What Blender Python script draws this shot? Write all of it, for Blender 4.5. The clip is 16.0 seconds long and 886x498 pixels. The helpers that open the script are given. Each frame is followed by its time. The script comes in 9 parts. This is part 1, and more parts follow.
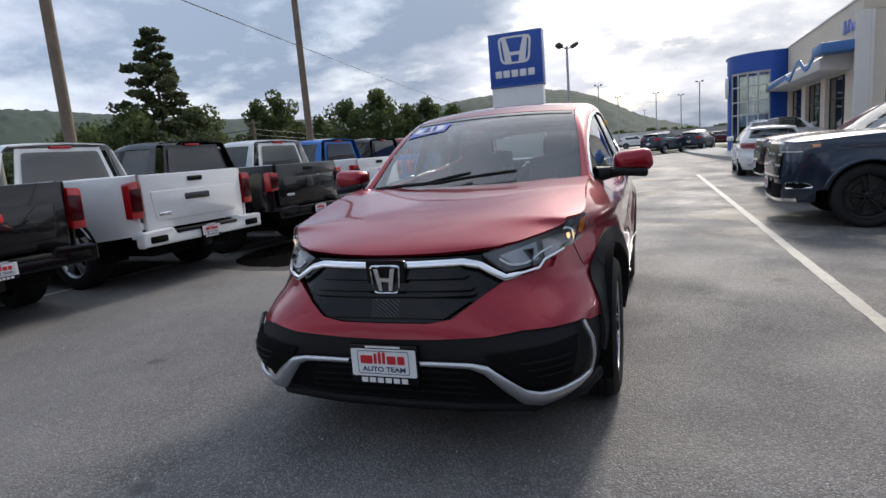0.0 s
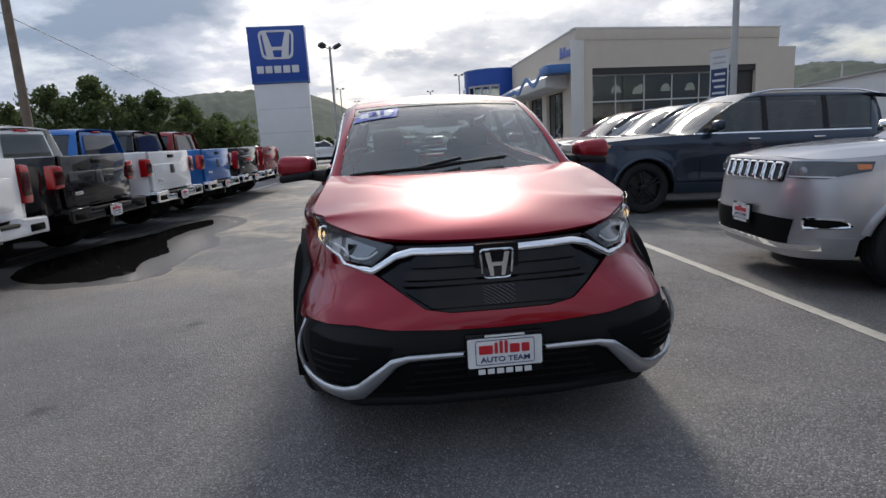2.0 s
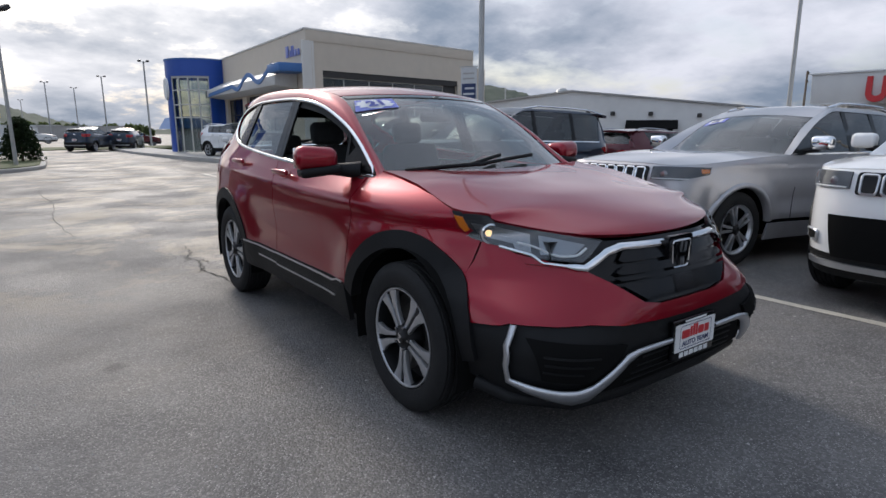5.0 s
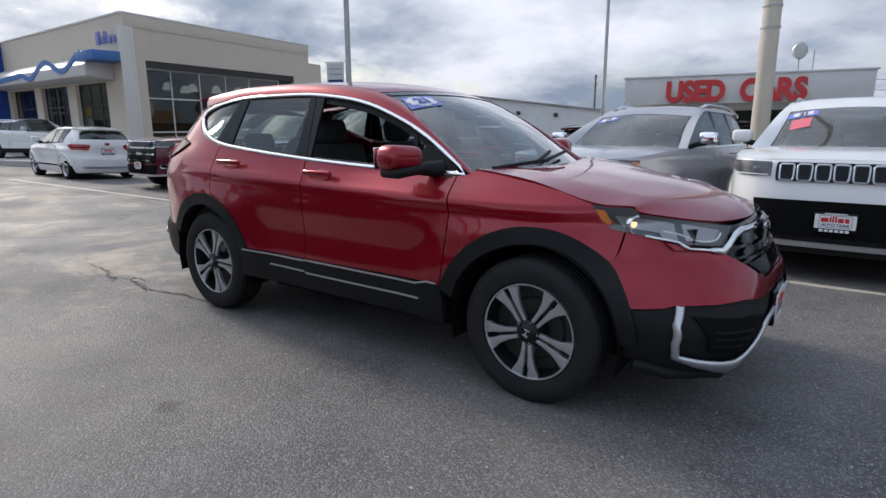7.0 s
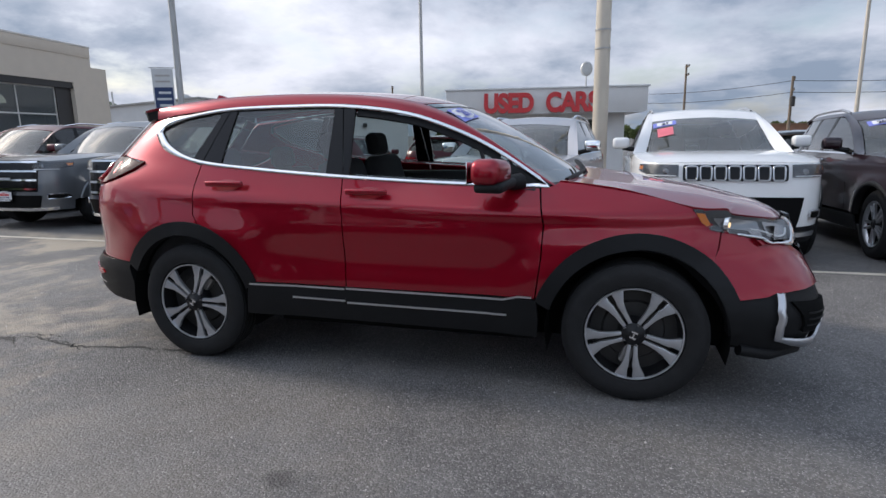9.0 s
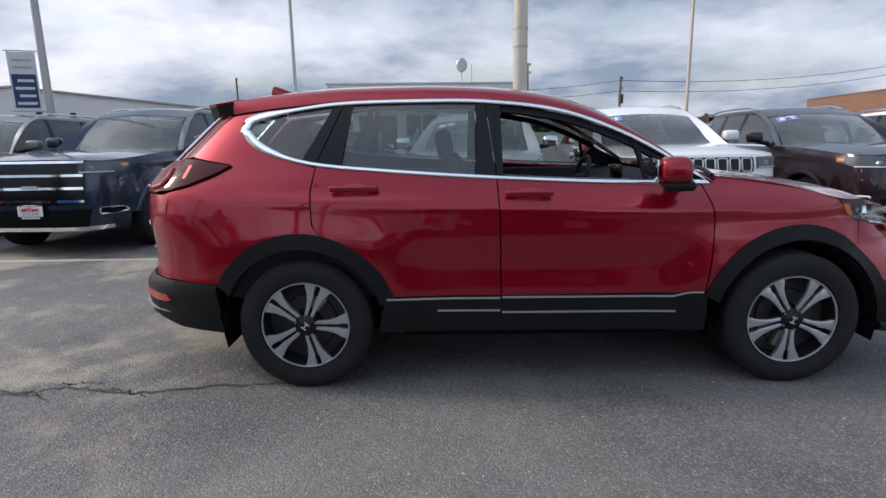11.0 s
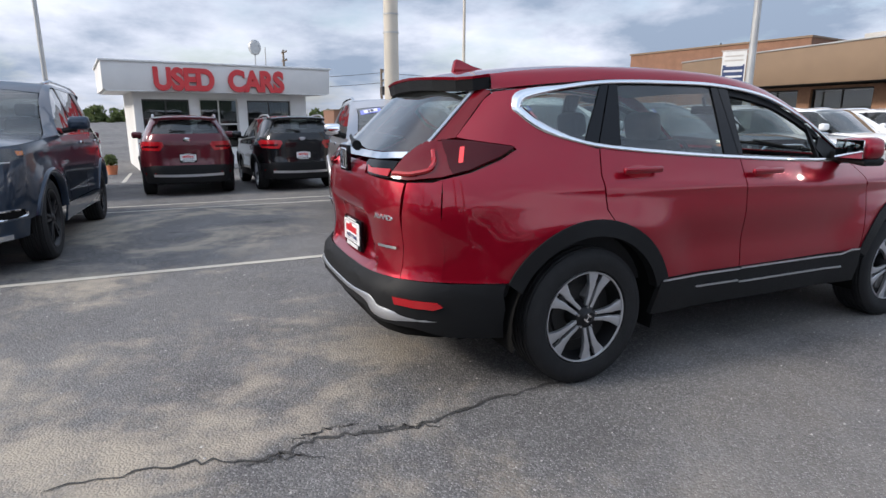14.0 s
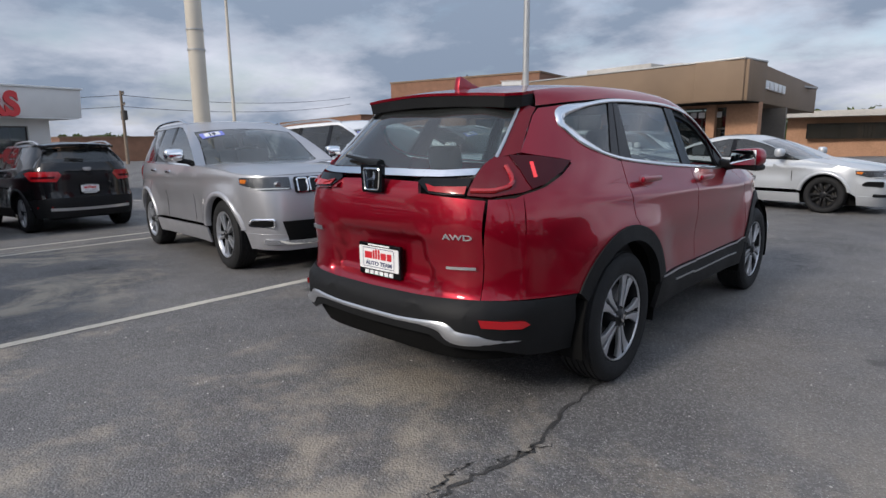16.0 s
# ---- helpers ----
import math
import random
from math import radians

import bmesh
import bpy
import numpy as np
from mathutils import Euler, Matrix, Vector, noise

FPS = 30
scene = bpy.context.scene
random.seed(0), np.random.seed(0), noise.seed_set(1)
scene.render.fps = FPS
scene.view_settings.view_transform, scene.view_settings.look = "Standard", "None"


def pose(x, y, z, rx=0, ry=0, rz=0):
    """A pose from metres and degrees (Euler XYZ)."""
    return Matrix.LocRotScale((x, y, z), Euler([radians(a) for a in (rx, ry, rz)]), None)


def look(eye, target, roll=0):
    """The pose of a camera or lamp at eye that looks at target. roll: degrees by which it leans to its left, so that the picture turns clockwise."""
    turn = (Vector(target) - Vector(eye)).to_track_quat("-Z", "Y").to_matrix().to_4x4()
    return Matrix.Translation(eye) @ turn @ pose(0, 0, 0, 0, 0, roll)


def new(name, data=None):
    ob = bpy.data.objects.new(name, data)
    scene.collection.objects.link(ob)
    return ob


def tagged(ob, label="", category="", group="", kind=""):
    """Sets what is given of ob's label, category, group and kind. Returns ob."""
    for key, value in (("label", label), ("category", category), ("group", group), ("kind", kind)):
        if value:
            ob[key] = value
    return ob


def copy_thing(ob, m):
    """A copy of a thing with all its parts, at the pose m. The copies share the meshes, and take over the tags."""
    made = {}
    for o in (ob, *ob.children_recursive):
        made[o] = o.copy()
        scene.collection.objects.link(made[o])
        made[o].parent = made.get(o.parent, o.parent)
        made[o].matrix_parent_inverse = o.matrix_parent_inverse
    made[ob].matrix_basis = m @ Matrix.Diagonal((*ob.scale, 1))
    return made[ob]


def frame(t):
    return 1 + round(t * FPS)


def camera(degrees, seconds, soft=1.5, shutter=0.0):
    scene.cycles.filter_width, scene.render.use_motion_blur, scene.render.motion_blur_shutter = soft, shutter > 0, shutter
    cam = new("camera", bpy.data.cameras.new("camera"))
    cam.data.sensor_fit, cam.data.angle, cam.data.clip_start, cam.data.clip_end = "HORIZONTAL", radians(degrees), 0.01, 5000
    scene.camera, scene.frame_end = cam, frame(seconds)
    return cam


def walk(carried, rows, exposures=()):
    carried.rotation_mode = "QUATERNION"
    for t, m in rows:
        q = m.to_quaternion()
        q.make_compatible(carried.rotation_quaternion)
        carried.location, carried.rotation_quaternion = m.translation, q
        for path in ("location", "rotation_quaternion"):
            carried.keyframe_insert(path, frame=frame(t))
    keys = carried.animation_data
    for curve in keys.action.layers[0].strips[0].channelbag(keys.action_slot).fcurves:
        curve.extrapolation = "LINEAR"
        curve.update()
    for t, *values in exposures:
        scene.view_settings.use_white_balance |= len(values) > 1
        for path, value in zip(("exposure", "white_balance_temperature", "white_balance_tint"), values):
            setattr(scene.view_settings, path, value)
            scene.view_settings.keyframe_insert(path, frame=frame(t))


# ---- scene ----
cam = camera(75.0, 16.0)
# seconds, x, y, z, yaw, pitch, roll
PATH = [
    (0.0, 1.081, -4.394, 1.331, 19.49, -9.39, 4.57),
    (0.5, 0.723, -4.455, 1.313, 13.97, -10.48, 4.22),
    (1.0, 0.335, -4.472, 1.316, 8.32, -10.49, 3.59),
    (1.5, -0.069, -4.494, 1.322, 0.99, -10.58, 3.52),
    (2.0, -0.432, -4.445, 1.325, -6.14, -10.89, 3.16),
    (2.5, -0.789, -4.358, 1.335, -12.63, -10.64, 1.89),
    (3.0, -1.153, -4.244, 1.339, -18.64, -10.19, 0.65),
    (3.5, -1.443, -4.094, 1.334, -23.40, -10.98, -0.24),
    (4.0, -1.710, -3.940, 1.345, -26.98, -11.40, -0.38),
    (6.5, -3.091, -2.869, 1.343, -50.40, -11.92, 0.57),
    (7.0, -3.306, -2.578, 1.356, -53.98, -11.98, 0.20),
    (7.5, -3.524, -2.266, 1.361, -58.61, -11.71, 0.04),
    (8.0, -3.671, -1.922, 1.374, -63.93, -11.93, 0.30),
    (10.5, -3.959, 0.077, 1.402, -86.34, -10.97, 1.27),
    (11.0, -3.911, 0.524, 1.428, -89.41, -11.98, 0.96),
    (11.5, -3.834, 0.955, 1.442, -92.86, -11.86, 0.64),
    (12.0, -3.743, 1.431, 1.455, -97.48, -11.98, 0.35),
    (12.5, -3.615, 1.879, 1.462, -100.96, -12.40, 1.27),
    (13.0, -3.479, 2.347, 1.445, -105.66, -12.42, 1.67),
    (13.5, -3.336, 2.784, 1.406, -110.36, -12.92, 0.27),
    (14.0, -3.170, 3.180, 1.387, -114.38, -13.06, -0.17),
    (14.5, -2.988, 3.540, 1.386, -120.01, -12.49, -0.05),
    (15.0, -2.750, 3.829, 1.362, -125.49, -11.62, 0.15),
    (15.5, -2.484, 4.066, 1.353, -132.00, -10.98, 0.20),
    (16.0, -2.222, 4.284, 1.345, -138.14, -10.69, 0.48),
]
walk(cam, [(t, pose(x, y, z, 90 + pitch, roll, yaw)) for t, x, y, z, yaw, pitch, roll in PATH],
     [(0.0, 0.42), (1.0, 0.36), (2.0, 0.24), (4.0, 0.26), (6.5, 0.46), (8.0, 0.56), (10.5, 0.58), (12.0, 0.68), (13.5, 0.86), (14.5, 0.80), (15.0, 0.66), (15.5, 0.42), (16.0, 0.38)])

# ---- world, sun ----
SUN_ELEV, SUN_ROT = 30.0, 8.0
world = bpy.data.worlds.new("world")
scene.world = world
world.use_nodes = True
wt = world.node_tree
wn, wl = wt.nodes, wt.links
wbg = wn["Background"]


def wnode(kind, **kw):
    n = wn.new("ShaderNode" + kind)
    for k, v in kw.items():
        setattr(n, k, v)
    return n


def wmath(op, a, b=None, c=None):
    n = wnode("Math", operation=op)
    for i, v in enumerate((a, b, c)):
        if v is None:
            continue
        if isinstance(v, (int, float)):
            n.inputs[i].default_value = v
        else:
            wl.new(v, n.inputs[i])
    return n.outputs[0]


sky = wnode("TexSky", sky_type="NISHITA", sun_disc=False, sun_elevation=radians(SUN_ELEV), sun_rotation=radians(SUN_ROT))
sky.dust_density = 2.0
tc = wnode("TexCoord")
sep = wnode("SeparateXYZ")
wl.new(tc.outputs["Generated"], sep.inputs[0])
up = wmath("ADD", wmath("MAXIMUM", sep.outputs[2], 0.0), 0.27)
comb = wnode("CombineXYZ")
wl.new(wmath("DIVIDE", sep.outputs[0], up), comb.inputs[0])
wl.new(wmath("DIVIDE", sep.outputs[1], up), comb.inputs[1])
comb.inputs[2].default_value = 3.7
big = wnode("TexNoise")
big.inputs["Scale"].default_value = 0.60
big.inputs["Detail"].default_value = 7.0
big.inputs["Roughness"].default_value = 0.56
big.inputs["Distortion"].default_value = 0.15
wl.new(comb.outputs[0], big.inputs["Vector"])
small = wnode("TexNoise")
small.inputs["Scale"].default_value = 1.9
small.inputs["Detail"].default_value = 8.0
small.inputs["Roughness"].default_value = 0.6
wl.new(comb.outputs[0], small.inputs["Vector"])
thick = wnode("ValToRGB")
thick.color_ramp.elements[0].position, thick.color_ramp.elements[0].color = 0.39, (0, 0, 0, 1)
thick.color_ramp.elements[1].position, thick.color_ramp.elements[1].color = 0.55, (1, 1, 1, 1)
wl.new(wmath("ADD", wmath("MULTIPLY", big.outputs[0], 0.75), wmath("MULTIPLY", small.outputs[0], 0.25)), thick.inputs[0])
# how near a direction lies to the sun: thin cloud glows there
dotn = wnode("VectorMath", operation="DOT_PRODUCT")
sunv = Vector((math.sin(radians(SUN_ROT)) * math.cos(radians(SUN_ELEV)), math.cos(radians(SUN_ROT)) * math.cos(radians(SUN_ELEV)), math.sin(radians(SUN_ELEV))))
dotn.inputs[1].default_value = Vector((math.sin(radians(9)) * 0.92, math.cos(radians(9)) * 0.92, 0.39))
wl.new(tc.outputs["Generated"], dotn.inputs[0])
glow = wmath("POWER", wmath("MAXIMUM", dotn.outputs["Value"], 0.0), 20.0)
thin_c = wnode("MixRGB", blend_type="MIX")
thin_c.inputs[1].default_value = (0.645, 0.66, 0.745, 1)
thin_c.inputs[2].default_value = (1.75, 1.66, 1.56, 1)
wl.new(glow, thin_c.inputs[0])
dark_c = wnode("MixRGB", blend_type="MIX")
dark_c.inputs[1].default_value = (0.20, 0.25, 0.335, 1)
dark_c.inputs[2].default_value = (0.42, 0.45, 0.51, 1)
wl.new(glow, dark_c.inputs[0])
cloud = wnode("MixRGB", blend_type="MIX")
wl.new(thick.outputs[0], cloud.inputs[0])
wl.new(thin_c.outputs[0], cloud.inputs[1])
wl.new(dark_c.outputs[0], cloud.inputs[2])
bluesky = wnode("MixRGB", blend_type="MULTIPLY")
bluesky.inputs[0].default_value = 1.0
bluesky.inputs[2].default_value = (0.10, 0.10, 0.10, 1)
wl.new(sky.outputs[0], bluesky.inputs[1])
cover = wnode("ValToRGB")
cover.color_ramp.elements[0].position, cover.color_ramp.elements[0].color = 0.30, (0.35, 0.35, 0.35, 1)
cover.color_ramp.elements[1].position, cover.color_ramp.elements[1].color = 0.50, (1, 1, 1, 1)
wl.new(small.outputs[0], cover.inputs[0])
skymix = wnode("MixRGB", blend_type="MIX")
wl.new(cover.outputs[0], skymix.inputs[0])
wl.new(bluesky.outputs[0], skymix.inputs[1])
wl.new(cloud.outputs[0], skymix.inputs[2])
wl.new(skymix.outputs[0], wbg.inputs[0])
# an evening overcast is brighter overhead and in the west than at the eastern horizon
west = wmath("MULTIPLY_ADD", wmath("MAXIMUM", wmath("MULTIPLY", sep.outputs[0], -1.0), 0.0), 0.5, 1.0)
wl.new(wmath("MULTIPLY", wmath("MULTIPLY_ADD", wmath("MAXIMUM", sep.outputs[2], 0.0), 0.75, 0.90), west), wbg.inputs[1])

sun = new("sun", bpy.data.lights.new("sun", "SUN"))
sun.data.energy, sun.data.angle, sun.data.color = 1.85, radians(10), (1.0, 0.92, 0.84)
sun.matrix_world = look(sunv * 50, (0, 0, 0))
scene.view_settings.exposure = 0.0

# ---- materials ----
MATS = {}


def mat(name, color, rough=0.5, metal=0.0, coat=0.0, vary=0.12, scale=8.0, bump=0.0, bump_scale=60.0, spec=0.5, second=None, emit=0.0):
    """A plain surface with variation at two scales and fine relief."""
    if name in MATS:
        return MATS[name]
    m = bpy.data.materials.new(name)
    m.use_nodes = True
    n, l = m.node_tree.nodes, m.node_tree.links
    b = n["Principled BSDF"]
    b.inputs["Roughness"].default_value = rough
    b.inputs["Metallic"].default_value = metal
    b.inputs["Coat Weight"].default_value = coat
    b.inputs["Coat Roughness"].default_value = 0.03
    b.inputs["Specular IOR Level"].default_value = spec
    t = n.new("ShaderNodeTexCoord")
    n1, n2 = n.new("ShaderNodeTexNoise"), n.new("ShaderNodeTexNoise")
    n1.inputs["Scale"].default_value, n1.inputs["Detail"].default_value = scale * 0.12, 4
    n2.inputs["Scale"].default_value, n2.inputs["Detail"].default_value = scale, 5
    add = n.new("ShaderNodeMath")
    add.operation = "ADD"
    ramp = n.new("ShaderNodeMapRange")
    ramp.inputs["From Min"].default_value, ramp.inputs["From Max"].default_value = 0.6, 1.4
    mix = n.new("ShaderNodeMixRGB")
    c2 = second or tuple(c * (1 - vary) for c in color)
    mix.inputs[1].default_value = (*[min(1, c * (1 + vary)) for c in color], 1) if not second else (*color, 1)
    mix.inputs[2].default_value = (*c2, 1)
    for k in (n1, n2):
        l.new(t.outputs["Object"], k.inputs["Vector"])
    l.new(n1.outputs[0], add.inputs[0])
    l.new(n2.outputs[0], add.inputs[1])
    l.new(add.outputs[0], ramp.inputs["Value"])
    l.new(ramp.outputs[0], mix.inputs[0])
    l.new(mix.outputs[0], b.inputs["Base Color"])
    if bump:
        nb, bp = n.new("ShaderNodeTexNoise"), n.new("ShaderNodeBump")
        nb.inputs["Scale"].default_value, nb.inputs["Detail"].default_value = bump_scale, 4
        bp.inputs["Strength"].default_value, bp.inputs["Distance"].default_value = bump, 0.01
        l.new(t.outputs["Object"], nb.inputs["Vector"])
        l.new(nb.outputs[0], bp.inputs["Height"])
        l.new(bp.outputs[0], b.inputs["Normal"])
    if emit:
        b.inputs["Emission Color"].default_value = (*color, 1)
        b.inputs["Emission Strength"].default_value = emit
    MATS[name] = m
    return m


def glass(name, tint, gloss_rough=0.0, ior=1.5, gain=1.5, film=0.0):
    """Thin tinted pane: clear body, with Fresnel driving the gloss."""
    m = bpy.data.materials.new(name)
    m.use_nodes = True
    n, l = m.node_tree.nodes, m.node_tree.links
    n.remove(n["Principled BSDF"])
    tr, gl, fr, mx = (n.new("ShaderNode" + k) for k in ("BsdfTransparent", "BsdfGlossy", "LayerWeight", "MixShader"))
    tr.inputs[0].default_value = (*tint, 1)
    gl.inputs["Roughness"].default_value = gloss_rough
    fr.inputs[0].default_value = 0.5
    pw, f0 = n.new("ShaderNodeMath"), ((ior - 1) / (ior + 1)) ** 2
    pw.operation = "POWER"
    pw.inputs[1].default_value = 5.0
    l.new(fr.outputs["Facing"], pw.inputs[0])
    ad = n.new("ShaderNodeMath")
    ad.operation, ad.use_clamp = "MULTIPLY_ADD", True
    ad.inputs[1].default_value, ad.inputs[2].default_value = gain * 0.9, gain * f0 + 0.02
    l.new(pw.outputs[0], ad.inputs[0])
    l.new(ad.outputs[0], mx.inputs[0])
    if film:
        # pale diffuse film on the pane: some dust, and sky reflection put in as colour
        df, mf = n.new("ShaderNodeBsdfDiffuse"), n.new("ShaderNodeMixShader")
        df.inputs[0].default_value = (0.62, 0.66, 0.64, 1)
        mf.inputs[0].default_value = film
        l.new(tr.outputs[0], mf.inputs[1])
        l.new(df.outputs[0], mf.inputs[2])
        l.new(mf.outputs[0], mx.inputs[1])
    else:
        l.new(tr.outputs[0], mx.inputs[1])
    l.new(gl.outputs[0], mx.inputs[2])
    l.new(mx.outputs[0], n["Material Output"].inputs[0])
    MATS[name] = m
    return m


def paint(name, color, metal=0.25, rough=0.38):
    """Metallic car paint under clear coat, with flake, faint dust and water marks."""
    m = mat(name, color, rough=rough, metal=metal, coat=1.0, vary=0.06, scale=3.0, spec=0.15)
    n, l = m.node_tree.nodes, m.node_tree.links
    b = n["Principled BSDF"]
    b.inputs["Coat IOR"].default_value = 1.45
    t = n.new("ShaderNodeTexCoord")
    dust, mr = n.new("ShaderNodeTexNoise"), n.new("ShaderNodeMapRange")
    dust.inputs["Scale"].default_value, dust.inputs["Detail"].default_value = 5.0, 6
    mr.inputs["From Min"].default_value, mr.inputs["From Max"].default_value = 0.35, 0.75
    mr.inputs["To Min"].default_value, mr.inputs["To Max"].default_value = 0.02, 0.06
    l.new(t.outputs["Object"], dust.inputs["Vector"])
    l.new(dust.outputs[0], mr.inputs["Value"])
    l.new(mr.outputs[0], b.inputs["Coat Roughness"])
    wave, bp = n.new("ShaderNodeTexNoise"), n.new("ShaderNodeBump")
    wave.inputs["Scale"].default_value, wave.inputs["Detail"].default_value = 2.2, 1
    bp.inputs["Strength"].default_value, bp.inputs["Distance"].default_value = 0.05, 0.02
    l.new(t.outputs["Object"], wave.inputs["Vector"])
    l.new(wave.outputs[0], bp.inputs["Height"])
    l.new(bp.outputs[0], b.inputs["Coat Normal"])
    return m


RED = paint("red_paint", (0.27, 0.002, 0.014), 0.6, 0.36)
RED.node_tree.nodes["Principled BSDF"].inputs["Coat IOR"].default_value = 1.48
BLACKPL = mat("black_plastic", (0.008, 0.0083, 0.009), 0.55, spec=0.22, vary=0.2, bump=0.15, bump_scale=400)
GLOSSBLK = mat("gloss_black", (0.004, 0.004, 0.005), 0.16, spec=0.28)
CHROME = mat("chrome", (0.85, 0.86, 0.88), 0.06, 1.0, vary=0.03)
SATIN = mat("satin_silver", (0.55, 0.56, 0.58), 0.3, 0.85, vary=0.06)
MACHINED = mat("machined_alloy", (0.52, 0.53, 0.55), 0.30, 0.75, vary=0.08, scale=30)
DARKALLOY = mat("dark_alloy", (0.010, 0.010, 0.011), 0.4, 0.0, spec=0.3)
ROTOR = mat("brake_rotor", (0.05, 0.048, 0.046), 0.55, 0.5)
GALVCAST = mat("cast_metal", (0.32, 0.31, 0.30), 0.5, 0.6)
RUBBER = mat("tyre_rubber", (0.015, 0.015, 0.0155), 0.75, vary=0.25, scale=20, bump=0.3, bump_scale=120, spec=0.3)
CABIN = mat("cabin_trim", (0.022, 0.022, 0.024), 0.75, vary=0.2, bump=0.2, bump_scale=300)
SEATCLOTH = mat("seat_cloth", (0.035, 0.035, 0.038), 0.9, vary=0.25, scale=25, bump=0.4, bump_scale=350)
# near-black; also paints the shade of the store soffit and garage depths
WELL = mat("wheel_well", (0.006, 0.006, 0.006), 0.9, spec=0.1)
REDLENS = mat("red_lens", (0.36, 0.006, 0.010), 0.12, coat=0.6)
DARKRED = mat("smoked_red_lens", (0.045, 0.001, 0.003), 0.12, spec=0.25)
PILLARRED = mat("pillar_red_lens", (0.13, 0.002, 0.006), 0.12, spec=0.4)
DEEPRED = mat("deep_red_lens", (0.11, 0.002, 0.006), 0.08, spec=0.4)
REDGLOW = mat("lit_red_lens", (0.9, 0.03, 0.03), 0.2, coat=1.0, emit=0.25)
AMBER = mat("amber_lens", (0.85, 0.22, 0.02), 0.15, coat=1.0)
WARMLAMP = mat("lit_lamp", (1.0, 0.68, 0.34), 0.1, emit=0.9)
WHITEPLATE = mat("plate_white", (0.78, 0.78, 0.77), 0.4)
PLATERED = mat("plate_red", (0.55, 0.02, 0.03), 0.4)
PLATEBLUE = mat("plate_navy", (0.03, 0.04, 0.12), 0.4)
STICKBLUE = mat("sticker_blue", (0.20, 0.23, 0.62), 0.45)
LAMPIN = mat("lamp_bowl", (0.30, 0.30, 0.31), 0.22, 0.85)
LAMPDARK = mat("lamp_bezel", (0.06, 0.06, 0.065), 0.25, 0.3)
GLASS = glass("clear_glass", (0.66, 0.72, 0.70), gain=2.2, film=0.08)
TINT = glass("tinted_glass", (0.55, 0.62, 0.60), gain=2.0, film=0.03)
DARKTINT = glass("dark_tinted_glass", (0.16, 0.18, 0.18), gain=1.8, film=0.025)
LENS = glass("lamp_lens", (0.9, 0.92, 0.93), ior=1.45)

# ---- mesh helpers ----


def table(*pairs):
    """A smooth function through the given (at, value) pairs."""
    xs, ys = np.array([p[0] for p in pairs], float), np.array([p[1] for p in pairs], float)
    d = np.diff(ys) / np.diff(xs)
    m = np.concatenate(([d[0]], [0 if a * b <= 0 else 2 * a * b / (a + b) for a, b in zip(d[:-1], d[1:])], [d[-1]]))
    gx, gy = [], []
    for i in range(len(xs) - 1):
        h = xs[i + 1] - xs[i]
        for k in range(10):
            t = k / 10
            gx.append(xs[i] + t * h)
            gy.append(ys[i] * (2 * t**3 - 3 * t**2 + 1) + h * m[i] * (t**3 - 2 * t**2 + t) + ys[i + 1] * (3 * t**2 - 2 * t**3) + h * m[i + 1] * (t**3 - t**2))
    gx.append(xs[-1]), gy.append(ys[-1])
    return lambda v: float(np.interp(v, gx, gy))


def smooth_line(pts, n=6):
    """Catmull-Rom through the points (2D or 3D tuples)."""
    p = [np.array(q, float) for q in pts]
    p = [2 * p[0] - p[1], *p, 2 * p[-1] - p[-2]]
    out = []
    for i in range(1, len(p) - 2):
        for k in range(n):
            t = k / n
            out.append(tuple(0.5 * (2 * p[i] + (p[i + 1] - p[i - 1]) * t + (2 * p[i - 1] - 5 * p[i] + 4 * p[i + 1] - p[i + 2]) * t * t + (3 * p[i] - p[i - 1] - 3 * p[i + 1] + p[i + 2]) * t**3)))
    return out + [tuple(p[-2])]


def arc(cx, cz, r, a0, a1, n=18):
    return [(cx + r * math.cos(radians(a0 + (a1 - a0) * i / n)), cz + r * math.sin(radians(a0 + (a1 - a0) * i / n))) for i in range(n + 1)]


def rounded(poly, r, n=4):
    """The polygon with its corners rounded."""
    out = []
    for i, b in enumerate(poly):
        a, c, b = np.array(poly[i - 1], float), np.array(poly[(i + 1) % len(poly)], float), np.array(b, float)
        la, lc = np.linalg.norm(a - b), np.linalg.norm(c - b)
        k = min(r, la * 0.45, lc * 0.45)
        p, q = b + (a - b) / la * k, b + (c - b) / lc * k
        for j in range(n + 1):
            t = j / n
            out.append(tuple((1 - t) ** 2 * p + 2 * t * (1 - t) * b + t * t * q))
    return out


def ribbon(line, w, closed=False):
    """The outline of a band of width w (number or list) about a 2D line."""
    p = [np.array(q, float) for q in line]
    n = len(p)
    L, R = [], []
    for i in range(n):
        a, c = (p[i - 1], p[(i + 1) % n]) if closed else (p[max(i - 1, 0)], p[min(i + 1, n - 1)])
        d = (c - a) / max(np.linalg.norm(c - a), 1e-9)
        k = (w[i] if isinstance(w, (list, tuple)) else w) / 2
        L.append(tuple(p[i] + k * np.array((-d[1], d[0]))))
        R.append(tuple(p[i] - k * np.array((-d[1], d[0]))))
    return L, R


def finish(bm, smooth=True, angle=35):
    bm.normal_update()
    for f in bm.faces:
        f.smooth = smooth
    if smooth:
        for e in bm.edges:
            if len(e.link_faces) == 2 and e.calc_face_angle(0) > radians(angle):
                e.smooth = False
    return bm


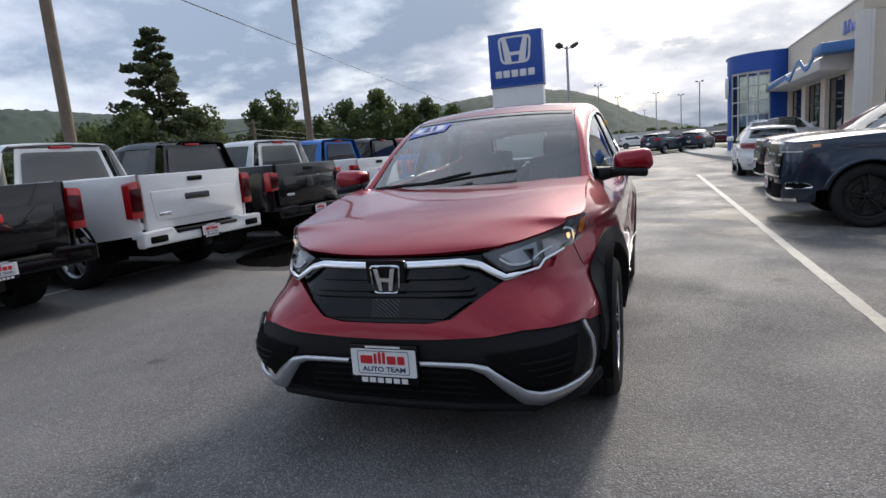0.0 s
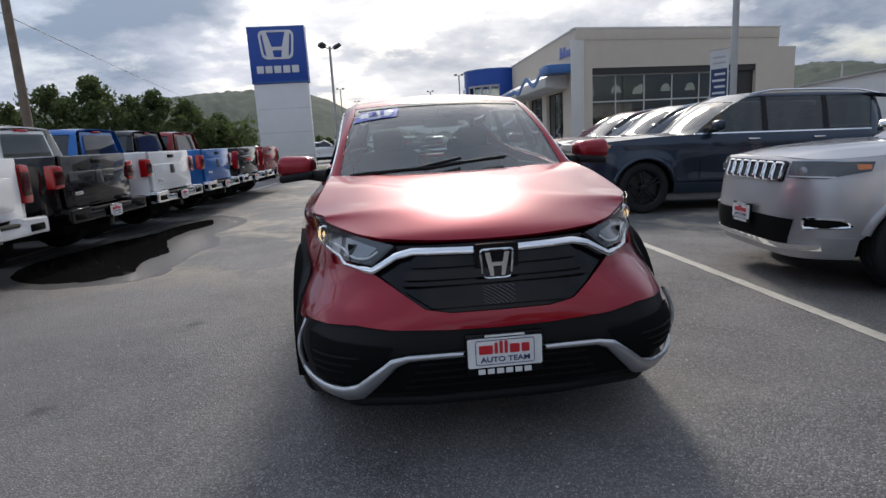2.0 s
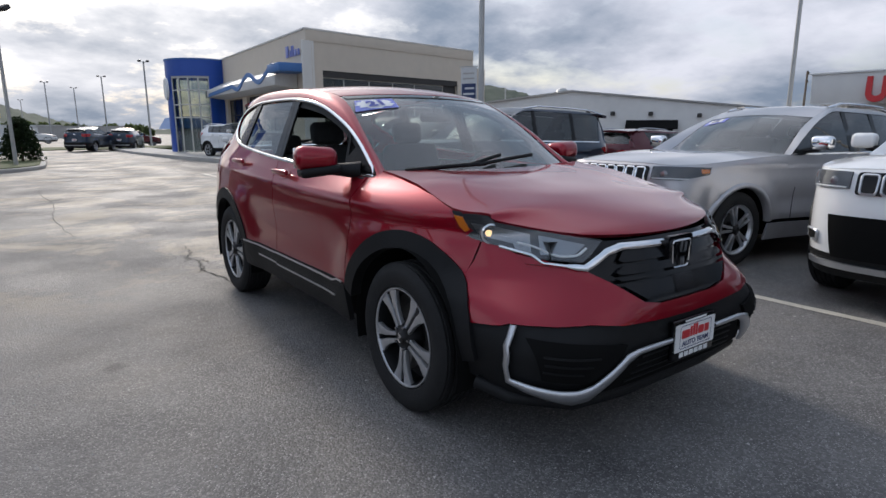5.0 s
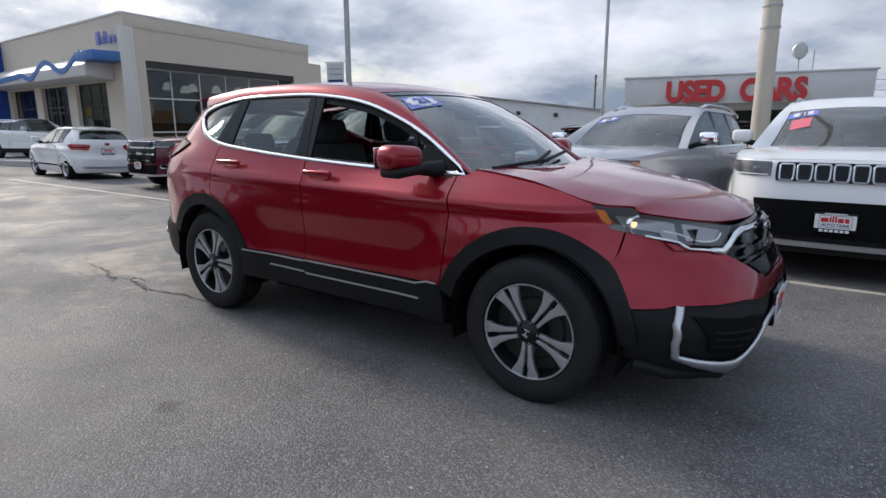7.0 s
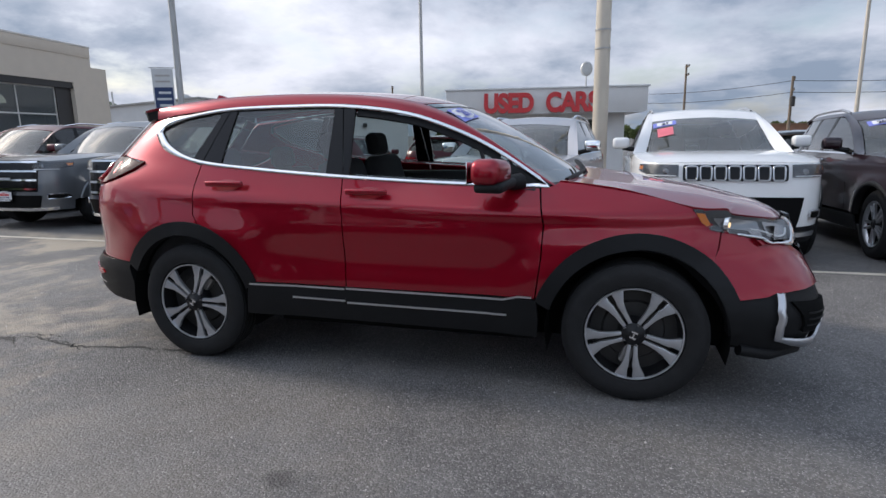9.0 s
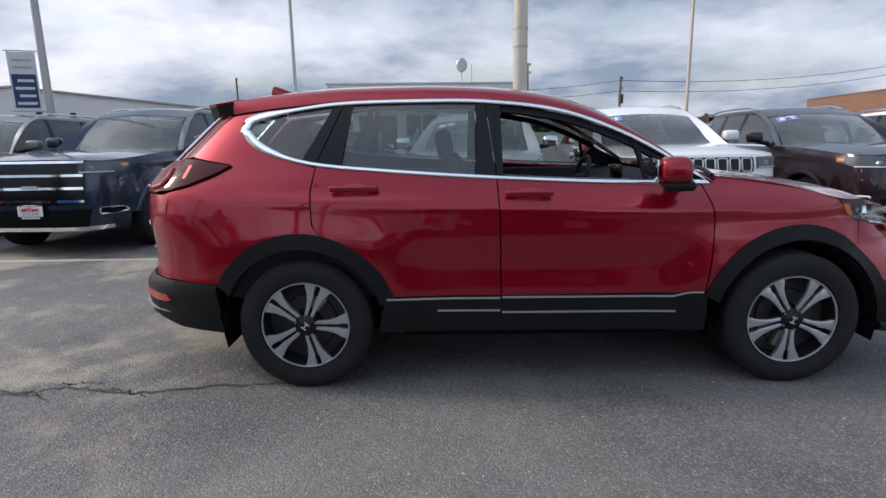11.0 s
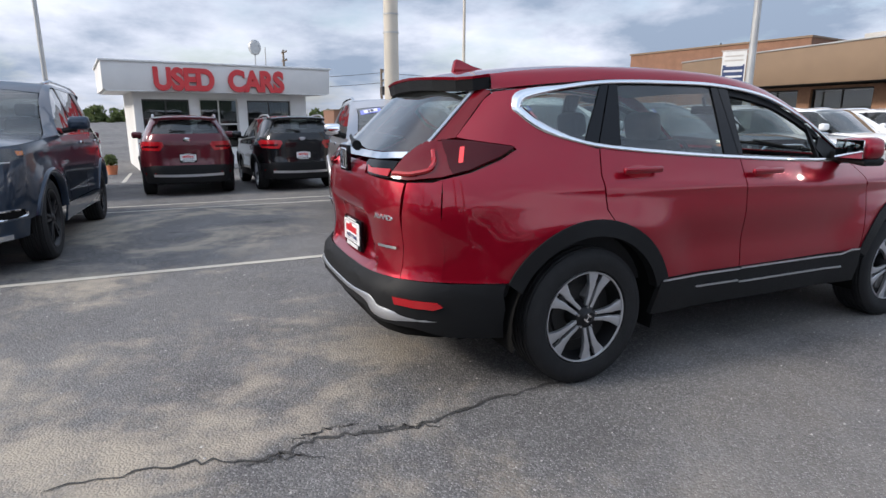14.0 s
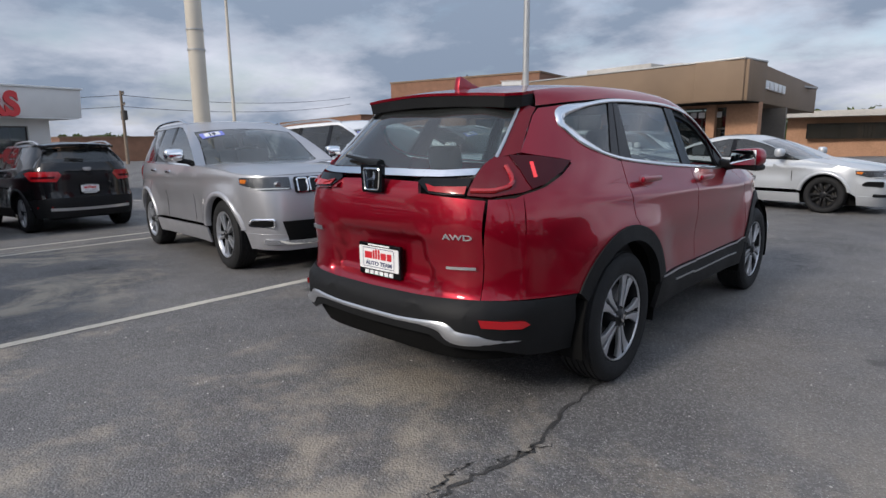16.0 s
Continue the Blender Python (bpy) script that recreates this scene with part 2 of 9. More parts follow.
def rim(bm, thick):
    """Gives an open sheet its thickness, inwards from its border."""
    bm.normal_update()
    edges = [e for e in bm.edges if len(e.link_faces) == 1]
    nrm = {v: v.normal.copy() for e in edges for v in e.verts}
    for e in edges:
        e.smooth = False
    old = {}
    for e in edges:
        f = e.link_faces[0]
        a, b = e.verts
        for v in (a, b):
            if v not in old:
                old[v] = bm.verts.new(v.co - nrm[v] * thick)
        lo = [l for l in f.loops if l.edge == e][0]
        a, b = lo.vert, lo.link_loop_next.vert
        bm.faces.new((b, a, old[a], old[b]))


def patch(poly, fn, out, res=0.08, thick=0.012, off=0.0):
    """A sheet over a 2D polygon laid on the surface fn(a, b), with its edges turned in."""
    bm = bmesh.new()
    vs = []
    for a, b in poly:
        if not vs or (abs(vs[-1].co.x - a) + abs(vs[-1].co.y - b)) > 1e-5:
            vs.append(bm.verts.new((a, b, 0)))
    f = bm.faces.new(vs)
    bmesh.ops.triangulate(bm, faces=[f])
    xs, ys = [p[0] for p in poly], [p[1] for p in poly]
    rx, ry = (res, res) if not isinstance(res, tuple) else res
    for lo, hi, r, nrm in ((min(xs), max(xs), rx, (1, 0, 0)), (min(ys), max(ys), ry, (0, 1, 0))):
        k = max(1, int((hi - lo) / r))
        for i in range(1, k):
            c = lo + (hi - lo) * i / k
            bmesh.ops.bisect_plane(bm, geom=bm.verts[:] + bm.edges[:] + bm.faces[:], plane_co=(c * nrm[0], c * nrm[1], 0), plane_no=nrm, dist=1e-6)
    lay = bm.verts.layers.float_vector.new("nrm")
    h = 0.004
    for v in bm.verts:
        a, b = v.co.x, v.co.y
        v.co = fn(a, b)
        v[lay] = (fn(a + h, b) - fn(a - h, b)).cross(fn(a, b + h) - fn(a, b - h)).normalized()
    bmesh.ops.remove_doubles(bm, verts=bm.verts, dist=1e-5)
    bm.normal_update()
    tot = Vector()
    for f in bm.faces:
        tot += f.normal * f.calc_area()
    if tot.dot(Vector(out)) < 0:
        bmesh.ops.reverse_faces(bm, faces=bm.faces)
        bm.normal_update()
    if off:
        mv = [(v, v.normal * off) for v in bm.verts]
        for v, d in mv:
            v.co += d
    for v in bm.verts:
        if v[lay].dot(v.normal) < 0:
            v[lay] = -v[lay]
    for f in bm.faces:
        f.smooth = True
    if thick:
        rim(bm, thick)
    return bm


def sheet(rows, out, thick=0.0, closed=False):
    """A grid surface through rows of 3D points."""
    bm = bmesh.new()
    g = [[bm.verts.new(p) for p in r] for r in rows]
    for r, s in zip(g[:-1], g[1:]):
        for i in range(len(r) - 1 + closed):
            j = (i + 1) % len(r)
            try:
                bm.faces.new((r[i], r[j], s[j], s[i]))
            except ValueError:
                pass
    bmesh.ops.remove_doubles(bm, verts=bm.verts, dist=1e-5)
    bm.normal_update()
    tot = Vector()
    for f in bm.faces:
        tot += f.normal * f.calc_area()
    if out and tot.dot(Vector(out)) < 0:
        bmesh.ops.reverse_faces(bm, faces=bm.faces)
    for f in bm.faces:
        f.smooth = True
    if thick:
        rim(bm, thick)
    return bm


def ruled(a, b, out, bulge=0.0, n=4, thick=0.0):
    """A sheet between two 3D lines of as many points."""
    rows = []
    for k in range(n + 1):
        t = k / n
        rows.append([Vector(p).lerp(Vector(q), t) + Vector(out) * bulge * 4 * t * (1 - t) for p, q in zip(a, b)])
    return sheet(rows, out, thick)


def tube(line, r, sides=8, caps=True):
    """A round bar along 3D points; r may be a list."""
    bm = bmesh.new()
    p = [Vector(q) for q in line]
    rings = []
    for i, c in enumerate(p):
        d = (p[min(i + 1, len(p) - 1)] - p[max(i - 1, 0)]).normalized()
        u = d.cross(Vector((0, 0, 1)))
        u = (u if u.length > 0.01 else d.cross(Vector((0, 1, 0)))).normalized()
        v = d.cross(u)
        k = r[i] if isinstance(r, (list, tuple)) else r
        rings.append([bm.verts.new(c + k * (math.cos(2 * math.pi * j / sides) * u + math.sin(2 * math.pi * j / sides) * v)) for j in range(sides)])
    for a, b in zip(rings[:-1], rings[1:]):
        for j in range(sides):
            bm.faces.new((a[j], a[(j + 1) % sides], b[(j + 1) % sides], b[j]))
    if caps:
        bm.faces.new(rings[0][::-1]), bm.faces.new(rings[-1])
    return finish(bm, True, 50)


def block(x0, x1, y0, y1, z0, z1, bevel=0.0, seg=2):
    """A box with rounded edges."""
    bm = bmesh.new()
    bmesh.ops.create_cube(bm, size=1)
    for v in bm.verts:
        v.co = Vector(((x0 + x1) / 2 + v.co.x * (x1 - x0), (y0 + y1) / 2 + v.co.y * (y1 - y0), (z0 + z1) / 2 + v.co.z * (z1 - z0)))
    if bevel:
        bmesh.ops.bevel(bm, geom=bm.edges[:], offset=bevel, segments=seg, affect="EDGES", profile=0.5)
    return finish(bm, bool(bevel), 40)


def prism(poly, y0, y1, axis="y", bevel=0.0):
    """A 2D polygon drawn out along an axis: 'y' takes (x, z), 'x' takes (y, z), 'z' takes (x, y)."""
    put = {"y": lambda a, b, c: (a, c, b), "x": lambda a, b, c: (c, a, b), "z": lambda a, b, c: (a, b, c)}[axis]
    bm = bmesh.new()
    lo = [bm.verts.new(put(a, b, y0)) for a, b in poly]
    hi = [bm.verts.new(put(a, b, y1)) for a, b in poly]
    bm.faces.new(lo), bm.faces.new(hi[::-1])
    n = len(poly)
    for i in range(n):
        bm.faces.new((lo[i], lo[(i + 1) % n], hi[(i + 1) % n], hi[i]))
    bmesh.ops.recalc_face_normals(bm, faces=bm.faces)
    if bevel:
        bmesh.ops.bevel(bm, geom=bm.edges[:], offset=bevel, segments=2, affect="EDGES", profile=0.5)
    return finish(bm, True, 30)


def lathe(profile, n=48, axis="x"):
    """A closed or open profile of (along, radius) turned about the axis."""
    bm = bmesh.new()
    rows = []
    for a, r in profile:
        ring = []
        for k in range(n):
            t = 2 * math.pi * k / n
            c = {"x": (a, r * math.cos(t), r * math.sin(t)), "z": (r * math.cos(t), r * math.sin(t), a), "y": (r * math.cos(t), a, r * math.sin(t))}[axis]
            ring.append(bm.verts.new(c))
        rows.append(ring)
    for p, q in zip(rows[:-1], rows[1:]):
        for k in range(n):
            bm.faces.new((p[k], p[(k + 1) % n], q[(k + 1) % n], q[k]))
    bmesh.ops.remove_doubles(bm, verts=bm.verts, dist=1e-5)
    bmesh.ops.recalc_face_normals(bm, faces=bm.faces)
    return finish(bm, True, 40)


def join(*bms):
    """Several bmeshes as one."""
    me = bpy.data.meshes.new("tmp")
    out = bmesh.new()
    for b in bms:
        b.to_mesh(me)
        out.from_mesh(me)
        b.free()
    bpy.data.meshes.remove(me)
    return out


def moved(bm, m):
    bmesh.ops.transform(bm, matrix=m, verts=bm.verts)
    return bm


def true_normals(me, material):
    """Painted panels take the normals of the surface that they were laid on."""
    lay = me.attributes.get("nrm")
    if lay is None:
        return
    if "_paint" in material.name:
        n = np.zeros(len(me.vertices) * 3)
        lay.data.foreach_get("vector", n)
        n = n.reshape(-1, 3)
        vi = np.zeros(len(me.loops), int)
        me.loops.foreach_get("vertex_index", vi)
        tot = np.zeros(len(me.polygons), int)
        me.polygons.foreach_get("loop_total", tot)
        pn = np.zeros(len(me.polygons) * 3)
        me.polygons.foreach_get("normal", pn)
        pn = np.repeat(pn.reshape(-1, 3), tot, axis=0)
        ln = n[vi]
        known = np.linalg.norm(ln, axis=1) > 0.5
        side = known & ((ln * pn).sum(1) < 0.55)
        ln[side] = pn[side]
        ln[~known] = 0
        me.normals_split_custom_set(ln.tolist())
    me.attributes.remove(me.attributes["nrm"])


def mesh_of(bm, material, name="mesh"):
    me = bpy.data.meshes.new(name)
    bm.to_mesh(me)
    bm.free()
    me.materials.append(material)
    true_normals(me, material)
    return me


def part(name, bm, material, parent, label=""):
    """Links a bmesh, or a ready mesh, as one mesh object under a thing or a part."""
    me = bm if isinstance(bm, bpy.types.Mesh) else mesh_of(bm, material, name)
    ob = new(name, me)
    ob.parent = parent
    if label:
        ob["label"] = label
    return ob


def thing(name, m, label, category, group="", kind=""):
    """An empty at a thing's base, to parent its parts."""
    ob = new(name)
    ob.empty_display_size = 0.1
    ob.matrix_world = m
    return tagged(ob, label, category, group, kind)


def solid(name, bm, material, label, category, group="", kind="", m=None):
    """A thing of one mesh."""
    ob = new(name, mesh_of(bm, material, name))
    if m is not None:
        ob.matrix_world = m
    return tagged(ob, label, category, group, kind)


def letters(body, height, depth=0.004, bold=0.0):
    """Raised lettering as a bmesh in the x-z plane, facing -y, from x = 0; its width too."""
    cu = bpy.data.curves.new("txt", "FONT")
    cu.body, cu.size, cu.extrude, cu.offset = body, height / 0.72, depth / 2, bold
    ob = bpy.data.objects.new("txt", cu)
    me = bpy.data.meshes.new_from_object(ob)
    bm = bmesh.new()
    bm.from_mesh(me)
    bpy.data.objects.remove(ob), bpy.data.curves.remove(cu), bpy.data.meshes.remove(me)
    moved(bm, pose(0, 0, 0, 90))
    xs = [v.co.x for v in bm.verts]
    moved(bm, Matrix.Translation((-min(xs), 0, 0)))
    return bm, max(xs) - min(xs)


class Form:
    """A car's skin: at each height a rounded plan outline, with its own half width, nose, tail and roundness."""

    def __init__(self, w, lf, lr, nf, nr):
        self.w, self.lf, self.lr, self.nf, self.nr = table(*w), table(*lf), table(*lr), table(*nf), table(*nr)

    def ends(self, e, z):
        return (self.lf(z), self.nf(z)) if e < 0 else (self.lr(z), self.nr(z))

    def wrap(self, e):
        def fn(p, z):
            L, n = self.ends(e, z)
            s, c = math.sin(p), math.cos(p)
            r = (abs(s) ** n + abs(c) ** n) ** (-1 / n)
            return Vector((self.w(z) * r * s, e * L * r * c, z))
        return fn

    def px(self, e, x, z):
        L, n = self.ends(e, z)
        u = max(-0.9999, min(0.9999, x / self.w(z)))
        return (math.atan2(u, (1 - abs(u) ** n) ** (1 / n)), z)

    def py(self, y, z, s):
        e = -1 if y < 0 else 1
        L, n = self.ends(e, z)
        u = min(0.9999, abs(y) / L)
        return (math.atan2(s * (1 - u**n) ** (1 / n), u), z)

    def side(self, s):
        def fn(y, z):
            L, n = self.ends(-1 if y < 0 else 1, z)
            return Vector((s * self.w(z) * max(1 - min(abs(y) / L, 1) ** n, 1e-4) ** (1 / n), y, z))
        return fn


WHEELS = {}


def wheel(parent, x, y, r, side, style="twin", width=0.235, rimr=0.225, faces=None, dark=None):
    """A wheel part: tyre, rim, spokes, hub; side +1 faces +x."""
    key = (style, r, width, rimr, faces.name if faces else "", dark.name if dark else "")
    if key not in WHEELS:
        w = width / 2
        prof = [(-w * 0.62, rimr * 0.98), (-w * 0.92, rimr * 1.06), (-w, (rimr + r) * 0.52), (-w * 0.93, r * 0.93), (-w * 0.78, r * 0.985)]
        for k in range(5):
            c = -w * 0.62 + k * w * 0.31
            prof += [(c - w * 0.11, r), (c + w * 0.05, r), (c + w * 0.06, r * 0.978), (c + w * 0.15, r * 0.978)]
        prof += [(w * 0.78, r * 0.985), (w * 0.93, r * 0.93), (w, (rimr + r) * 0.52), (w * 0.97, rimr * 1.16), (w * 0.90, rimr * 1.05), (w * 0.62, rimr * 0.98)]
        tyre = lathe(prof, 56)
        lip = lathe([(w * 0.62, rimr * 0.9), (w * 0.86, rimr * 0.955), (w * 0.93, rimr), (w * 0.93, rimr * 1.025), (w * 0.80, rimr * 1.03)] if style != "blade" else [(w * 0.80, rimr * 0.965), (w * 0.86, rimr * 0.975), (w * 0.87, rimr * 1.0), (w * 0.80, rimr * 1.015)], 56)
        barrel = lathe([(w * 0.80, rimr * 0.96), (w * 0.3, rimr * 0.9), (-w * 0.7, rimr * 0.92)], 40)
        disc = lathe([(0.012, 0.0), (0.012, rimr * 0.62), (0.0, rimr * 0.66), (0.0, rimr * 0.92), (-0.02, rimr * 0.94)], 40)
        face, body = [], []
        n = 5
        for i in range(n):
            turn = pose(0, 0, 0, 360 / n * i)
            if style == "twin":
                for s in (-1, 1):
                    poly = [(s * 0.016, 0.045), (s * 0.036, 0.05), (s * 0.046, rimr * 0.55), (s * 0.074, rimr * 0.965), (s * 0.024, rimr * 0.985), (s * 0.026, rimr * 0.66), (s * 0.017, rimr * 0.5)]
                    if s < 0:
                        poly = poly[::-1]
                    face.append(moved(prism(poly, w * 0.62, w * 0.80, "x", 0.003), turn))
                    k = [(a * 1.15, b * 0.985) for a, b in poly]
                    body.append(moved(prism(k, w * 0.30, w * 0.615, "x"), turn))
            elif style == "blade":
                for s in (-1, 1):
                    poly = [(s * 0.006, 0.042), (s * 0.024, 0.046), (s * 0.032, rimr * 0.50), (s * 0.046, rimr * 0.70), (s * 0.083, rimr * 0.965), (s * 0.013, rimr * 0.99), (s * 0.014, rimr * 0.80), (s * 0.008, rimr * 0.72), (s * 0.009, rimr * 0.52)]
                    if s < 0:
                        poly = poly[::-1]
                    face.append(moved(prism(poly, w * 0.60, w * 0.80, "x", 0.003), turn))
            elif style == "split":
                for s in (-1, 1):
                    poly = [(s * 0.004, 0.05), (s * 0.026, 0.05), (s * 0.052, rimr * 0.97), (s * 0.028, rimr * 0.985), (s * 0.006, rimr * 0.4)]
                    if s < 0:
                        poly = poly[::-1]
                    face.append(moved(prism(poly, w * 0.55, w * 0.82, "x", 0.003), turn))
            else:
                poly = [(-0.045, 0.03), (0.045, 0.03), (0.034, rimr * 0.6), (0.05, rimr * 0.985), (-0.05, rimr * 0.985), (-0.034, rimr * 0.6)]
                face.append(moved(prism(poly, w * 0.5, w * 0.80, "x", 0.004), turn))
        hub = lathe([(w * 0.95, 0.0), (w * 0.95, 0.026), (w * 0.88, 0.032), (w * 0.80, 0.06), (w * 0.5, 0.075), (w * 0.2, 0.08)], 24)
        nuts = [moved(lathe([(w * 0.90, 0.0), (w * 0.90, 0.007), (w * 0.74, 0.010)], 6), pose(0, 0.057 * math.cos(2 * math.pi * (i + 0.5) / 5), 0.057 * math.sin(2 * math.pi * (i + 0.5) / 5))) for i in range(5)]
        fm, dm = faces or MACHINED, dark or DARKALLOY
        d = dict(tyre=mesh_of(tyre, RUBBER, "tyre"), rim=mesh_of(lip, fm, "rim"), barrel=mesh_of(barrel, dm, "barrel"), brake_disc=mesh_of(disc, ROTOR, "disc"), hub_cap=mesh_of(hub, dm, "hub"))
        if style == "blade":
            d["spoke"] = [mesh_of(b, fm, "spoke") for b in face]
            d["lug_nut"] = [mesh_of(b, LAMPIN, "nut") for b in nuts]
            d["hub_badge"] = mesh_of(join(block(w * 0.94, w * 0.97, -0.020, -0.011, -0.016, 0.016), block(w * 0.94, w * 0.97, 0.011, 0.020, -0.016, 0.016), block(w * 0.94, w * 0.968, -0.012, 0.012, -0.004, 0.004)), CHROME, "badge")
            d["brake_caliper"] = mesh_of(moved(block(0.0, 0.05, -0.05, 0.05, -0.03, 0.03, 0.012), pose(0, 0.13, 0.02)), GALVCAST, "caliper")
        else:
            d["spokes"] = mesh_of(join(*face, *body), fm, "spokes")
        WHEELS[key] = d
    ob = part("wheel", WHEELS[key]["tyre"], None, parent)
    ob.location = (x, y, r)
    ob.rotation_euler = (radians((x * 37 + y * 61) % 360), 0, 0 if side > 0 else math.pi)
    for k, me in WHEELS[key].items():
        if k != "tyre":
            for one in me if isinstance(me, list) else (me,):
                part(k, one, None, ob)
    return ob

# ---- the ground and the place round the lot ----


def ground_z(x, y):
    """The lot is level round the crossover and falls gently to the east."""
    return -0.034 * (min(max(x - 2.3, 0.0), 18.0))


def sstep(a, b, v):
    t = max(0.0, min(1.0, (v - a) / (b - a)))
    return t * t * (3 - 2 * t)


def node_tools(m):
    n, l = m.node_tree.nodes, m.node_tree.links

    def put(kind, ins=(), **kw):
        k = n.new("ShaderNode" + kind)
        for a, v in kw.items():
            setattr(k, a, v)
        for i, v in ins:
            if isinstance(v, bpy.types.NodeSocket):
                l.new(v, k.inputs[i])
            else:
                k.inputs[i].default_value = v
        return k
    return put


def asphalt():
    """Aged asphalt: pale aggregate in dark binder, tan dust, damp dark areas, lane paled for sun glare."""
    m = bpy.data.materials.new("asphalt")
    m.use_nodes = True
    put = node_tools(m)
    l = m.node_tree.links
    b = m.node_tree.nodes["Principled BSDF"]
    co = put("TexCoord").outputs["Object"]

    def noise(scale, detail=4, rough=0.55, distortion=0.0):
        return put("TexNoise", [("Vector", co), ("Scale", scale), ("Detail", detail), ("Roughness", rough), ("Distortion", distortion)]).outputs[0]

    def ramp(v, a, c, lo=0.0, hi=1.0):
        return put("MapRange", [(0, v), (1, a), (2, c), (3, lo), (4, hi)], interpolation_type="SMOOTHSTEP").outputs[0]

    def op(kind, a, c=0.0):
        return put("Math", [(0, a), (1, c)], operation=kind).outputs[0]

    def mix(f, a, c, blend="MIX"):
        return put("MixRGB", [(0, f), (1, a), (2, c)], blend_type=blend).outputs[0]

    sep = put("SeparateXYZ", [(0, co)])
    x, y = sep.outputs[0], sep.outputs[1]
    stone = put("TexVoronoi", [("Vector", co), ("Scale", 95.0)])
    grain = put("TexVoronoi", [("Vector", co), ("Scale", 210.0)])
    tone = put("SeparateXYZ", [(0, stone.outputs["Color"])]).outputs[0]
    base = mix(ramp(noise(0.35, 5), 0.35, 0.68), (0.078, 0.075, 0.075, 1), (0.150, 0.141, 0.133, 1))
    base = mix(ramp(noise(2.6, 6, 0.65), 0.35, 0.75, 0.0, 0.45), base, (0.19, 0.185, 0.18, 1))
    base = mix(ramp(tone, 0.62, 0.98, 0.0, 0.38), base, (0.31, 0.30, 0.29, 1))
    base = mix(ramp(tone, 0.0, 0.25, 0.3, 0.0), base, (0.03, 0.03, 0.032, 1))
    base = mix(ramp(put("SeparateXYZ", [(0, grain.outputs["Color"])]).outputs[0], 0.90, 0.97, 0.0, 0.7), base, (0.42, 0.41, 0.39, 1))
    # sun glare on the driving lane, painted as paler colour away from the parking rows
    lane_glare = op("MULTIPLY", ramp(y, 1.0, 7.0), ramp(x, 2.6, 1.6))
    lane_glare = op("MAXIMUM", lane_glare, op("MULTIPLY", ramp(x, -1.0, -3.2), ramp(x, -6.2, -5.4)))
    base = mix(op("MULTIPLY", lane_glare, 0.40), base, (0.21, 0.203, 0.196, 1))
    # tan dust in washes where water stood
    wash = ramp(op("ADD", op("MULTIPLY", noise(0.55, 6, 0.62, 0.8), 0.7), op("MULTIPLY", noise(3.2, 6, 0.7), 0.3)), 0.47, 0.60)
    near = op("MAXIMUM", op("MULTIPLY", ramp(y, 0.9, 3.0), ramp(op("ABSOLUTE", op("ADD", x, 0.6)), 4.2, 2.6)), op("MULTIPLY", ramp(op("ABSOLUTE", op("SUBTRACT", x, 5.4)), 3.0, 1.6), ramp(op("ABSOLUTE", op("SUBTRACT", y, 3.1)), 2.2, 1.0)))
    dust = op("MULTIPLY", wash, op("ADD", op("MULTIPLY", near, 0.72), 0.10))
    base = mix(dust, base, (0.40, 0.345, 0.27, 1))
    # oil spots
    spots = put("TexVoronoi", [("Vector", co), ("Scale", 0.9)])
    base = mix(ramp(op("ADD", spots.outputs["Distance"], op("MULTIPLY", noise(9.0, 3), 0.12)), 0.10, 0.15, 0.55, 0.0), base, (0.035, 0.034, 0.034, 1))
    l.new(base, b.inputs["Base Color"])
    l.new(ramp(noise(0.8, 5, 0.6), 0.35, 0.7, 0.58, 0.80), b.inputs["Roughness"])
    b.inputs["Specular IOR Level"].default_value = 0.22
    hgt = op("ADD", op("MULTIPLY", stone.outputs["Distance"], -1.0), op("MULTIPLY", noise(30.0, 3), 0.5))
    bump = put("Bump", [("Height", hgt), ("Strength", 0.7), ("Distance", 0.006)])
    l.new(bump.outputs[0], b.inputs["Normal"])
    MATS["asphalt"] = m
    return m


ASPHALT = asphalt()
LINE = mat("worn_line_paint", (0.62, 0.58, 0.48), 0.65, vary=0.2, scale=22, second=(0.40, 0.37, 0.32), bump=0.5, bump_scale=150)
CRACK = mat("crack_filler", (0.050, 0.048, 0.045), 0.8, vary=0.3, scale=30, bump=0.8, bump_scale=200)
CONCRETE = mat("concrete", (0.42, 0.40, 0.37), 0.85, vary=0.18, scale=5, bump=0.3, bump_scale=90)
GRASS = mat("grass", (0.055, 0.085, 0.025), 0.9, vary=0.35, scale=3, second=(0.10, 0.10, 0.04), bump=1.0, bump_scale=40)
STUCCO = mat("beige_stucco", (0.64, 0.56, 0.46), 0.9, vary=0.05, scale=2, bump=0.25, bump_scale=160)
STUCCO2 = mat("pale_stucco", (0.68, 0.65, 0.60), 0.9, vary=0.05, scale=2, bump=0.25, bump_scale=160)
SIGNWHITE = mat("white_sign_metal", (0.72, 0.72, 0.71), 0.45, vary=0.06, scale=1.5)
WALLWHITE = mat("white_painted_wall", (0.70, 0.69, 0.67), 0.8, vary=0.08, scale=1.5, bump=0.15, bump_scale=60)
SIGNBLUE = mat("blue_sign_face", (0.012, 0.07, 0.36), 0.35, vary=0.08, scale=1.0)
BAND = mat("blue_band", (0.05, 0.16, 0.40), 0.45, vary=0.08)
CANOPY = mat("pale_canopy_metal", (0.62, 0.60, 0.57), 0.55, vary=0.07)
DARKFRAME = mat("dark_window_frame", (0.035, 0.032, 0.030), 0.5)
PALEFRAME = mat("pale_window_frame", (0.55, 0.54, 0.50), 0.5)
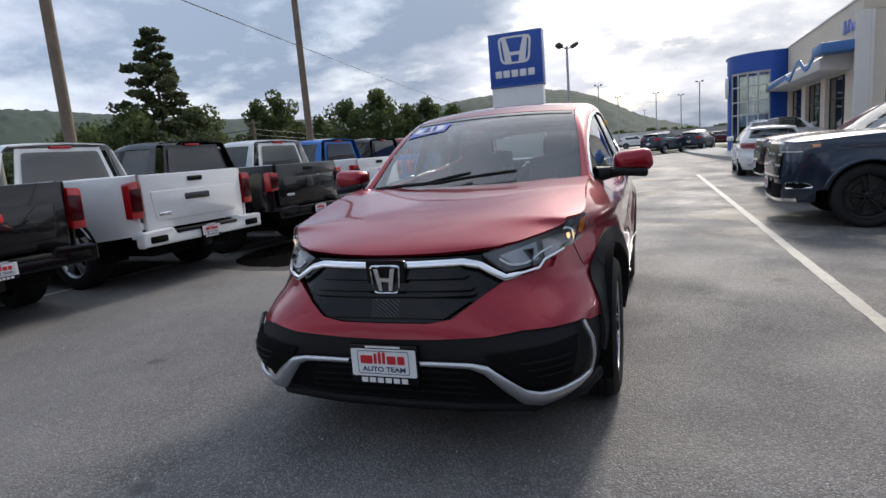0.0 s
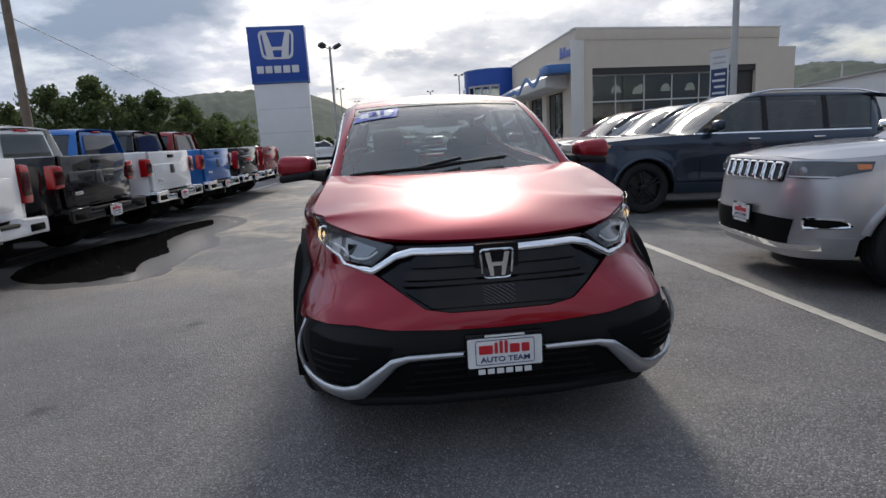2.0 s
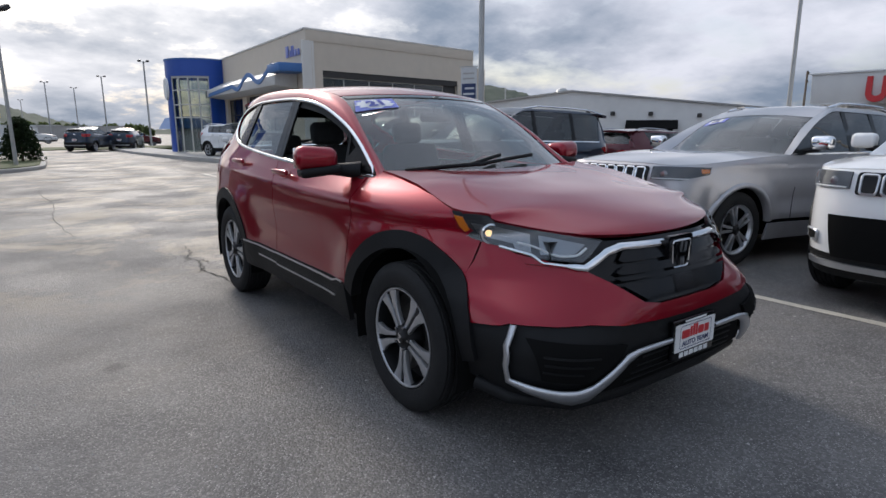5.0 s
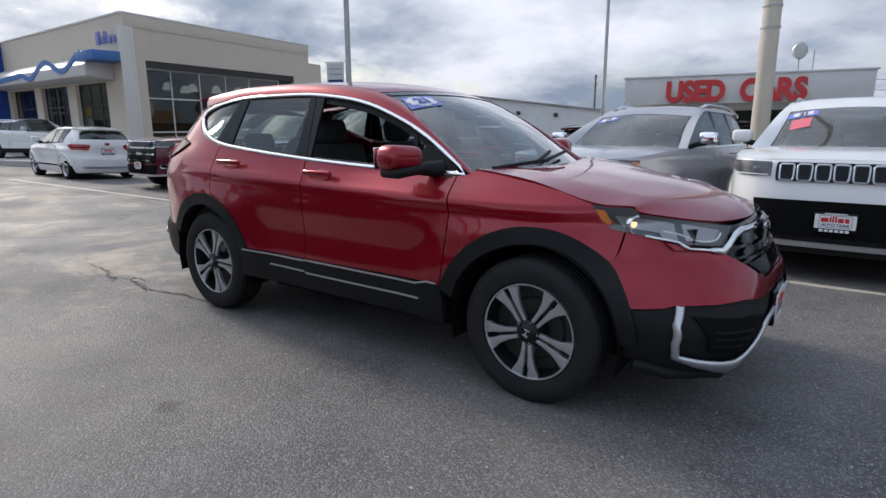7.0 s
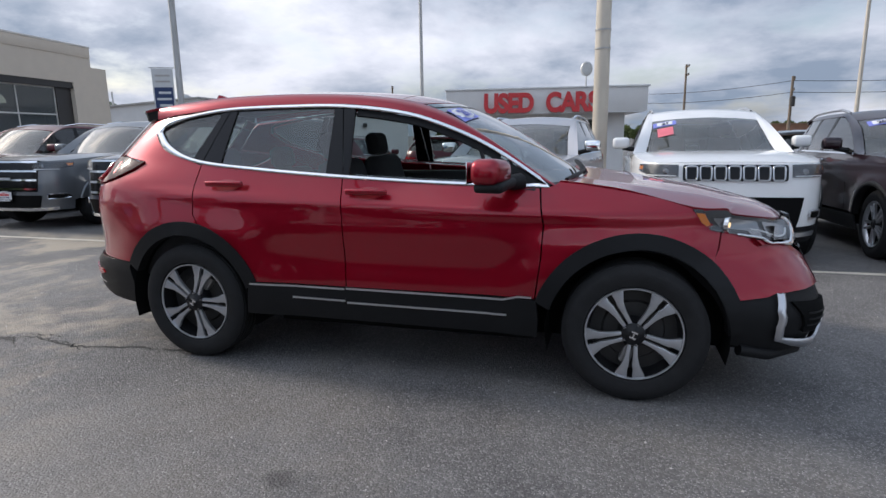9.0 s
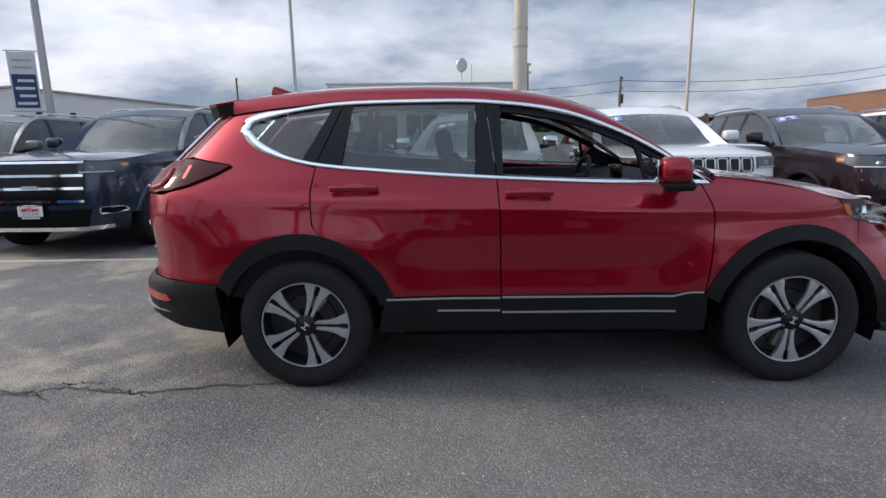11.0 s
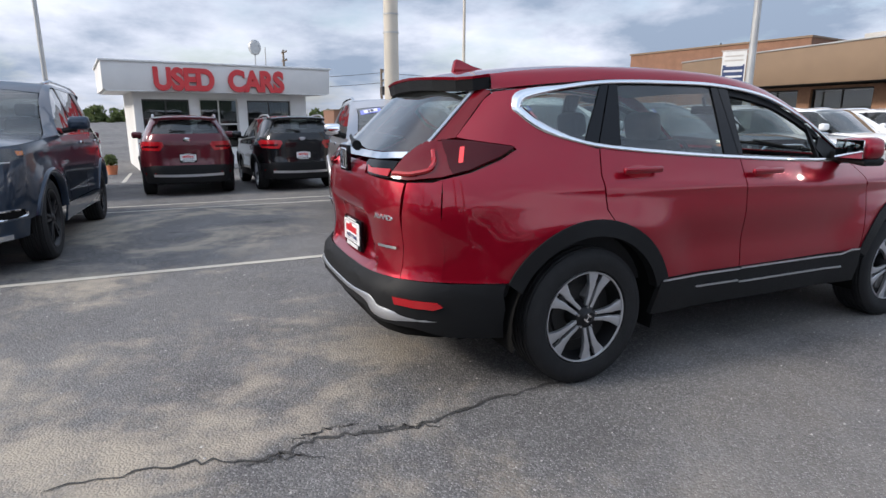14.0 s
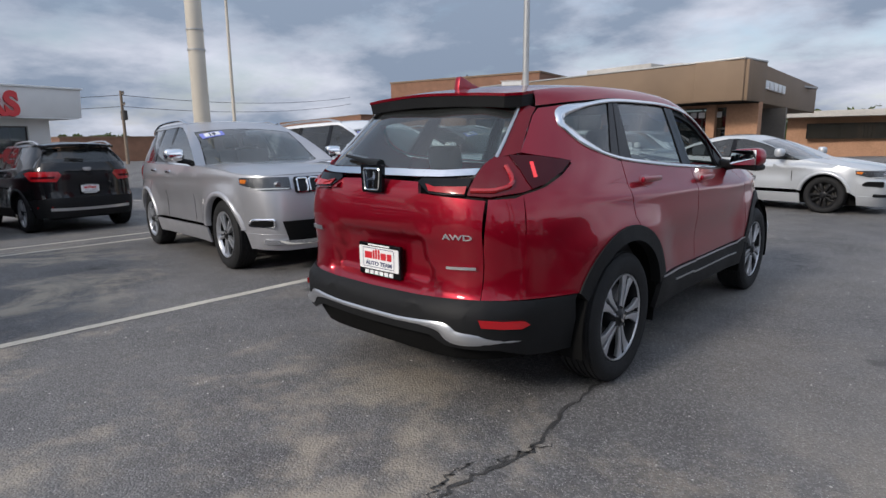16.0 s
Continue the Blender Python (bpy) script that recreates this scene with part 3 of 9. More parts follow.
ROOFGREY = mat("roof_membrane", (0.35, 0.34, 0.33), 0.9)
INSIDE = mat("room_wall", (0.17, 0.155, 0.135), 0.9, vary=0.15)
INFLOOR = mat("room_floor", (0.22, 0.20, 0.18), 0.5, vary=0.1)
SHADEWHITE = mat("lamp_shade", (0.85, 0.82, 0.74), 0.4, emit=0.35)
SCRIPT = mat("periwinkle_letters", (0.22, 0.25, 0.55), 0.4)
LETTERRED = mat("red_letters", (0.52, 0.015, 0.018), 0.35, vary=0.06)
GALV = mat("galvanised_pole", (0.42, 0.42, 0.41), 0.5, 0.5, vary=0.15, scale=4)
BEIGEPOLE = mat("beige_painted_pole", (0.52, 0.47, 0.39), 0.55, vary=0.12, scale=3)
WOODPOLE = mat("weathered_wood_pole", (0.20, 0.155, 0.115), 0.9, vary=0.3, scale=6, bump=0.5, bump_scale=40)
WIRE = mat("black_wire", (0.02, 0.02, 0.02), 0.6)
NAVY = mat("banner_navy", (0.025, 0.045, 0.12), 0.7)
BANNER = mat("banner_white", (0.60, 0.60, 0.59), 0.8)
TANFASCIA = mat("tan_fascia", (0.20, 0.135, 0.085), 0.7, vary=0.1, scale=1.2, bump=0.2, bump_scale=40)
BRICK = mat("brown_brick", (0.22, 0.115, 0.072), 0.9, vary=0.25, scale=14, bump=0.4, bump_scale=30)
STONEPIER = mat("tan_brick_pier", (0.36, 0.20, 0.12), 0.9, vary=0.2, scale=10, bump=0.4, bump_scale=30)
POSTER = mat("orange_poster", (0.50, 0.16, 0.07), 0.6, vary=0.3, scale=4)
YELLOWSIGN = mat("yellow_sign", (0.75, 0.42, 0.03), 0.5)
BARK = mat("bark", (0.09, 0.065, 0.045), 0.95, vary=0.3, bump=0.6, bump_scale=30)
SHOPGLASS = glass("shop_glass", (0.50, 0.55, 0.54))


def leafy(name, a, c):
    m = mat(name, a, 0.7, vary=0.3, scale=2.0, spec=0.25)
    n, l = m.node_tree.nodes, m.node_tree.links
    g, r = n.new("ShaderNodeNewGeometry"), n.new("ShaderNodeMixRGB")
    r.inputs[1].default_value, r.inputs[2].default_value = (*a, 1), (*c, 1)
    l.new(g.outputs["Random Per Island"], r.inputs[0])
    l.new(r.outputs[0], n["Principled BSDF"].inputs["Base Color"])
    t, x = n.new("ShaderNodeBsdfTranslucent"), n.new("ShaderNodeMixShader")
    x.inputs[0].default_value = 0.45
    l.new(r.outputs[0], t.inputs[0])
    l.new(n["Principled BSDF"].outputs[0], x.inputs[1])
    l.new(t.outputs[0], x.inputs[2])
    l.new(x.outputs[0], n["Material Output"].inputs[0])
    return m


LEAF = leafy("leaves", (0.065, 0.095, 0.035), (0.14, 0.17, 0.065))
NEEDLE = leafy("pine_needles", (0.055, 0.075, 0.035), (0.10, 0.115, 0.055))
SHRUB = leafy("shrub_needles", (0.012, 0.024, 0.010), (0.028, 0.045, 0.018))
FOREST = mat("wooded_hill", (0.028, 0.046, 0.034), 0.95, vary=0.4, scale=0.10, second=(0.055, 0.078, 0.05), bump=1.0, bump_scale=0.25)

xs = [-900, -300, -150, -80, -40, -20, -10, -6, -3, 0, 2.3, 5, 8, 11, 15, 20.3, 30, 60, 120, 300, 900]
ys = [-900, -300, -100, -40, -20, -8, -3, 0, 3, 8, 15, 30, 60, 120, 300, 900]
solid("ground", sheet([[Vector((x, y, ground_z(x, y))) for x in xs] for y in ys], (0, 0, 1)), ASPHALT, "aged grey asphalt lot with tan dust stains", "ground", kind="structure")


def stripe(line, width, name="painted_line", material=None, label="worn cream parking line on the asphalt", wob=0.006, seed=1, lift=0.004):
    """A band of paint along a line on the ground, with worn edges."""
    rnd = random.Random(seed)
    pts = []
    for (x0, y0), (x1, y1) in zip(line[:-1], line[1:]):
        n = max(2, int(math.hypot(x1 - x0, y1 - y0) / 0.16))
        pts += [(x0 + (x1 - x0) * i / n, y0 + (y1 - y0) * i / n) for i in range(n)]
    pts.append(line[-1])
    L, R = ribbon(pts, width)
    rows = [[Vector((a + rnd.uniform(-wob, wob), b + rnd.uniform(-wob, wob), ground_z(a, b) + lift)) for a, b in s] for s in (L, R)]
    return solid(name, sheet(rows, (0, 0, 1)), material or LINE, label, "road marking" if material is None else "crack", kind="structure")


stripe([(2.5, -16), (2.5, 16.2)], 0.105, seed=2)
stripe([(-7.2, -12), (-6.05, -0.4), (-4.66, 14.5), (-4.4, 18)], 0.10, seed=3)
stripe([(7.5, -9), (7.5, 9)], 0.10, seed=4)
stripe([(8.3, -9), (8.3, 9)], 0.10, seed=5)
for i, yy in enumerate((1.35, -1.25, 4.0, -3.8, 6.8, 9.5)):
    stripe([(14.6, yy + 0.6), (19.2, yy + 0.7)], 0.10, seed=10 + i)


def crack(pts, w, seed):
    """A wandering dark crack."""
    rnd = random.Random(seed)
    line = smooth_line(pts, 9)
    line = [(a + rnd.uniform(-0.022, 0.022), b + rnd.uniform(-0.022, 0.022)) for a, b in line]
    ws = [w * (0.35 + 0.65 * math.sin(math.pi * i / (len(line) - 1)) ** 0.5) * rnd.uniform(0.45, 1.3) for i in range(len(line))]
    L, R = ribbon(line, ws)
    rows = [[Vector((a, b, ground_z(a, b) + 0.004)) for a, b in s] for s in (L, R)]
    solid("crack", sheet(rows, (0, 0, 1)), CRACK, "dark crack in the worn asphalt", "crack", kind="structure")


crack([(-0.80, 3.75), (-0.84, 3.25), (-0.93, 2.95), (-0.87, 2.7), (-0.95, 2.3), (-0.88, 1.93), (-0.84, 1.55), (-0.80, 1.2)], 0.022, 1)
crack([(-1.8, 5.0), (-1.95, 7.2), (-1.85, 9.5), (-2.0, 12), (-1.9, 14)], 0.016, 3)


for i, (x0, y0, dx, dy) in enumerate(((-0.99, 2.2, 0.10, 0.28), (-0.80, 2.55, -0.05, 0.3), (-1.0, 2.75, 0.06, 0.3))):
    crack([(x0, y0), (x0 + dx * 0.5 + 0.02, y0 + dy * 0.5), (x0 + dx, y0 + dy)], 0.012, 30 + i)


def grit():
    """Loose pale grit on the asphalt."""
    rng = np.random.default_rng(11)
    v, f = [], []
    for i in range(900):
        x, y = rng.uniform(-4.6, 2.3), rng.uniform(-5.5, 6.5)
        r = rng.uniform(0.003, 0.009)
        z = ground_z(x, y)
        k = len(v)
        a = rng.uniform(0, 6.28)
        for j in range(4):
            v.append((x + r * math.cos(a + 1.57 * j) * rng.uniform(0.7, 1.2), y + r * math.sin(a + 1.57 * j) * rng.uniform(0.7, 1.2), z))
        v.append((x, y, z + r * 0.8))
        f += [(k + j, k + (j + 1) % 4, k + 4) for j in range(4)]
    me = bpy.data.meshes.new("grit")
    me.from_pydata(v, [], f)
    me.materials.append(CONCRETE)
    tagged(new("grit", me), "loose pale grit scattered on the asphalt", "gravel", kind="stuff")


grit()


def puddle():
    """Standing water in a shallow hollow, with an uneven shore."""
    rnd = random.Random(5)
    line = smooth_line([(-3.35, 2.3), (-3.5, 3.0), (-3.4, 3.7), (-3.75, 4.6), (-3.8, 5.6), (-3.6, 6.4), (-3.85, 7.2), (-4.2, 6.6), (-4.35, 5.6), (-4.7, 5.0), (-4.9, 4.2), (-5.05, 3.3), (-4.75, 2.5), (-4.2, 2.1), (-3.7, 2.05), (-3.36, 2.28)], 6)[:-1]
    silt = smooth_line([(-2.95, 2.1), (-3.0, 3.1), (-2.85, 4.2), (-3.2, 5.2), (-2.95, 6.4), (-3.4, 7.4), (-3.9, 7.9), (-4.4, 7.2), (-4.55, 6.0), (-5.0, 5.2), (-5.2, 4.2), (-5.3, 3.2), (-4.9, 2.2), (-4.2, 1.85), (-3.4, 1.8), (-2.97, 2.08)], 6)[:-1]
    sm = bmesh.new()
    sm.faces.new([sm.verts.new((a + rnd.uniform(-0.05, 0.05), b + rnd.uniform(-0.05, 0.05), 0.0025)) for a, b in silt])
    bmesh.ops.triangulate(sm, faces=sm.faces)
    bmesh.ops.recalc_face_normals(sm, faces=sm.faces)
    solid("silt_margin", sm, mat("damp_silt", (0.20, 0.19, 0.175), 0.28, vary=0.2, scale=3, second=(0.11, 0.106, 0.10), bump=0.2, bump_scale=60), "pale damp silt round the puddle", "ground", kind="structure")
    bm = bmesh.new()
    bm.faces.new([bm.verts.new((a + rnd.uniform(-0.03, 0.03), b + rnd.uniform(-0.03, 0.03), 0.005)) for a, b in line])
    bmesh.ops.triangulate(bm, faces=bm.faces)
    m = mat("still_water", (0.014, 0.013, 0.012), 0.02, vary=0.1, spec=0.7)
    bmesh.ops.recalc_face_normals(bm, faces=bm.faces)
    solid("puddle", bm, m, "still dark puddle lying on the asphalt", "water", kind="structure")


puddle()


def wall_mesh(u0, u1, z0, z1, holes=(), thick=0.3, y=0.0):
    """An upright wall facing -y with openings that go through it; holes are (u0, u1, z0, z1)."""
    us = sorted({u0, u1, *[h[0] for h in holes], *[h[1] for h in holes]})
    zs = sorted({z0, z1, *[h[2] for h in holes], *[h[3] for h in holes]})
    full = {}
    for i in range(len(us) - 1):
        for k in range(len(zs) - 1):
            c, d = (us[i] + us[i + 1]) / 2, (zs[k] + zs[k + 1]) / 2
            full[i, k] = not any(h[0] < c < h[1] and h[2] < d < h[3] for h in holes)
    bm = bmesh.new()
    vs = {}

    def v(i, k, s):
        if (i, k, s) not in vs:
            vs[i, k, s] = bm.verts.new((us[i], y + s * thick, zs[k]))
        return vs[i, k, s]
    for (i, k), f in full.items():
        if not f:
            continue
        for s in (0, 1):
            bm.faces.new((v(i, k, s), v(i + 1, k, s), v(i + 1, k + 1, s), v(i, k + 1, s)))
        for di, dk, a, c in ((-1, 0, (i, k), (i, k + 1)), (1, 0, (i + 1, k), (i + 1, k + 1)), (0, -1, (i, k), (i + 1, k)), (0, 1, (i, k + 1), (i + 1, k + 1))):
            if not full.get((i + di, k + dk), False):
                bm.faces.new((v(*a, 0), v(*c, 0), v(*c, 1), v(*a, 1)))
    bmesh.ops.recalc_face_normals(bm, faces=bm.faces)
    return bm


def window(parent, u0, u1, z0, z1, cols, rows, y=0.12, bar=0.06, frame_m=None, glass_m=None, name="window"):
    """A glazed opening: frame with bars, and each pane; cols and rows may be lists of cuts."""
    cu = [u0 + (u1 - u0) * i / cols for i in range(cols + 1)] if isinstance(cols, int) else [u0, *cols, u1]
    cz = [z0 + (z1 - z0) * i / rows for i in range(rows + 1)] if isinstance(rows, int) else [z0, *rows, z1]
    bars = []
    for i, u in enumerate(cu):
        a = u if i == 0 else u - bar if i == len(cu) - 1 else u - bar / 2
        bars.append(block(a, a + bar, y, y + 0.07, z0, z1, 0.006, 1))
    for i, z in enumerate(cz):
        a = z if i == 0 else z - bar if i == len(cz) - 1 else z - bar / 2
        bars.append(block(u0 + bar, u1 - bar, y + 0.004, y + 0.064, a, a + bar))
    w = part(name, join(*bars), frame_m or DARKFRAME, parent)
    for a, c in zip(cu[:-1], cu[1:]):
        for d, e in zip(cz[:-1], cz[1:]):
            p = part("pane", block(a + bar / 2, c - bar / 2, y + 0.03, y + 0.038, d + bar / 2, e - bar / 2), glass_m or SHOPGLASS, w)
            p.visible_shadow = False
    return w


def at(ob, m):
    ob.matrix_local = m
    return ob


# the showroom's own plan is drawn about (9.4, 23.6)
SHOWROOM = pose(8.1, 20.5, -0.02, 0, 0, 3.0) @ Matrix.Diagonal((0.90, 0.90, 0.99, 1)) @ Matrix.Translation((-9.4, -23.6, 0))


def dealership():
    d = thing("dealership_building", SHOWROOM, "beige stucco showroom with blue tower and wavy canopy band", "building")
    A = pose(9.4, 23.6, 0, 0, 0, 5.9)
    B = pose(10.44, 38.1, 0, 0, 0, -94.1)
    LB = 14.55
    at(part("wall", wall_mesh(0, 11.7, -1.2, 5.6, [(0.9, 10.35, 0.35, 3.98)]), STUCCO, d), A)
    at(part("wall", wall_mesh(11.7, 12.8, -1.2, 4.75), STUCCO, d), A)
    bays = [(LB - 5.4, LB - 2.1, 0.15, 3.2), (LB - 9.6, LB - 6.3, 0.15, 3.2), (0.6, LB - 10.5, 0.15, 3.2)]
    at(part("wall", wall_mesh(0, LB - 0.002, -1.2, 5.6, bays), STUCCO, d), B)
    at(part("coping", block(-0.05, 11.75, -0.05, 0.35, 5.6, 5.68, 0.015), STUCCO2, d, "pale metal coping"), A)
    at(part("coping", block(-0.05, LB - 0.06, -0.05, 0.35, 5.6, 5.68, 0.015), STUCCO2, d, "pale metal coping"), B)
    at(part("fascia_band", block(0.0, 11.7, -0.03, -0.002, 5.15, 5.6, 0.008), STUCCO, d), A)
    at(part("corner_pier", block(-0.25, 0.42, -0.06, -0.002, -1.2, 5.15, 0.01), STUCCO2, d, "pale corner pilaster"), A)
    roof = prism([(10.6, 38.0), (9.65, 23.9), (20.9, 25.1), (20.6, 38)], 5.2, 5.35, "z")
    part("roof", roof, ROOFGREY, d)
    part("back_wall", prism([(20.75, 25.2), (21.0, 25.2), (20.8, 38), (20.5, 38)], -1.2, 5.6, "z"), STUCCO, d)
    part("back_wall", prism([(10.8, 37.9), (20.5, 37.9), (20.5, 38.2), (10.8, 38.2)], -1.2, 5.6, "z"), STUCCO, d)
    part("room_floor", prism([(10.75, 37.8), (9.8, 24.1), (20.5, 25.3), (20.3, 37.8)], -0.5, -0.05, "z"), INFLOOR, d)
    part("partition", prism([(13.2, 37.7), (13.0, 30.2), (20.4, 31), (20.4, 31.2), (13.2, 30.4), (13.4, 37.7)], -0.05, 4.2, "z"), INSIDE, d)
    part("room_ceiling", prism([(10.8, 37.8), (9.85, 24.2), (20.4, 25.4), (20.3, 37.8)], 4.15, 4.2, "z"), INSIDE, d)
    at(window(d, 0.9, 9.35, 0.35, 3.72, [2.3, 3.9, 5.5, 7.1], [1.2, 3.0 - 0.45], y=0.25, frame_m=PALEFRAME), A)
    at(part("header_band", block(0.9, 10.35, 0.06, 0.2, 3.72, 3.98), DARKFRAME, d, "dark header over the window"), A)
    at(part("recess", block(9.36, 10.34, 0.2, 0.25, -0.6, 3.72), DARKFRAME, d), A)
    for u in (1.6, 3.15, 4.6, 6.1, 7.6, 2.4, 5.3):
        k = 0 if u in (1.6, 3.15, 4.6, 6.1, 7.6) else 1
        lamp = part("pendant_lamp", lathe([(0.34, 0.03), (0.33, 0.10), (0.22, 0.19), (0.05, 0.25), (0, 0.25), (0.02, 0.23), (0.2, 0.17), (0.3, 0.08)], 20, "z"), SHADEWHITE, d, "white dome pendant lamp")
        at(lamp, A @ pose(u, 1.6 + 1.4 * k, 3.0))
        part("cord", tube([(0, 0, 0.33), (0, 0, 1.13)], 0.01, 6), DARKFRAME, lamp)
    for a, c, *_ in bays:
        at(window(d, a, c, 0.15, 3.2, 3, [1.0, 2.3], y=0.18, frame_m=DARKFRAME), B)
    # canopy with wavy band
    canopy = part("canopy", prism([(-0.01, 3.25), (-1.15, 3.35), (-1.15, 3.75), (-0.01, 4.25)], -0.3, LB - 1.2, "x", 0.02), CANOPY, d, "sloped pale canopy over the windows")
    at(canopy, B)
    wave = []
    for i in range(81):
        u = LB - 1.5 - i * 0.153
        k = i / 80
        wave.append((u, 3.95 - 0.50 * k + 0.26 * math.sin(i * 2 * math.pi / 26 + 1.6) * sstep(0.62, 0.45, k)))
    L, R = ribbon(wave, 0.20)
    band = sheet([[Vector((a, -1.22 + 0.10 * (b - 3.4), b)) for a, b in s] for s in (L, R)], (0, -1, 0), 0.06)
    part("wavy_band", band, BAND, canopy, "blue wave-shaped band")
    part("canopy_end", block(LB - 1.6, LB + 0.05, -1.35, -0.02, 3.85, 4.2, 0.02), BAND, canopy, "blue block at the canopy's end")
    # script sign, as plain bars
    for i, (a, w, h) in enumerate(((0.75, 0.34, 0.5), (1.16, 0.10, 0.30), (1.32, 0.09, 0.46), (1.47, 0.09, 0.46), (1.63, 0.25, 0.28), (1.95, 0.22, 0.28))):
        at(part("sign_bar", block(LB - 3.4 + a * 1.3, LB - 3.4 + a * 1.3 + w, -0.09, -0.034, 4.62, 4.62 + h, 0.02), SCRIPT, d, "periwinkle sign letter shape"), B)
    # the blue entrance tower
    cx, cy, r = 9.6, 40.1, 2.2

    def ring(a0, a1, z0, z1, rad, th, n=24):
        rows = []
        pts = []
        for i in range(n + 1):
            t = radians(a0 + (a1 - a0) * i / n)
            pts.append((cx + rad * math.sin(t), cy + rad * math.cos(t)))
        inner = []
        for i in range(n, -1, -1):
            t = radians(a0 + (a1 - a0) * i / n)
            inner.append((cx + (rad - th) * math.sin(t), cy + (rad - th) * math.cos(t)))
        return prism(pts + inner, z0, z1, "z")
    part("tower_wall", ring(100, 184, -0.6, 4.6, r, 0.3), SIGNBLUE, d, "blue curved tower wall")
    part("tower_wall", ring(255, 320, -0.6, 4.6, r, 0.3), SIGNBLUE, d, "blue curved tower wall")
    part("tower_drum", ring(0, 359.9, 4.6, 5.55, r + 0.02, 0.3, 40), SIGNBLUE, d, "blue curved drum over the entrance")
    part("tower_coping", ring(0, 359.9, 5.55, 5.62, r + 0.06, 0.4, 40), BAND, d)
    tw = part("tower_window", ring(184, 255, 4.48, 4.6, r - 0.05, 0.1), PALEFRAME, d, "curved pale window frame")
    for z in (0.0, 2.15, 2.9, 3.75):
        part("transom", ring(184, 255, z, z + 0.07, r - 0.05, 0.09), PALEFRAME, tw)
    for a in (184.5, 202, 219, 237, 254):
        t = radians(a)
        part("mullion", moved(block(-0.04, 0.04, -0.05, 0.05, -0.3, 4.5), pose(cx + (r - 0.1) * math.sin(t), cy + (r - 0.1) * math.cos(t), 0, 0, 0, -a)), PALEFRAME, tw)
    for a in (184, 202, 219.5, 237):
        g = part("pane", ring(a + 1, a + 17, -0.3, 4.5, r - 0.09, 0.012, 6), SHOPGLASS, tw)
        g.visible_shadow = False
    badge = lathe([(0, 0), (0, 0.62), (0.05, 0.66), (0.14, 0.66), (0.14, 0)], 32, "y")
    t = radians(275)
    at(part("badge", badge, SIGNWHITE, d, "round white badge on the tower"), pose(cx + (r + 0.12) * math.sin(t), cy + (r + 0.12) * math.cos(t), 3.9, 0, 0, -95))


dealership()


def pavement():
    """Concrete apron with a rolled kerb before the showroom."""
    line = smooth_line([(5.6, 52), (5.4, 42), (5.6, 35), (6.0, 29.5), (7.0, 25.6), (9.2, 22.7), (12, 22.2), (21, 23.2)], 6)
    poly = line + [(21, 24.7), (9.4, 23.5), (10.4, 38.0), (8.5, 44), (8.5, 52)]
    poly = [tuple((SHOWROOM @ Vector((a, b, 0)))[:2]) for a, b in poly]
    bm = prism(poly, -0.75, 0.11, "z")
    solid("pavement", bm, CONCRETE, "pale concrete apron and kerb before the showroom", "pavement", kind="structure")


pavement()


def pylon():
    p = thing("pylon_sign", pose(-4.5, 22.3, 0) @ Matrix.Diagonal((0.98, 0.98, 1.02, 1)), "tall white pylon with a square blue sign box", "sign")
    part("column", block(-1.17, 1.17, -0.3, 0.3, -0.1, 3.95, 0.02), SIGNWHITE, p, "white panelled column")
    for z in (0.9, 1.9, 2.9):
        part("joint", block(-1.175, 1.175, -0.305, 0.305, z, z + 0.012), CONCRETE, p)
    box = part("sign_box", block(-1.22, 1.22, -0.36, 0.36, 3.95, 6.25, 0.03), SIGNBLUE, p, "blue sign box")
    for z in (4.0, 6.22):
        part("edge_trim", block(-1.225, 1.225, -0.365, 0.365, z - 0.02, z + 0.02), BAND, box)
    # emblem: rounded frame with two flaring uprights and a bar
    o = rounded([(-0.66, 4.92), (0.66, 4.92), (0.78, 6.08), (-0.78, 6.08)], 0.28, 6)
    i = rounded([(-0.57, 5.0), (0.57, 5.0), (0.68, 6.0), (-0.68, 6.0)], 0.24, 6)
    rows = [[Vector((a, -0.385, b)) for a, b in q + q[:1]] for q in (o, i)]
    part("emblem_frame", sheet(rows, (0, -1, 0), 0.025), SIGNWHITE, box, "white rounded emblem frame")
    for s in (-1, 1):
        poly = [(s * 0.16, 4.99), (s * 0.46, 4.99), (s * 0.60, 6.0), (s * 0.40, 6.0), (s * 0.22, 5.42), (0, 5.42), (0, 5.28), (s * 0.20, 5.28)]
        part("emblem_bar", prism(poly if s > 0 else poly[::-1], -0.39, -0.362, "y"), SIGNWHITE, box, "white emblem bar")
    for a in (-0.95, -0.58, -0.20, 0.18, 0.56):
        part("letter_bar", block(a, a + 0.30, -0.385, -0.361, 4.36, 4.66, 0.02), SIGNWHITE, box, "white bar in place of a letter")


pylon()


def island():
    o = rounded([(-7.0, 20.0), (-2.6, 20.1), (-1.5, 22), (-1.2, 28.5), (-7.4, 28)], 0.8, 5)
    isl = thing("traffic_island", pose(0, 0, 0), "kerbed island with grass round the pylon", "island", kind="structure")
    part("kerb", prism(o, -0.05, 0.13, "z", 0.02), CONCRETE, isl, "concrete kerb")
    part("turf", prism([(a * 0.94 - 0.26, b * 0.94 + 1.45) for a, b in o], 0.05, 0.16, "z"), GRASS, isl, "short grass")


island()


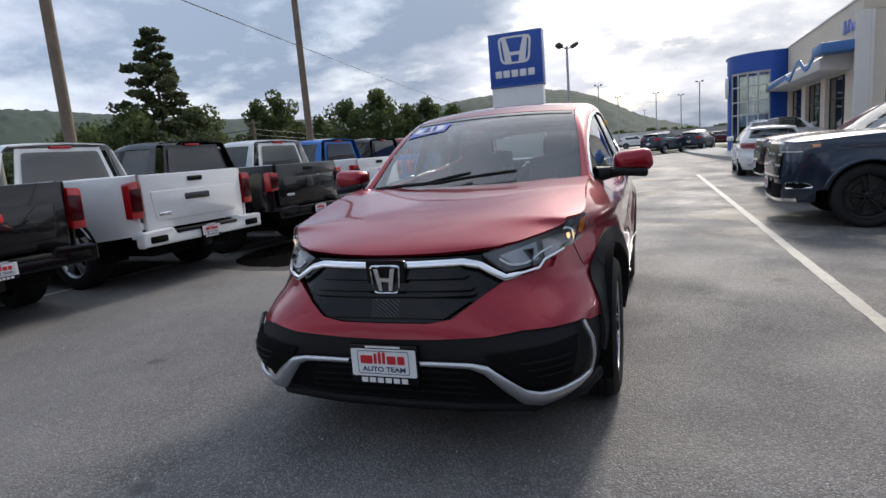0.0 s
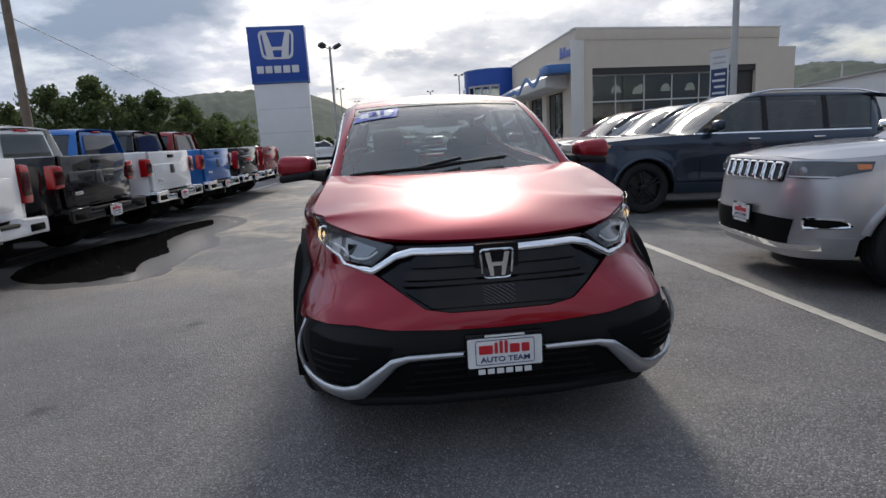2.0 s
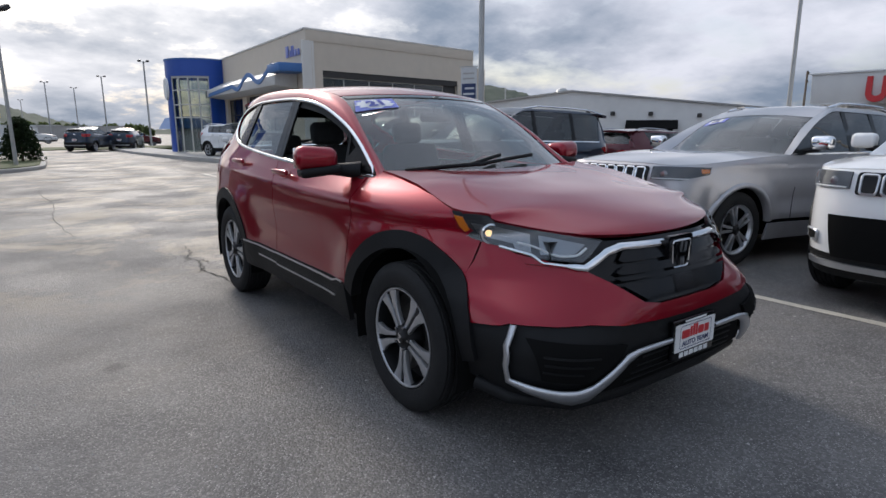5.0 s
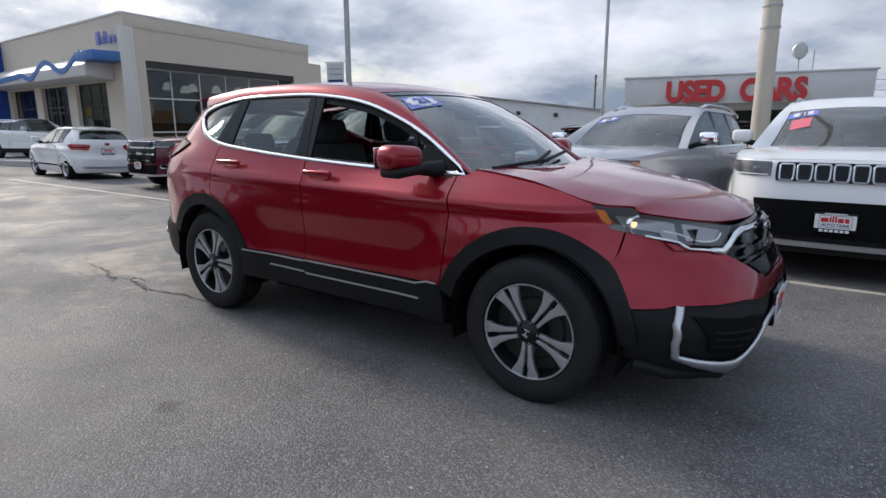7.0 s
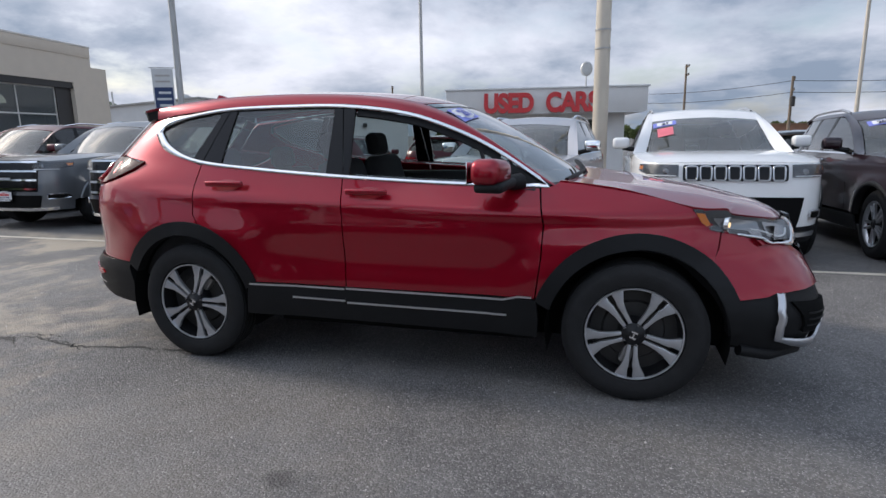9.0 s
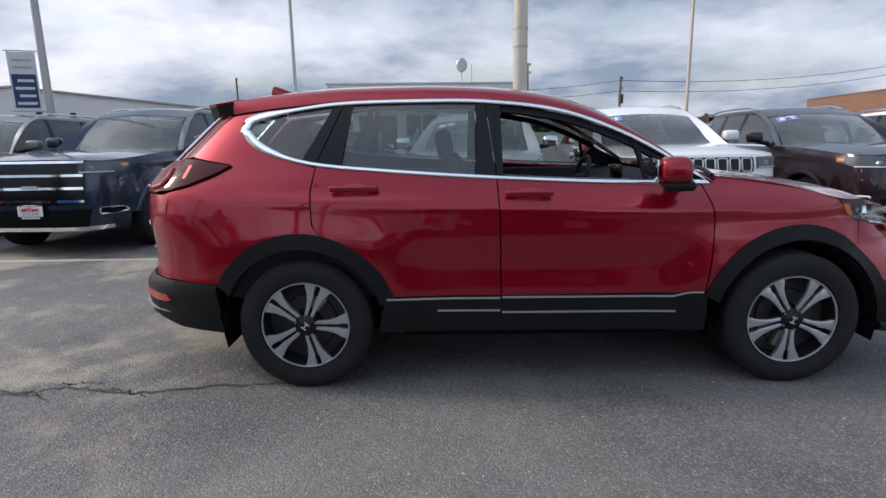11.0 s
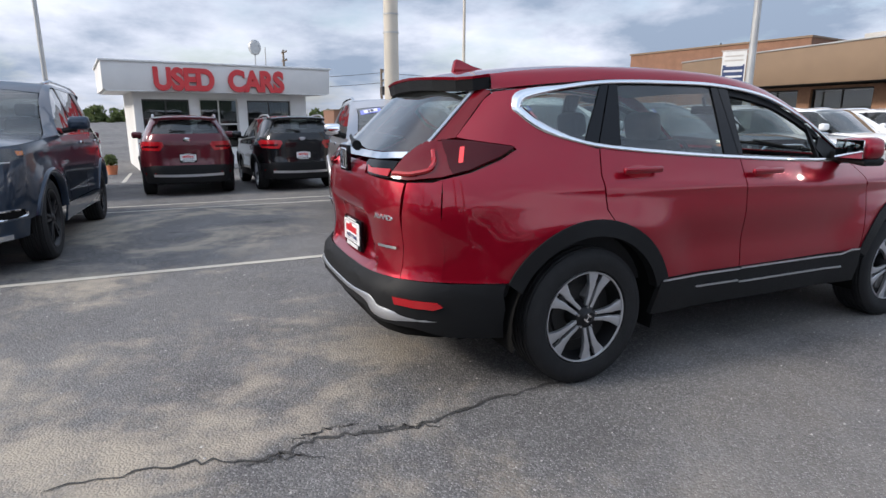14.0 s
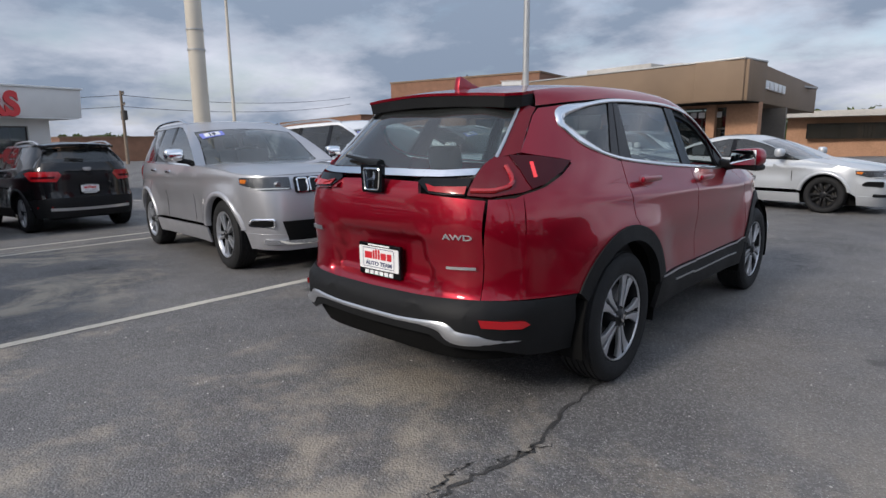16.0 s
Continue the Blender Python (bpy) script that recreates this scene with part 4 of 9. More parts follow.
def leaves(centres, per, size, material, name, parent, seed, flat=1.0, label=""):
    """Many small leaf clumps scattered about the centres (x, y, z, radius)."""
    rng = np.random.default_rng(seed)
    cs = np.repeat(np.array(centres, float), per, axis=0)
    n = len(cs)
    d = rng.normal(size=(n, 3))
    d /= np.linalg.norm(d, axis=1)[:, None]
    p = cs[:, :3] + d * (cs[:, 3] * rng.uniform(0.35, 1.05, n) ** 0.6)[:, None] * np.array([1, 1, flat])
    a = rng.normal(size=(n, 3))
    a /= np.linalg.norm(a, axis=1)[:, None]
    b = np.cross(a, rng.normal(size=(n, 3)))
    b /= np.linalg.norm(b, axis=1)[:, None]
    s = (size * rng.uniform(0.5, 1.3, n))[:, None]
    v = np.stack([p - a * s, p + b * s * 0.55, p + a * s, p - b * s * 0.55], 1).reshape(-1, 3)
    me = bpy.data.meshes.new(name)
    me.from_pydata(v.tolist(), [], np.arange(4 * n).reshape(-1, 4).tolist())
    me.materials.append(material)
    return part(name, me, None, parent, label)


def tree(x, y, h, spread, seed, label="leafy deciduous tree on the roadside bank"):
    rnd = random.Random(seed)
    t = thing("tree", pose(x, y, ground_z(x, y)), label, "tree", "trees beyond the lot")
    trunk = [(0, 0, -0.1), (rnd.uniform(-.1, .1), 0.05, h * 0.25), (rnd.uniform(-.3, .3), rnd.uniform(-.3, .3), h * 0.6), (rnd.uniform(-.4, .4), 0, h * 0.92)]
    bms = [tube(smooth_line(trunk, 4), [0.028 * h * (1 - 0.92 * i / 12) for i in range(13)], 8)]
    cs = []
    for i in range(16):
        f = 0.22 + 0.78 * i / 15
        a = i * 2.4 + rnd.uniform(-.4, .4)
        reach = spread * (math.sin(math.pi * min(1, 0.25 + 0.72 * f)) ** 0.7) * rnd.uniform(0.6, 1.05)
        base = Vector((0, 0, h * f * 0.72))
        tip = Vector((reach * math.cos(a), reach * math.sin(a), h * f * rnd.uniform(0.86, 1.0)))
        bms.append(tube([base, base.lerp(tip, 0.5) + Vector((0, 0, 0.05 * h)), tip], [0.010 * h, 0.006 * h, 0.002 * h], 5))
        cs.append((*tip, spread * rnd.uniform(0.24, 0.42)))
        cs.append((*base.lerp(tip, 0.65), spread * rnd.uniform(0.25, 0.42)))
    cs.append((0, 0, h * 0.93, spread * 0.28))
    part("trunk", join(*bms), BARK, t)
    leaves(cs, 110, 0.022 * h + 0.05, LEAF, "crown", t, seed, 0.8)


def pine(x, y, h, spread, seed):
    rnd = random.Random(seed)
    t = thing("pine_tree", pose(x, y, ground_z(x, y)), "tall open-branched pine beyond the trucks", "tree", "trees beyond the lot")
    bms = [tube([(0, 0, -0.1), (0.1, 0, h * 0.5), (0, 0.1, h)], [0.02 * h, 0.012 * h, 0.002 * h], 8)]
    cs = []
    for i in range(46):
        f = 0.16 + 0.84 * (i / 45)
        a = i * 2.39996
        reach = spread * ((1.02 - f) ** 0.62) * rnd.uniform(0.55, 1.15)
        z = h * f
        tip = Vector((reach * math.cos(a), reach * math.sin(a), z + reach * 0.10))
        bms.append(tube([(0, 0, z - 0.1), tip * 0.5 + Vector((0, 0, z * 0.5 - 0.05)), tip], [0.05, 0.035, 0.015], 4))
        for k in (0.5, 0.75, 1.0):
            if reach * k > 0.3:
                cs.append((tip.x * k, tip.y * k, z + reach * 0.1 * k + rnd.uniform(-.1, .1), 0.20 + 0.22 * reach * (0.7 + 0.3 * rnd.random())))
    cs.append((0, 0, h, 0.35))
    part("trunk", join(*bms), BARK, t)
    leaves(cs, 60, 0.21, NEEDLE, "crown", t, seed, 0.5)


def far(bearing, dist, ex=1.0, ey=-4.4):
    return ex + dist * math.sin(radians(bearing)), ey + dist * math.cos(radians(bearing))


pine(*far(-44.6, 46), 11.2, 4.0, 3)
for i, (bg, dist, h, sp) in enumerate(((-58, 52, 5.8, 3.4), (-55.5, 60, 6.5, 3.0), (-52.5, 44, 6.2, 2.8), (-46.0, 50, 6.9, 2.7), (-43.2, 52, 4.4, 2.4), (-38.6, 62, 8.2, 2.6), (-36.2, 64, 9.0, 2.8), (-33.8, 66, 6.2, 2.2), (-31.3, 70, 6.8, 2.2), (-28.2, 66, 8.6, 3.0), (-25.2, 68, 9.6, 3.2), (-22.6, 70, 7.6, 2.4), (-20.6, 72, 8.8, 2.6), (-18.0, 80, 8.0, 3.0), (-15.5, 84, 6.6, 2.6))):
    tree(*far(bg if bg > -30 else -30 + (bg + 30) * 0.75, dist), h * 0.94, sp, 20 + i)


def belt(name, b0, b1, dist, h, n, seed, label, size=0.35):
    """A far belt of bushes and low trees."""
    rnd = random.Random(seed)
    cs = []
    for i in range(n):
        x, y = far(b0 + (b1 - b0) * (i + rnd.random()) / n, dist * rnd.uniform(0.94, 1.06))
        z = ground_z(x, y)
        hh = h * rnd.uniform(0.55, 1.0)
        for k in range(3):
            cs.append((x + rnd.uniform(-1, 1), y + rnd.uniform(-1, 1), z + hh * (0.15 + 0.3 * k), hh * rnd.uniform(0.28, 0.4)))
    t = thing(name, pose(0, 0, 0), label, "woods", kind="stuff")
    leaves(cs, 70, size, LEAF, "foliage", t, seed, 0.8)


belt("far_woods", -63, -13, 80, 6.2, 130, 4, "dark green belt of bushes and low trees")
belt("far_woods", -13, 9, 230, 4.5, 70, 5, "low line of trees beyond the road", 0.7)
belt("far_woods", 72, 122, 170, 4.2, 120, 6, "low line of trees beyond the rooftops", 0.6)
belt("far_woods", 166, 186, 75, 5.2, 36, 7, "trees behind a low shop", 0.4)


def hills():
    """Wooded ridges beyond the lot, as one rough relief."""
    top = table((-110, 3.5), (-75, 5.5), (-56, 6.0), (-48, 5.4), (-43, 5.0), (-35, 4.3), (-28, 4.0), (-22, 4.2), (-16, 5.0), (-10.5, 5.2), (-7, 4.8), (-4.6, 4.0), (-0.9, 2.2), (3, 0.9), (7, 0.3), (30, 0.3), (36, 4.2), (39, 4.3), (43, 3.6), (50, 1.0), (60, 0.2))
    rows = []
    nz = lambda a, b, c: noise.noise(Vector((a, b, c)))
    for k in range(26):
        f = k / 25
        row = []
        for i in range(0, 681):
            bg = -110 + i * 0.25
            d = 380 + 320 * f
            x, y = far(bg, d)
            hgt = 700 * math.tan(radians(max(top(bg), 0.0))) * math.sin(math.pi / 2 * f) ** 1.2
            hgt += (2.6 * nz(x * 0.11, y * 0.11, 0) + 1.6 * nz(x * 0.29, y * 0.29, 5)) * min(1, hgt / 6)
            row.append(Vector((x, y, hgt - 1.0)))
        rows.append(row)
    solid("wooded_hills", sheet(rows, (0, 0, 1)), FOREST, "dark wooded ridge along the horizon", "hill", kind="structure")


hills()


def shrub(x, y, h, r, seed):
    t = thing("conical_shrub", pose(x, y, 0.14), "dark clipped conical evergreen shrub on the island", "shrub")
    rnd = random.Random(seed)
    part("trunk", tube([(0, 0, 0), (0, 0, h * 0.8)], [0.05, 0.01], 6), BARK, t)
    cs = []
    for i in range(60):
        f = i / 59
        k = r * (1 - f) ** 0.6 * 0.75
        a = i * 2.4
        cs.append((k * math.cos(a), k * math.sin(a), 0.2 + (h - 0.2) * f, 0.25 * r + 0.08))
    leaves(cs, 60, 0.07, SHRUB, "crown", t, seed)


shrub(-2.1, 26.2, 1.6, 0.75, 1)


# ---- poles, lamps and wires ----


def pole(x, y, h, r0, r1, material, label, name="light_pole", heads=(), banner=None, bands=(), base=True, group=""):
    p = thing(name, pose(x, y, ground_z(x, y)), label, "pole", group)
    part("shaft", tube([(0, 0, -0.1), (0, 0, h * 0.5), (0, 0, h)], [r0, (r0 + r1) / 2, r1], 20), material, p)
    if base:
        part("footing", lathe([(-0.2, 0), (-0.2, r0 * 2.6), (0.32, r0 * 2.6), (0.36, r0 * 2.4), (0.36, 0)], 24, "z"), CONCRETE, p, "round concrete footing")
    for z in bands:
        k = r0 + (r1 - r0) * z / h
        part("band", lathe([(z, k), (z, k + 0.012), (z + 0.03, k + 0.012), (z + 0.03, k)], 20, "z"), GALV, p, "metal strap")
    for a, tilt in heads:
        arm = part("arm", tube([(0, 0, h - 0.12), (0.28 * math.sin(radians(a)), 0.28 * math.cos(radians(a)), h - 0.02)], 0.025, 6), material, p)
        head = block(-0.2, 0.2, -0.13, 0.13, -0.08, 0.08, 0.03)
        at(part("lamp_head", head, DARKFRAME, arm, "dark floodlight head"), pose(0.36 * math.sin(radians(a)), 0.36 * math.cos(radians(a)), h + 0.03, tilt, 0, -a))
    if banner:
        a, z0, z1, w = banner
        b = part("banner", block(0.12, 0.12 + w, -0.006, 0.006, z0, z1, 0.003, 1), BANNER, p, "white and navy cloth banner")
        at(b, pose(0, 0, 0, 0, 0, a))
        part("panel", block(0.15, 0.09 + w, -0.011, 0.011, z0 + 0.04, z0 + (z1 - z0) * 0.62, 0.003, 1), NAVY, b, "navy lower panel")
        for i in range(4):
            zz = z0 + 0.1 + i * 0.14
            part("text_bar", block(0.19, 0.05 + w - 0.05 * (i % 2), -0.014, 0.014, zz, zz + 0.05), BANNER, b)
        for i in range(2):
            zz = z0 + (z1 - z0) * (0.72 + 0.12 * i)
            part("text_bar", block(0.19, 0.05 + w, -0.012, 0.012, zz, zz + 0.04), CONCRETE, b)
        for z in (z0 - 0.02, z1 + 0.02):
            part("bracket", tube([(0, 0, z), (0.16 + w, 0, z)], 0.012, 6), GALV, b)
    return p


pole(8.53, -0.96, 11.0, 0.155, 0.125, BEIGEPOLE, "thick beige steel light pole among the parked SUVs", bands=(3.2, 3.55), base=True)
pole(7.6, 8.3, 10.5, 0.075, 0.06, GALV, "grey light pole carrying a banner", banner=(118, 2.05, 3.12, 0.45))
pole(22.5, 7.3, 11.5, 0.09, 0.06, GALV, "slim pale light pole by the service wing")
pole(27.3, -11.9, 12.5, 0.10, 0.06, BEIGEPOLE, "slim pale light pole beyond the office")
pole(7.6, -10.3, 10.5, 0.10, 0.07, GALV, "grey light pole carrying a small banner", banner=(20, 2.3, 3.2, 0.6))
pole(-2.35, 22.9, 5.6, 0.07, 0.05, GALV, "floodlight pole beside the pylon", heads=((60, 35), (240, 35)), base=False)
pole(-11.7, 16, 10.5, 0.15, 0.11, WOODPOLE, "weathered wooden utility pole behind the trucks", name="utility_pole", base=False)
pole(-11.2, 5.3, 10.5, 0.13, 0.11, WOODPOLE, "weathered wooden utility pole behind the trucks", name="utility_pole", base=False)
pole(-12.6, 4.5, 10.5, 0.15, 0.12, BEIGEPOLE, "pale steel pole behind the trucks", base=False)
for bg, el in ((-3.1, 5.0), (-1.7, 3.8), (1.6, 3.8), (3.6, 3.5), (5.4, 4.5), (8.3, 5.9), (0.2, 2.4)):
    pole(*far(bg, 6.8 / math.tan(radians(el)), -0.8, -4.35), 8.2, 0.10, 0.07, GALV, "distant grey street lamp", name="street_lamp", heads=((90, 0), (270, 0)), base=False, group="street lamps along the road")


def utility(x, y, h, rz, label, cross=2.2, drum=True):
    p = thing("utility_pole", pose(x, y, ground_z(x, y), 0, 0, rz), label, "pole", "far utility poles")
    part("shaft", tube([(0, 0, -0.1), (0, 0, h)], [0.16, 0.11], 10), WOODPOLE, p)
    for z in (h - 0.35, h - 1.3):
        c = part("crossarm", block(-cross / 2, cross / 2, -0.16, -0.06, z, z + 0.12, 0.01), WOODPOLE, p)
        for a in (-0.9, -0.45, 0.45, 0.9):
            part("insulator", moved(lathe([(z + 0.12, 0.0), (z + 0.12, 0.04), (z + 0.2, 0.06), (z + 0.26, 0.03), (z + 0.26, 0)], 8, "z"), pose(a * cross / 2, -0.11, 0)), DARKFRAME, c)
    if drum:
        for s in (-0.45, 0.45):
            part("transformer", moved(lathe([(0, 0), (0, 0.22), (0.8, 0.22), (0.86, 0.12), (0.86, 0)], 14, "z"), pose(s, -0.1, h - 2.6)), DARKFRAME, p, "grey transformer drum")
    return p


utility(*far(68.5, 82, -3.5, -2.3), 8.6, 20, "far wooden utility pole over the rooftops", drum=False)
utility(*far(106.3, 62, -3.9, 0.9), 6.6, -12, "wooden utility pole with transformers", cross=1.9)
utility(*far(97.8, 75, -3.9, 0.9), 9.5, 5, "far wooden utility pole with crossarms", drum=False)
utility(*far(-37, 52), 5.4, 40, "wooden utility pole before the woods", drum=False, cross=1.2)


def wire(a, c, sag, r=0.012):
    pts = []
    for i in range(17):
        t = i / 16
        p = Vector(a).lerp(Vector(c), t)
        pts.append(p - Vector((0, 0, sag * 4 * t * (1 - t))))
    solid("overhead_wire", tube(pts, r, 5), WIRE, "thin black overhead wire", "wire", "overhead wires")


wire((-7.0, -14.5, 6.1), (-23.8, 77, 7.7), 0.35, 0.016)
e0, e1, e2 = far(-37, 52), far(-11, 130), far(-70, 60)
for i, dz in enumerate((0.0, -0.45, -0.9)):
    wire((*e0, 4.6 + dz), (*e1, 5.6 + dz), 1.5, 0.03)
    wire((*e0, 4.6 + dz), (*e2, 5.0 + dz), 0.9, 0.03)
f0, f1, f2 = far(106.3, 62, -3.9, 0.9), far(127, 90, -3.9, 0.9), far(88, 80, -3.9, 0.9)
for dz in (6.2, 5.2):
    wire((*f0, dz - 0.6), (*f1, dz + 1.6), 0.8, 0.025)
    wire((*f0, dz - 0.6), (*f2, dz + 0.6), 0.8, 0.025)

# ---- other buildings ----


def service_wing():
    s = thing("service_building", pose(24, 40.4, 0, 0, 0, -56.5), "long white service building with a low gable", "building")
    bm = wall_mesh(0, 31, -0.9, 2.5, [(20.0, 22.9, -0.9, 1.9), (8.0, 11.0, -0.9, 2.2)])
    part("wall", bm, WALLWHITE, s)
    part("gable", prism([(0, 2.5), (31, 2.5), (15.5, 4.2)], 0, 0.3, "y"), WALLWHITE, s)
    part("wall", block(30.7, 31, 0.3, 22, -0.9, 2.5), WALLWHITE, s)
    part("wall", block(0, 0.3, 0.3, 22, -0.9, 2.5), WALLWHITE, s)
    for sg in (0, 1):
        a = [(-0.2, 2.49), (15.5, 4.21), (15.5, 4.33), (-0.2, 2.61)]
        if sg:
            a = [(31 - u, z) for u, z in a][::-1]
        part("roof", prism(a, -0.18, 22.2, "y"), ROOFGREY if sg else CONCRETE, s, "pale roof sheet with edge trim")
    # near-black sheets put the garage's inner darkness into their colour
    part("garage_back", block(18, 25, 4, 4.1, -0.9, 2.4), WELL, s)
    part("garage_back", block(7, 12, 4, 4.1, -0.9, 2.4), WELL, s)
    aw = part("awning", prism([(0.0, 2.05), (-1.3, 1.45), (-1.3, 1.38), (0.0, 1.95)], 19.6, 23.2, "x"), WELL, s, "black sloped awning over the garage opening")
    for u, z in ((16.8, 2.6), (18.6, 2.55), (21.3, 2.5), (24.6, 2.35), (27.5, 2.2)):
        lamp = part("wall_lamp", block(u - 0.16, u + 0.16, -0.22, 0, z - 0.15, z + 0.15, 0.03), DARKFRAME, s, "small dark wall lamp")
        part("lens", block(u - 0.12, u + 0.12, -0.18, -0.04, z - 0.17, z - 0.15), SIGNWHITE, lamp)
    at(part("roof_vent", lathe([(0, 0.45), (0.2, 0.45), (0.3, 0.6), (0.55, 0.5), (0.72, 0.25), (0.76, 0)], 20, "z"), GALV, s, "round metal roof vent"), pose(14.3, 3, 3.95))
    part("flue", tube([(9, 5, 3.2), (9, 5, 5.0)], 0.06, 8), GALV, s)


service_wing()


def office():
    """The small white office with its name on the fascia."""
    o = thing("used_car_office", pose(19.3, 5.2, 0, 0, 0, -82.5) @ Matrix.Diagonal((0.86, 0.86, 1.03, 1)), "small white office with red lettering on a deep fascia", "building")
    n = 8.98
    part("fascia", prism([(-0.0, 2.12), (-0.12, 3.0), (0.9, 3.0), (0.9, 2.12)], -0.05, n + 0.05, "x", 0.02), WALLWHITE, o, "deep white fascia")
    part("coping", block(-0.12, n + 0.12, -0.18, 6.2, 3.0, 3.06, 0.01), SIGNWHITE, o)
    part("side_fascia", block(n - 0.05, n + 0.05, 0.9, 6.2, 2.12, 3.0), WALLWHITE, o)
    part("side_fascia", block(-0.05, 0.05, 0.9, 6.2, 2.12, 3.0), WALLWHITE, o)
    wins = [(1.3, 3.1), (5.5, 7.45)]
    holes = [(a, c, 0.72, 1.85) for a, c in wins] + [(3.5, 5.1, 0.1, 1.9)]
    w0, w1 = 1.0, 8.2
    part("wall", wall_mesh(w0, w1, -0.75, 2.12, holes, 0.2, 0.9), WALLWHITE, o)
    part("wall", block(w0, w0 + 0.2, 1.1, 6, -0.75, 2.12), WALLWHITE, o)
    part("wall", block(w1 - 0.2, w1, 1.1, 6, -0.75, 2.12), WALLWHITE, o)
    part("wall", block(w0, w1, 6, 6.2, -0.75, 2.12), WALLWHITE, o)
    part("ceiling_panel", block(0.05, n - 0.05, 0.0, 6.0, 2.08, 2.12), SIGNWHITE, o)
    part("room_floor", block(w0 + 0.2, w1 - 0.2, 1.1, 6, -0.35, -0.3), INFLOOR, o)
    part("room_wall", block(w0 + 0.2, w1 - 0.2, 4.2, 4.3, -0.3, 2.08), INSIDE, o)
    for a, c in wins:
        window(o, a, c, 0.72, 1.85, [a + (c - a) * 0.5], [1.2], y=1.0, bar=0.05, frame_m=DARKFRAME)
    window(o, 3.5, 5.1, 0.1, 1.9, [4.3], [1.0], y=1.0, bar=0.06, frame_m=PALEFRAME, name="door")
    part("plinth", block(w0 - 0.02, w1 + 0.02, 0.86, 0.898, -0.75, -0.45), CONCRETE, o)
    # raised lettering, letter by letter
    words = (("USED", 1.72, 2.28), ("CARS", 4.55, 2.35))
    for word, u0, width in words:
        total = 0.0
        made = []
        for ch in word:
            bm, w = letters(ch, 0.70, 0.10, 0.045)
            made.append((ch, bm, w))
            total += w
        gap = (width - total) / (len(word) - 1)
        u = u0
        for ch, bm, w in made:
            at(part("letter", bm, LETTERRED, o, "red raised letter " + ch), pose(u, -0.16, 2.16, -7))
            u += w + gap
    # floodlight and mast on the roof
    fl = part("roof_floodlight", lathe([(0.10, 0), (0.10, 0.24), (0.02, 0.30), (-0.14, 0.20), (-0.20, 0.08), (-0.20, 0)], 24, "y"), GALV, o, "round floodlight on the roof")
    at(fl, pose(6.6, 3.2, 3.95, 0, 0, 180))
    part("bracket", tube([(6.6, 3.2, 3.06), (6.6, 3.2, 3.75)], 0.03, 8), GALV, o)
    part("bracket", block(6.2, 7.0, 3.0, 3.4, 3.06, 3.14), DARKFRAME, o)
    part("mast", tube([(7.15, 3.4, 3.06), (7.15, 3.4, 4.0)], 0.025, 6), GALV, o)
    pot = thing("flower_pot", pose(18.7, 5.2, ground_z(18.7, 5.2)), "small potted plant by the office wall", "plant")
    part("pot", lathe([(0, 0), (0, 0.13), (0.3, 0.18), (0.3, 0.15), (0.2, 0.13), (0.2, 0)], 16, "z"), POSTER, pot)
    leaves([(0, 0, 0.45, 0.2), (0.1, 0, 0.5, 0.16), (-0.1, 0.08, 0.5, 0.16)], 90, 0.06, LEAF, "foliage", pot, 8)


office()


